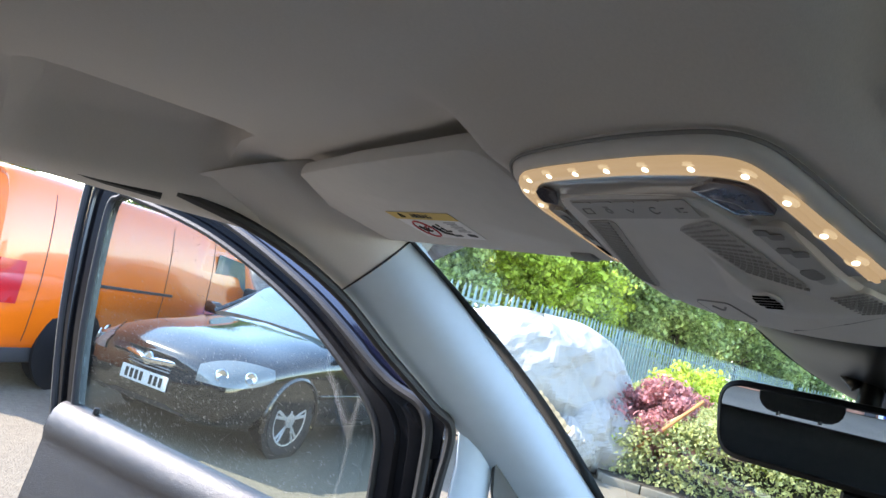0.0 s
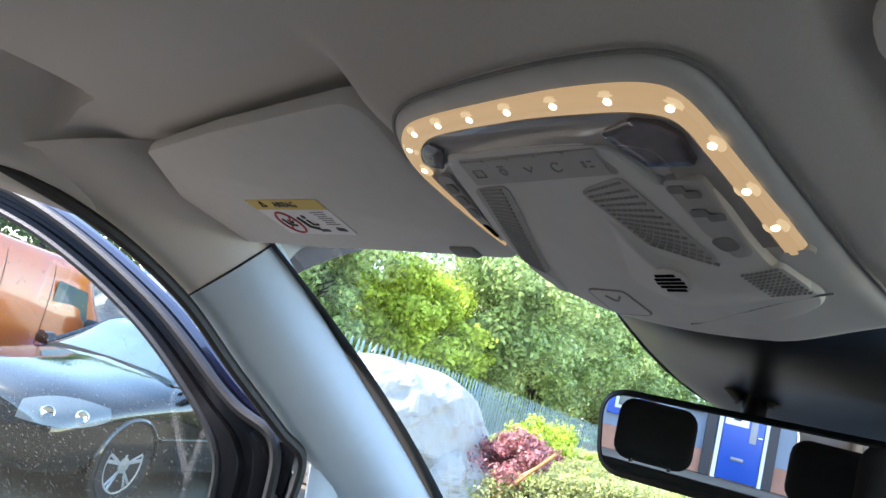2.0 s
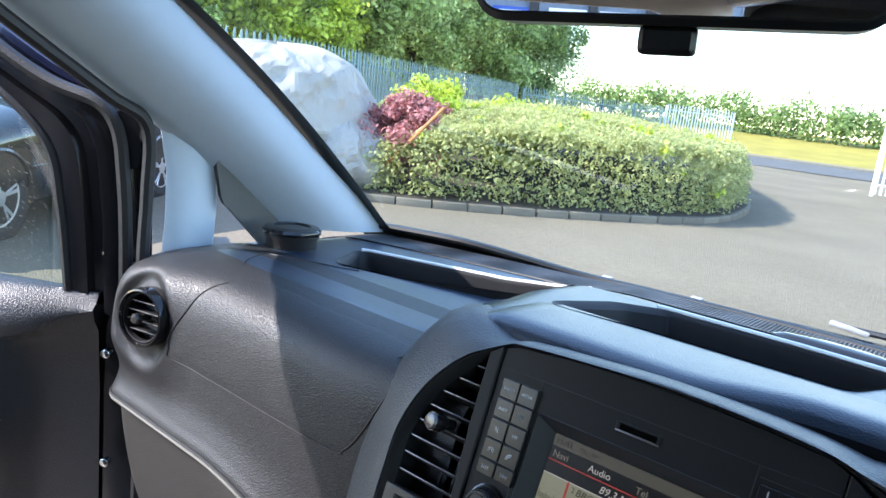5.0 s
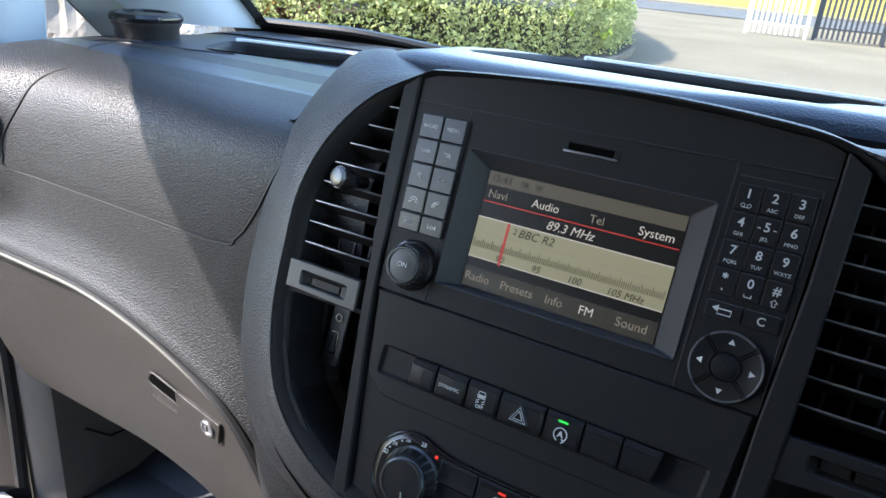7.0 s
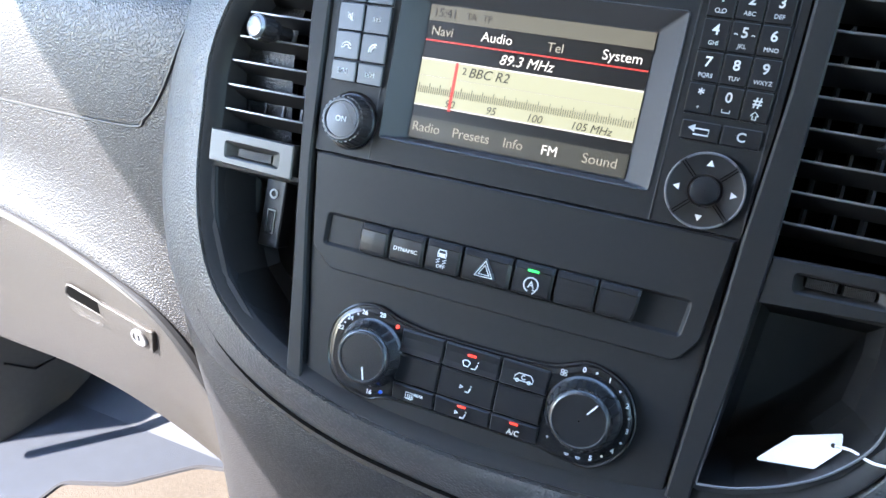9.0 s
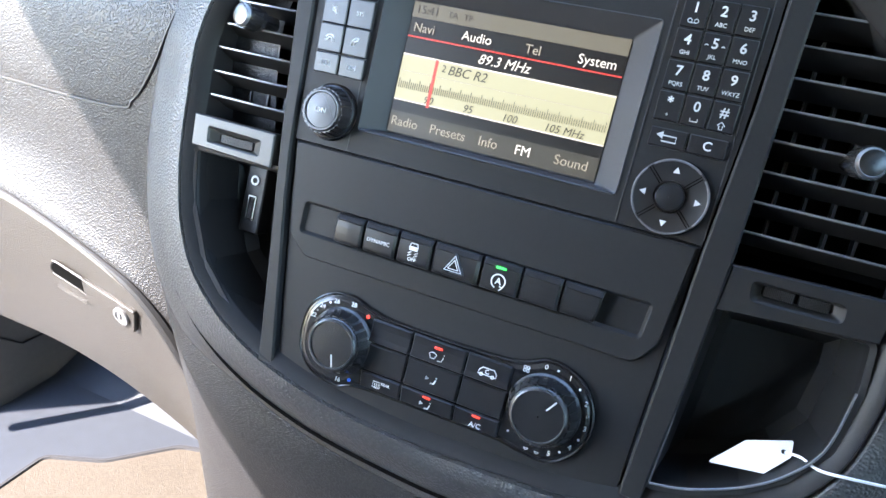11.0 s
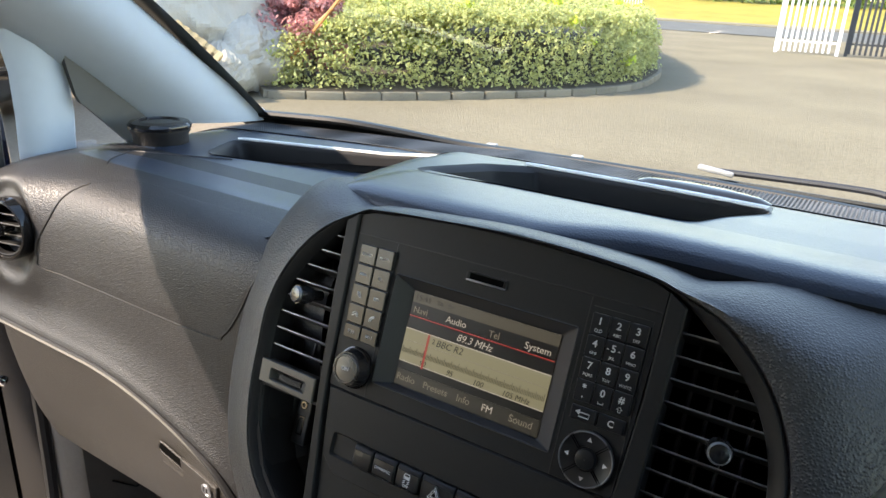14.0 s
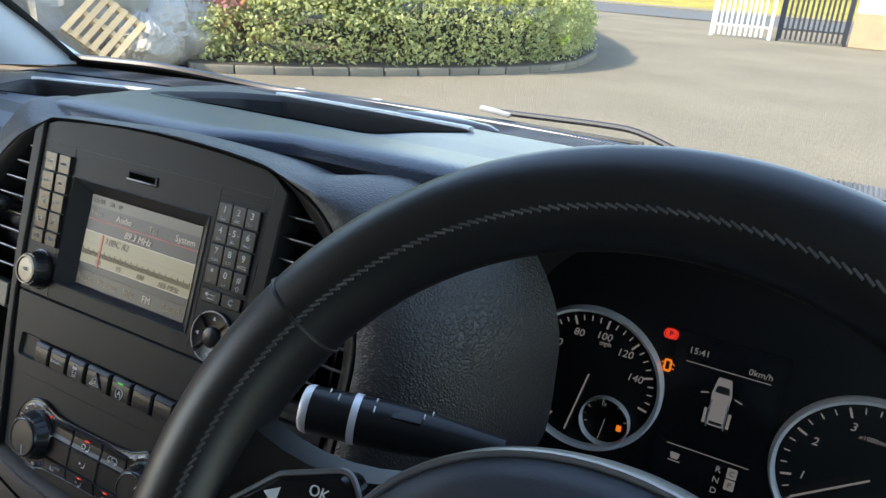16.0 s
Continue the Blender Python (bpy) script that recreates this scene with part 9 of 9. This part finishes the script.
# ---- vehicles: x along the width, y forward, wheels on the ground ----
def body_grid(stations, mat, name, parent, label=""):
    rows = []
    for y, prof in stations:
        fine = spline([(x, z, 0) for x, z in prof], 22)
        half = [Vector((p.x, y, p.y)) for p in fine]
        rows.append(half + [Vector((-p.x, p.y, p.z)) for p in reversed(half[:-1])])
    k = len(rows[0])
    out = []
    cols = [spline([r[i] for r in rows], 6 * len(rows)) for i in range(k)]
    for j in range(len(cols[0])):
        out.append([cols[i][j] for i in range(k)])
    bm = grid(out)
    for row in (0, -1):
        bm.verts.ensure_lookup_table()
        idx = range(k) if row == 0 else range(len(out) * k - k, len(out) * k)
        bm.faces.new([bm.verts[i] for i in idx])
    bmesh.ops.recalc_face_normals(bm, faces=bm.faces)
    return part(name, bm, mat, parent, label)


def road_wheel(parent, x, y, r, rim_mat, spokes, side):
    w = part("wheel", lathe([(r * 0.62, -0.09), (r * 0.93, -0.10), (r, -0.07), (r, 0.07), (r * 0.93, 0.10), (r * 0.70, 0.095), (r * 0.66, 0.05)], 40), TYRE, parent, "black tyre on a rim")
    w.matrix_basis = Matrix.Translation((x, y, r)) @ Matrix.Rotation(radians(90 * side), 4, "Y")
    part("rim", lathe([(r * 0.69, 0.06), (r * 0.70, 0.092), (r * 0.66, 0.094), (r * 0.62, 0.05), (r * 0.2, 0.03), (0.0005, 0.03)], 40), rim_mat if spokes == 0 else GREY_BODY, w)
    part("rim_edge", lathe([(r * 0.70, 0.085), (r * 0.70, 0.097), (r * 0.65, 0.094), (r * 0.64, 0.06)], 40), rim_mat, w)
    for i in range(spokes):
        for d in (-0.13, 0.13):
            bm = bmesh.new()
            a = 2 * math.pi * i / spokes
            p0 = Vector((0.05 * math.cos(a), 0.05 * math.sin(a), 0.082))
            p1 = Vector((r * 0.665 * math.cos(a + d), r * 0.665 * math.sin(a + d), 0.086))
            tube([p0, p1], 0.020, 6, bm=bm, squash=0.7)
            part("spoke", bm, rim_mat, w)
    part("hub_cap", lathe([(0.065, 0.03), (0.06, 0.10), (0.0005, 0.104)], 20), rim_mat, w)
    if spokes == 0:
        for i in range(12):
            a = 2 * math.pi * i / 12
            part("rim_hole", lathe([(0.018, 0.0), (0.017, 0.004), (0.0005, 0.004)], 8, m=Matrix.Translation((r * 0.5 * math.cos(a), r * 0.5 * math.sin(a), 0.046))), DARK, w)
    return w


def bars(name, w, h, n, parent, m, mat=BLACK_INK):
    """Plain bars in place of lettering."""
    bm = bmesh.new()
    for i in range(n):
        if i == n // 2 and n > 5:
            continue
        box(bm, (-w / 2 + w * (i + 0.5) / n, 0, 0.004), (w / n * 0.62, h, 0.002))
    ob = part(name, bm, mat, parent, smooth=False)
    ob.matrix_basis = m
    return ob


# black hatchback
CARF = Vector((0.58, -0.81, 0)).normalized()
car_ang = math.atan2(CARF.y, CARF.x) - math.pi / 2
AX = Vector((-6.33, 1.03, 0))
car = tagged(empty("hatchback_car", Matrix.Translation(AX) @ Matrix.Rotation(car_ang, 4, "Z")), "black five-door hatchback parked facing the camera van", "car")
S = [(0.86, [(0.30, 0.30), (0.55, 0.30), (0.60, 0.45), (0.55, 0.60), (0.35, 0.66), (0.0, 0.67)]),
     (0.78, [(0.50, 0.22), (0.74, 0.28), (0.78, 0.50), (0.72, 0.64), (0.45, 0.73), (0.0, 0.75)]),
     (0.50, [(0.70, 0.20), (0.84, 0.30), (0.87, 0.55), (0.82, 0.72), (0.5, 0.84), (0.0, 0.87)]),
     (0.0, [(0.74, 0.20), (0.86, 0.32), (0.88, 0.60), (0.84, 0.80), (0.5, 0.92), (0.0, 0.96)]),
     (-0.55, [(0.74, 0.20), (0.86, 0.32), (0.885, 0.60), (0.86, 0.86), (0.6, 0.98), (0.0, 1.02)]),
     (-1.2, [(0.76, 0.20), (0.86, 0.32), (0.885, 0.60), (0.86, 0.90), (0.7, 0.96), (0.0, 0.98)]),
     (-2.4, [(0.76, 0.20), (0.86, 0.32), (0.885, 0.62), (0.86, 0.94), (0.7, 1.0), (0.0, 1.0)]),
     (-3.1, [(0.70, 0.24), (0.84, 0.34), (0.87, 0.62), (0.83, 0.96), (0.6, 1.02), (0.0, 1.02)]),
     (-3.38, [(0.60, 0.32), (0.76, 0.40), (0.80, 0.62), (0.74, 0.90), (0.5, 0.96), (0.0, 0.96)])]
car_body = body_grid(S, CAR_BLACK, "body", car, "gloss black bodywork")
G = [(-0.50, [(0.72, 0.96), (0.64, 1.0), (0.4, 1.02), (0.0, 1.03)]),
     (-0.85, [(0.79, 0.93), (0.70, 1.13), (0.5, 1.19), (0.0, 1.21)]),
     (-1.25, [(0.82, 0.93), (0.68, 1.33), (0.5, 1.385), (0.0, 1.41)]),
     (-2.0, [(0.83, 0.95), (0.66, 1.37), (0.5, 1.43), (0.0, 1.46)]),
     (-2.8, [(0.82, 0.97), (0.62, 1.32), (0.45, 1.38), (0.0, 1.40)]),
     (-3.35, [(0.72, 0.97), (0.56, 1.02), (0.4, 1.06), (0.0, 1.08)])]
body_grid(G, CAR_GLASS, "windows", car, "glass reflecting the sky")
body_grid([(y, [(x * 1.01, z + 0.012) for x, z in prof[1:]]) for y, prof in ((-1.30, [(0, 0), (0.66, 1.345), (0.55, 1.39), (0.0, 1.415)]), (-2.0, [(0, 0), (0.655, 1.375), (0.5, 1.432), (0.0, 1.462)]), (-2.9, [(0, 0), (0.60, 1.315), (0.45, 1.365), (0.0, 1.385)]))], CAR_BLACK, "roof", car)
for s in (-1, 1):
    part("pillar", tube([(s * 0.80, -0.58, 0.97), (s * 0.735, -0.9, 1.15), (s * 0.685, -1.28, 1.36), (s * 0.665, -2.0, 1.40), (s * 0.63, -2.8, 1.345)], 0.025, 8), CAR_BLACK, car)
    part("door_post", tube([(s * 0.845, -1.75, 0.93), (s * 0.685, -1.78, 1.37)], 0.03, 8), CAR_BLACK, car)
    for y in (0.0, -2.61):
        road_wheel(car, s * 0.78, y, 0.315, ALLOY, 5, s)
        part("wheel_arch", tube([Vector((s * 0.872, y + 0.36 * math.cos(q), 0.315 + 0.36 * math.sin(q))) for q in (math.pi * (-0.08 + 1.16 * i / 16) for i in range(17))], 0.025, 8), CAR_BLACK, car)
        part("arch_shade", lathe([(0.355, -0.02), (0.355, 0.004), (0.0005, 0.004)], 32, m=Matrix.Translation((s * 0.868, y, 0.315)) @ Matrix.Rotation(radians(90 * s), 4, "Y")), DARK, car)
    # swept headlamp wrapped round the front corner
    rows = []
    for i in range(13):
        f = i / 12
        ang = radians(36 + 40 * f)
        rows.append(wrapped(car_body, [((s * 2.2 * math.sin(ang), 0.15 + 2.2 * math.cos(ang), z), (0, 0.15, z)) for z in (0.560 + 0.010 * f + 0.085 * f ** 3 + 1.3 * (0.095 + 0.22 * f - 0.250 * f * f) * g / 6 for g in range(7))], 0.012))
    hl = part("headlamp", grid(rows), LAMP_GLASS, car, "clear swept headlamp", flip=s < 0)
    for f in (0.28, 0.62):
        ang = radians(36 + 40 * f)
        z = 0.635 + 0.035 * f
        at = wrapped(car_body, [((s * 2.2 * math.sin(ang), 0.15 + 2.2 * math.cos(ang), z), (0, 0.15, z))], 0.014)[0]
        part("lamp_bowl", lathe([(0.052, 0), (0.050, 0.010), (0.044, 0.012), (0.036, 0.002), (0.0005, -0.006)], 24, m=look(at, at - Vector((s * math.sin(ang), math.cos(ang), 0.15)))), CHROME, hl)
    part("fog_lamp", lathe([(0.05, 0), (0.045, 0.02), (0.0005, 0.02)], 20, m=Matrix.Translation((s * 0.56, 0.815, 0.34)) @ Matrix.Rotation(radians(-90), 4, "X")), LAMP_GLASS, car)
    mir = part("door_mirror", rbox((0, 0, 0), (0.20, 0.10, 0.13), 0.04, Matrix.Translation((s * 0.98, -0.75, 0.99)), seg=3), CAR_BLACK, car)
    for y in (-1.55, -2.55):
        part("door_handle", rbox((s * 0.893, y, 0.80), (0.02, 0.16, 0.025), 0.008), CAR_BLACK, car)
    part("door_gap", tube([(s * 0.872, -0.62, 0.86), (s * 0.886, -0.60, 0.60), (s * 0.868, -0.56, 0.32)], 0.004, 5), DARK, car)
    part("door_gap", tube([(s * 0.872, -1.72, 0.92), (s * 0.886, -1.72, 0.60), (s * 0.868, -1.72, 0.32)], 0.004, 5), DARK, car)
    part("side_moulding", rbox((s * 0.887, -1.3, 0.52), (0.015, 1.9, 0.035), 0.005), CAR_BLACK, car)
part("upper_grille", slab(rounded([(-0.40, -0.05), (0.40, -0.05), (0.43, 0.05), (-0.43, 0.05)], 0.02), 0, 0.012), DARK, car, "dark grille").matrix_basis = Matrix.Translation((0, 0.84, 0.56)) @ Matrix.Rotation(radians(90 - 15), 4, "X") @ Matrix.Rotation(radians(180), 4, "Y")
for i in range(3):
    part("grille_bar", tube([(-0.40, 0.835, 0.535 + 0.025 * i), (0, 0.885, 0.535 + 0.025 * i), (0.40, 0.835, 0.535 + 0.025 * i)], 0.006, 6), SILVER, car)
part("chrome_wing", tube(spline([(-0.44, 0.805, 0.625), (-0.12, 0.875, 0.60), (0, 0.885, 0.585), (0.12, 0.875, 0.60), (0.44, 0.805, 0.625)], 16), 0.020, 8, squash=1.3), CHROME, car, "chrome grille bar")
part("badge", lathe([(0.055, 0), (0.05, 0.014), (0.04, 0.014), (0.036, 0.006), (0.0005, 0.006)], 28, m=Matrix.Translation((0, 0.88, 0.60)) @ Matrix.Rotation(radians(-90), 4, "X")), CHROME, car, "plain round chrome badge")
part("lower_grille", slab(rounded([(-0.48, 0.255), (0.48, 0.255), (0.45, 0.35), (-0.45, 0.35)], 0.02), 0, 0.012), DARK, car).matrix_basis = Matrix.Translation((0, 0.835, 0)) @ Matrix.Rotation(radians(90), 4, "X") @ Matrix.Diagonal((1, 1, -1, 1))
np_ob = part("number_plate", slab(rect(-0.26, -0.056, 0.26, 0.056, 0.008), 0, 0.008, 0.002), PLATE, car, "white number plate with plain dark bars")
np_ob.matrix_basis = Matrix.Translation((0, 0.872, 0.445)) @ Matrix.Rotation(radians(180), 4, "Z") @ Matrix.Rotation(radians(90), 4, "X")
bars("plate_bars", 0.44, 0.075, 8, np_ob, Matrix.Translation((0, 0, 0.0055)))
for s, x in ((1, -0.3), (1, 0.3)):
    part("wiper", tube([(x - 0.30, -0.58, 1.015), (x + 0.25, -0.66, 1.05)], 0.008, 6), BLACK_STEEL, car)
part("chrome_strip", tube([(0.85, -0.75, 0.945), (0.86, -1.7, 0.965), (0.84, -2.9, 0.985)], 0.006, 6), CHROME, car)

# orange panel van
VF = Vector((-0.72, 0.69, 0)).normalized()
van_ang = math.atan2(VF.y, VF.x) - math.pi / 2
side_in = Vector((VF.y, -VF.x, 0))
RW = Vector((-7.12, -0.26, 0))
org = RW - side_in * 0.86
van = tagged(empty("panel_van", Matrix.Translation(org) @ Matrix.Rotation(van_ang, 4, "Z")), "bright orange panel van parked beside the hatchback", "van")
H = 1.86
full = [(0.80, 0.30), (0.92, 0.40), (0.945, 0.80), (0.94, 1.05), (0.90, 1.45), (0.82, H - 0.10), (0.66, H - 0.02), (0.0, H)]
VS = [(-0.98, [(0.78, 0.36), (0.88, 0.42), (0.90, 0.80), (0.90, 1.05), (0.86, 1.42), (0.78, H - 0.18), (0.6, H - 0.10), (0.0, H - 0.09)]),
      (-0.90, full), (0.5, full), (1.9, full),
      (2.55, [(x, min(z, z)) for x, z in full]),
      (2.75, [(0.80, 0.30), (0.92, 0.40), (0.945, 0.80), (0.935, 1.05), (0.88, 1.42), (0.80, H - 0.12), (0.62, H - 0.05), (0.0, H - 0.03)]),
      (3.25, [(0.80, 0.30), (0.92, 0.40), (0.94, 0.80), (0.92, 1.02), (0.85, 1.18), (0.74, 1.36), (0.6, 1.40), (0.0, 1.44)]),
      (3.65, [(0.78, 0.30), (0.90, 0.40), (0.92, 0.75), (0.90, 0.92), (0.82, 1.0), (0.7, 1.06), (0.5, 1.10), (0.0, 1.12)]),
      (3.92, [(0.70, 0.32), (0.80, 0.42), (0.82, 0.65), (0.78, 0.82), (0.6, 0.90), (0.5, 0.92), (0.3, 0.93), (0.0, 0.94)])]
van_body = body_grid(VS, ORANGE, "body", van, "bright orange paint")
for s in (-1, 1):
    for y in (0.0, 3.0):
        road_wheel(van, s * 0.84, y, 0.335, STEEL_RIM, 0, s)
        part("arch_shade", lathe([(0.40, -0.02), (0.40, 0.006), (0.0005, 0.006)], 32, m=Matrix.Translation((s * 0.938, y, 0.36)) @ Matrix.Rotation(radians(90 * s), 4, "Y")), DARK, van)
    rows = []
    for i in range(11):
        ang = radians(148 - 46 * i / 10)
        rows.append(wrapped(van_body, [((s * 3 * math.sin(ang), -0.55 + 3 * math.cos(ang), z), (0, -0.55, z)) for z in (0.74 + 0.36 * g / 8 for g in range(9))], 0.016))
    part("tail_lamp", grid(rows), TAIL_RED, van, "red tail lamp", flip=s > 0)
    part("side_glass", slab([Vector(p) for p in rounded([(2.05, 1.06), (2.92, 1.06), (2.66, 1.52), (2.05, 1.56)], 0.04)], 0, 0.012), CAR_GLASS, van, "dark cab side window").matrix_basis = Matrix(((0, 0, s * 1.0, s * 0.905), (1, 0, 0, 0), (0, 1, 0, 0), (0, 0, 0, 1)))
    part("door_mirror", rbox((s * 1.06, 2.80, 1.12), (0.22, 0.14, 0.22), 0.05, seg=3), GREY_BODY, van)
    part("door_handle", rbox((s * 0.955, 2.05, 0.95), (0.03, 0.16, 0.03), 0.01), GREY_BODY, van)
    part("slide_rail", rbox((s * 0.948, 0.55, 0.98), (0.015, 1.5, 0.03), 0.005), GREY_BODY, van)
    for y in (-0.55, 1.15, 1.98):
        part("panel_gap", tube(wrapped(van_body, [((s * 2, y, z), (0, y, z)) for z in (0.42 + (H - 0.16 - 0.42) * k / 14 for k in range(15))], 0.0005), 0.005, 5), DARK, van)
part("rear_bumper", rbox((0, -0.98, 0.44), (1.86, 0.20, 0.22), 0.05, seg=3), GREY_BODY, van, "dark grey rear bumper")
part("rear_window", rbox((0, -0.985, 1.42), (1.3, 0.02, 0.42), 0.01), CAR_GLASS, van)
part("reflector", rbox((0.78, -1.085, 0.43), (0.18, 0.01, 0.04), 0.003), TAIL_RED, van)
part("skirt", rbox((0, 1.5, 0.30), (1.80, 4.6, 0.16), 0.03), GREY_BODY, van)

# industrial unit behind the van, seen in the mirror
unit = tagged(empty("industrial_unit", Matrix.Translation((1.77, -18.2, 0))), "blue-grey clad industrial unit with a blue door and brick base", "building")
part("base_wall", rbox((0, -0.5, 0.28), (26, 1.0, 0.56)), RED_BRICK, unit, "brown brick base", smooth=False)
part("upper_wall", rbox((0, -0.56, 2.9), (26, 0.9, 4.7)), CLADDING, unit, "ribbed blue-grey cladding", smooth=False)
for i in range(64):
    part("rib", rbox((-12.8 + 0.4 * i, -0.09, 2.9), (0.06, 0.06, 4.7)), CLADDING, unit, smooth=False)
for x in (-2.15, -0.72, 0.66, 3.6, 6.4):
    part("column", rbox((x, 0.0, 2.4), (0.22, 0.14, 4.8), 0.01), BLACK_STEEL, unit, "dark steel column", smooth=False)
bd = part("door", rbox((0.0, 0.03, 1.04), (0.90, 0.08, 2.04), 0.01), BLUE_DOOR, unit, "bright blue panelled door")
part("door_frame", ring_slab(rect(-0.56, 0.0, 0.56, 2.20, 0.0), rect(-0.47, 0.0, 0.47, 2.09, 0.0), 0, 0.06), WHITE_CLAD, unit, smooth=False).matrix_basis = Matrix.Rotation(radians(90), 4, "X") @ Matrix.Diagonal((1, 1, -1, 1))
part("number_board", rbox((-0.17, 0.08, 1.64), (0.52, 0.02, 0.70), 0.005), LABEL, bd, "white board with a plain dark bar")
part("number_bar", rbox((-0.17, 0.095, 1.64), (0.16, 0.01, 0.46)), BLACK_INK, bd, smooth=False)
part("letter_box", rbox((-0.05, 0.08, 0.52), (0.28, 0.02, 0.08), 0.005), SILVER, bd)
part("glass_strip", rbox((0.22, 0.075, 1.36), (0.15, 0.02, 0.80), 0.005), ROOF_GREY, bd, "narrow pale glazed strip")
part("door_handle", rbox((0.37, 0.10, 1.12), (0.10, 0.04, 0.04), 0.01), CHROME, bd)
for x in (-2.72, -5.2):
    part("window_surround", rbox((x, -0.04, 1.52), (0.90, 0.10, 1.30), 0.01), BLUE_DOOR, unit, "blue panel round the window", smooth=False)
    w = part("window", rbox((x, 0.02, 1.56), (0.56, 0.10, 1.06), 0.01), WHITE_CLAD, unit, "white framed window")
    part("pane", rbox((x, 0.07, 1.84), (0.40, 0.02, 0.30)), CAR_GLASS, w, smooth=False)
    part("pane", rbox((x, 0.07, 1.32), (0.40, 0.02, 0.42)), CAR_GLASS, w, smooth=False)
part("dark_window", rbox((-1.15, 0.0, 1.55), (0.42, 0.06, 0.30), 0.01), CAR_GLASS, unit, "small dark window under the sign")
sign = part("sign", rbox((-1.33, 0.03, 2.06), (0.92, 0.05, 0.28), 0.01), LABEL, unit, "white sign with blue bars")
bm = bmesh.new()
for i in range(9):
    if i != 4:
        box(bm, (-1.66 + 0.082 * i, 0.06, 2.08), (0.058, 0.01, 0.085))
part("sign_bars", bm, BLUE_DOOR, sign, smooth=False)
part("wall_lamp", rbox((0.86, 0.06, 1.98), (0.13, 0.12, 0.16), 0.02), WHITE_CLAD, unit, "small white wall lamp")


# tall grey heap beyond the parked vehicles
def rubble():
    rows = []
    for j in range(36):
        f = j / 35
        row = []
        for i in range(80):
            q = 2 * math.pi * i / 80
            c = Vector((math.cos(q), math.sin(q), 1.6 * f))
            k = 0.12 * ridge(c, 2.6, 0.8) + 0.05 * ridge(c + Vector((3, 1, 2)), 6.5, 1.0) + 0.15 * noise.noise(c * 1.4)
            r = 2.3 * math.cos(f * math.pi / 2) ** 0.7 * (0.95 + k)
            row.append(Vector((r * c.x, r * c.y, 2.15 * math.sin(f * math.pi / 2) * (0.95 + 0.7 * k) if f else -0.02)))
        rows.append(row)
    return grid(rows, closed_u=True)


GREY_SHEET = material("weathered_grey_sheet", (0.20, 0.20, 0.20), 0.7, vary=0.3, bump=0.6, bump_scale=25, big=1.2, scale=9)
grey_heap = tagged(part("rubble_heap", rubble(), GREY_SHEET), "tall grey sheeted heap beyond the parked vehicles", "heap")
grey_heap.matrix_world = Matrix.Translation((-13.2, 4.3, 0))
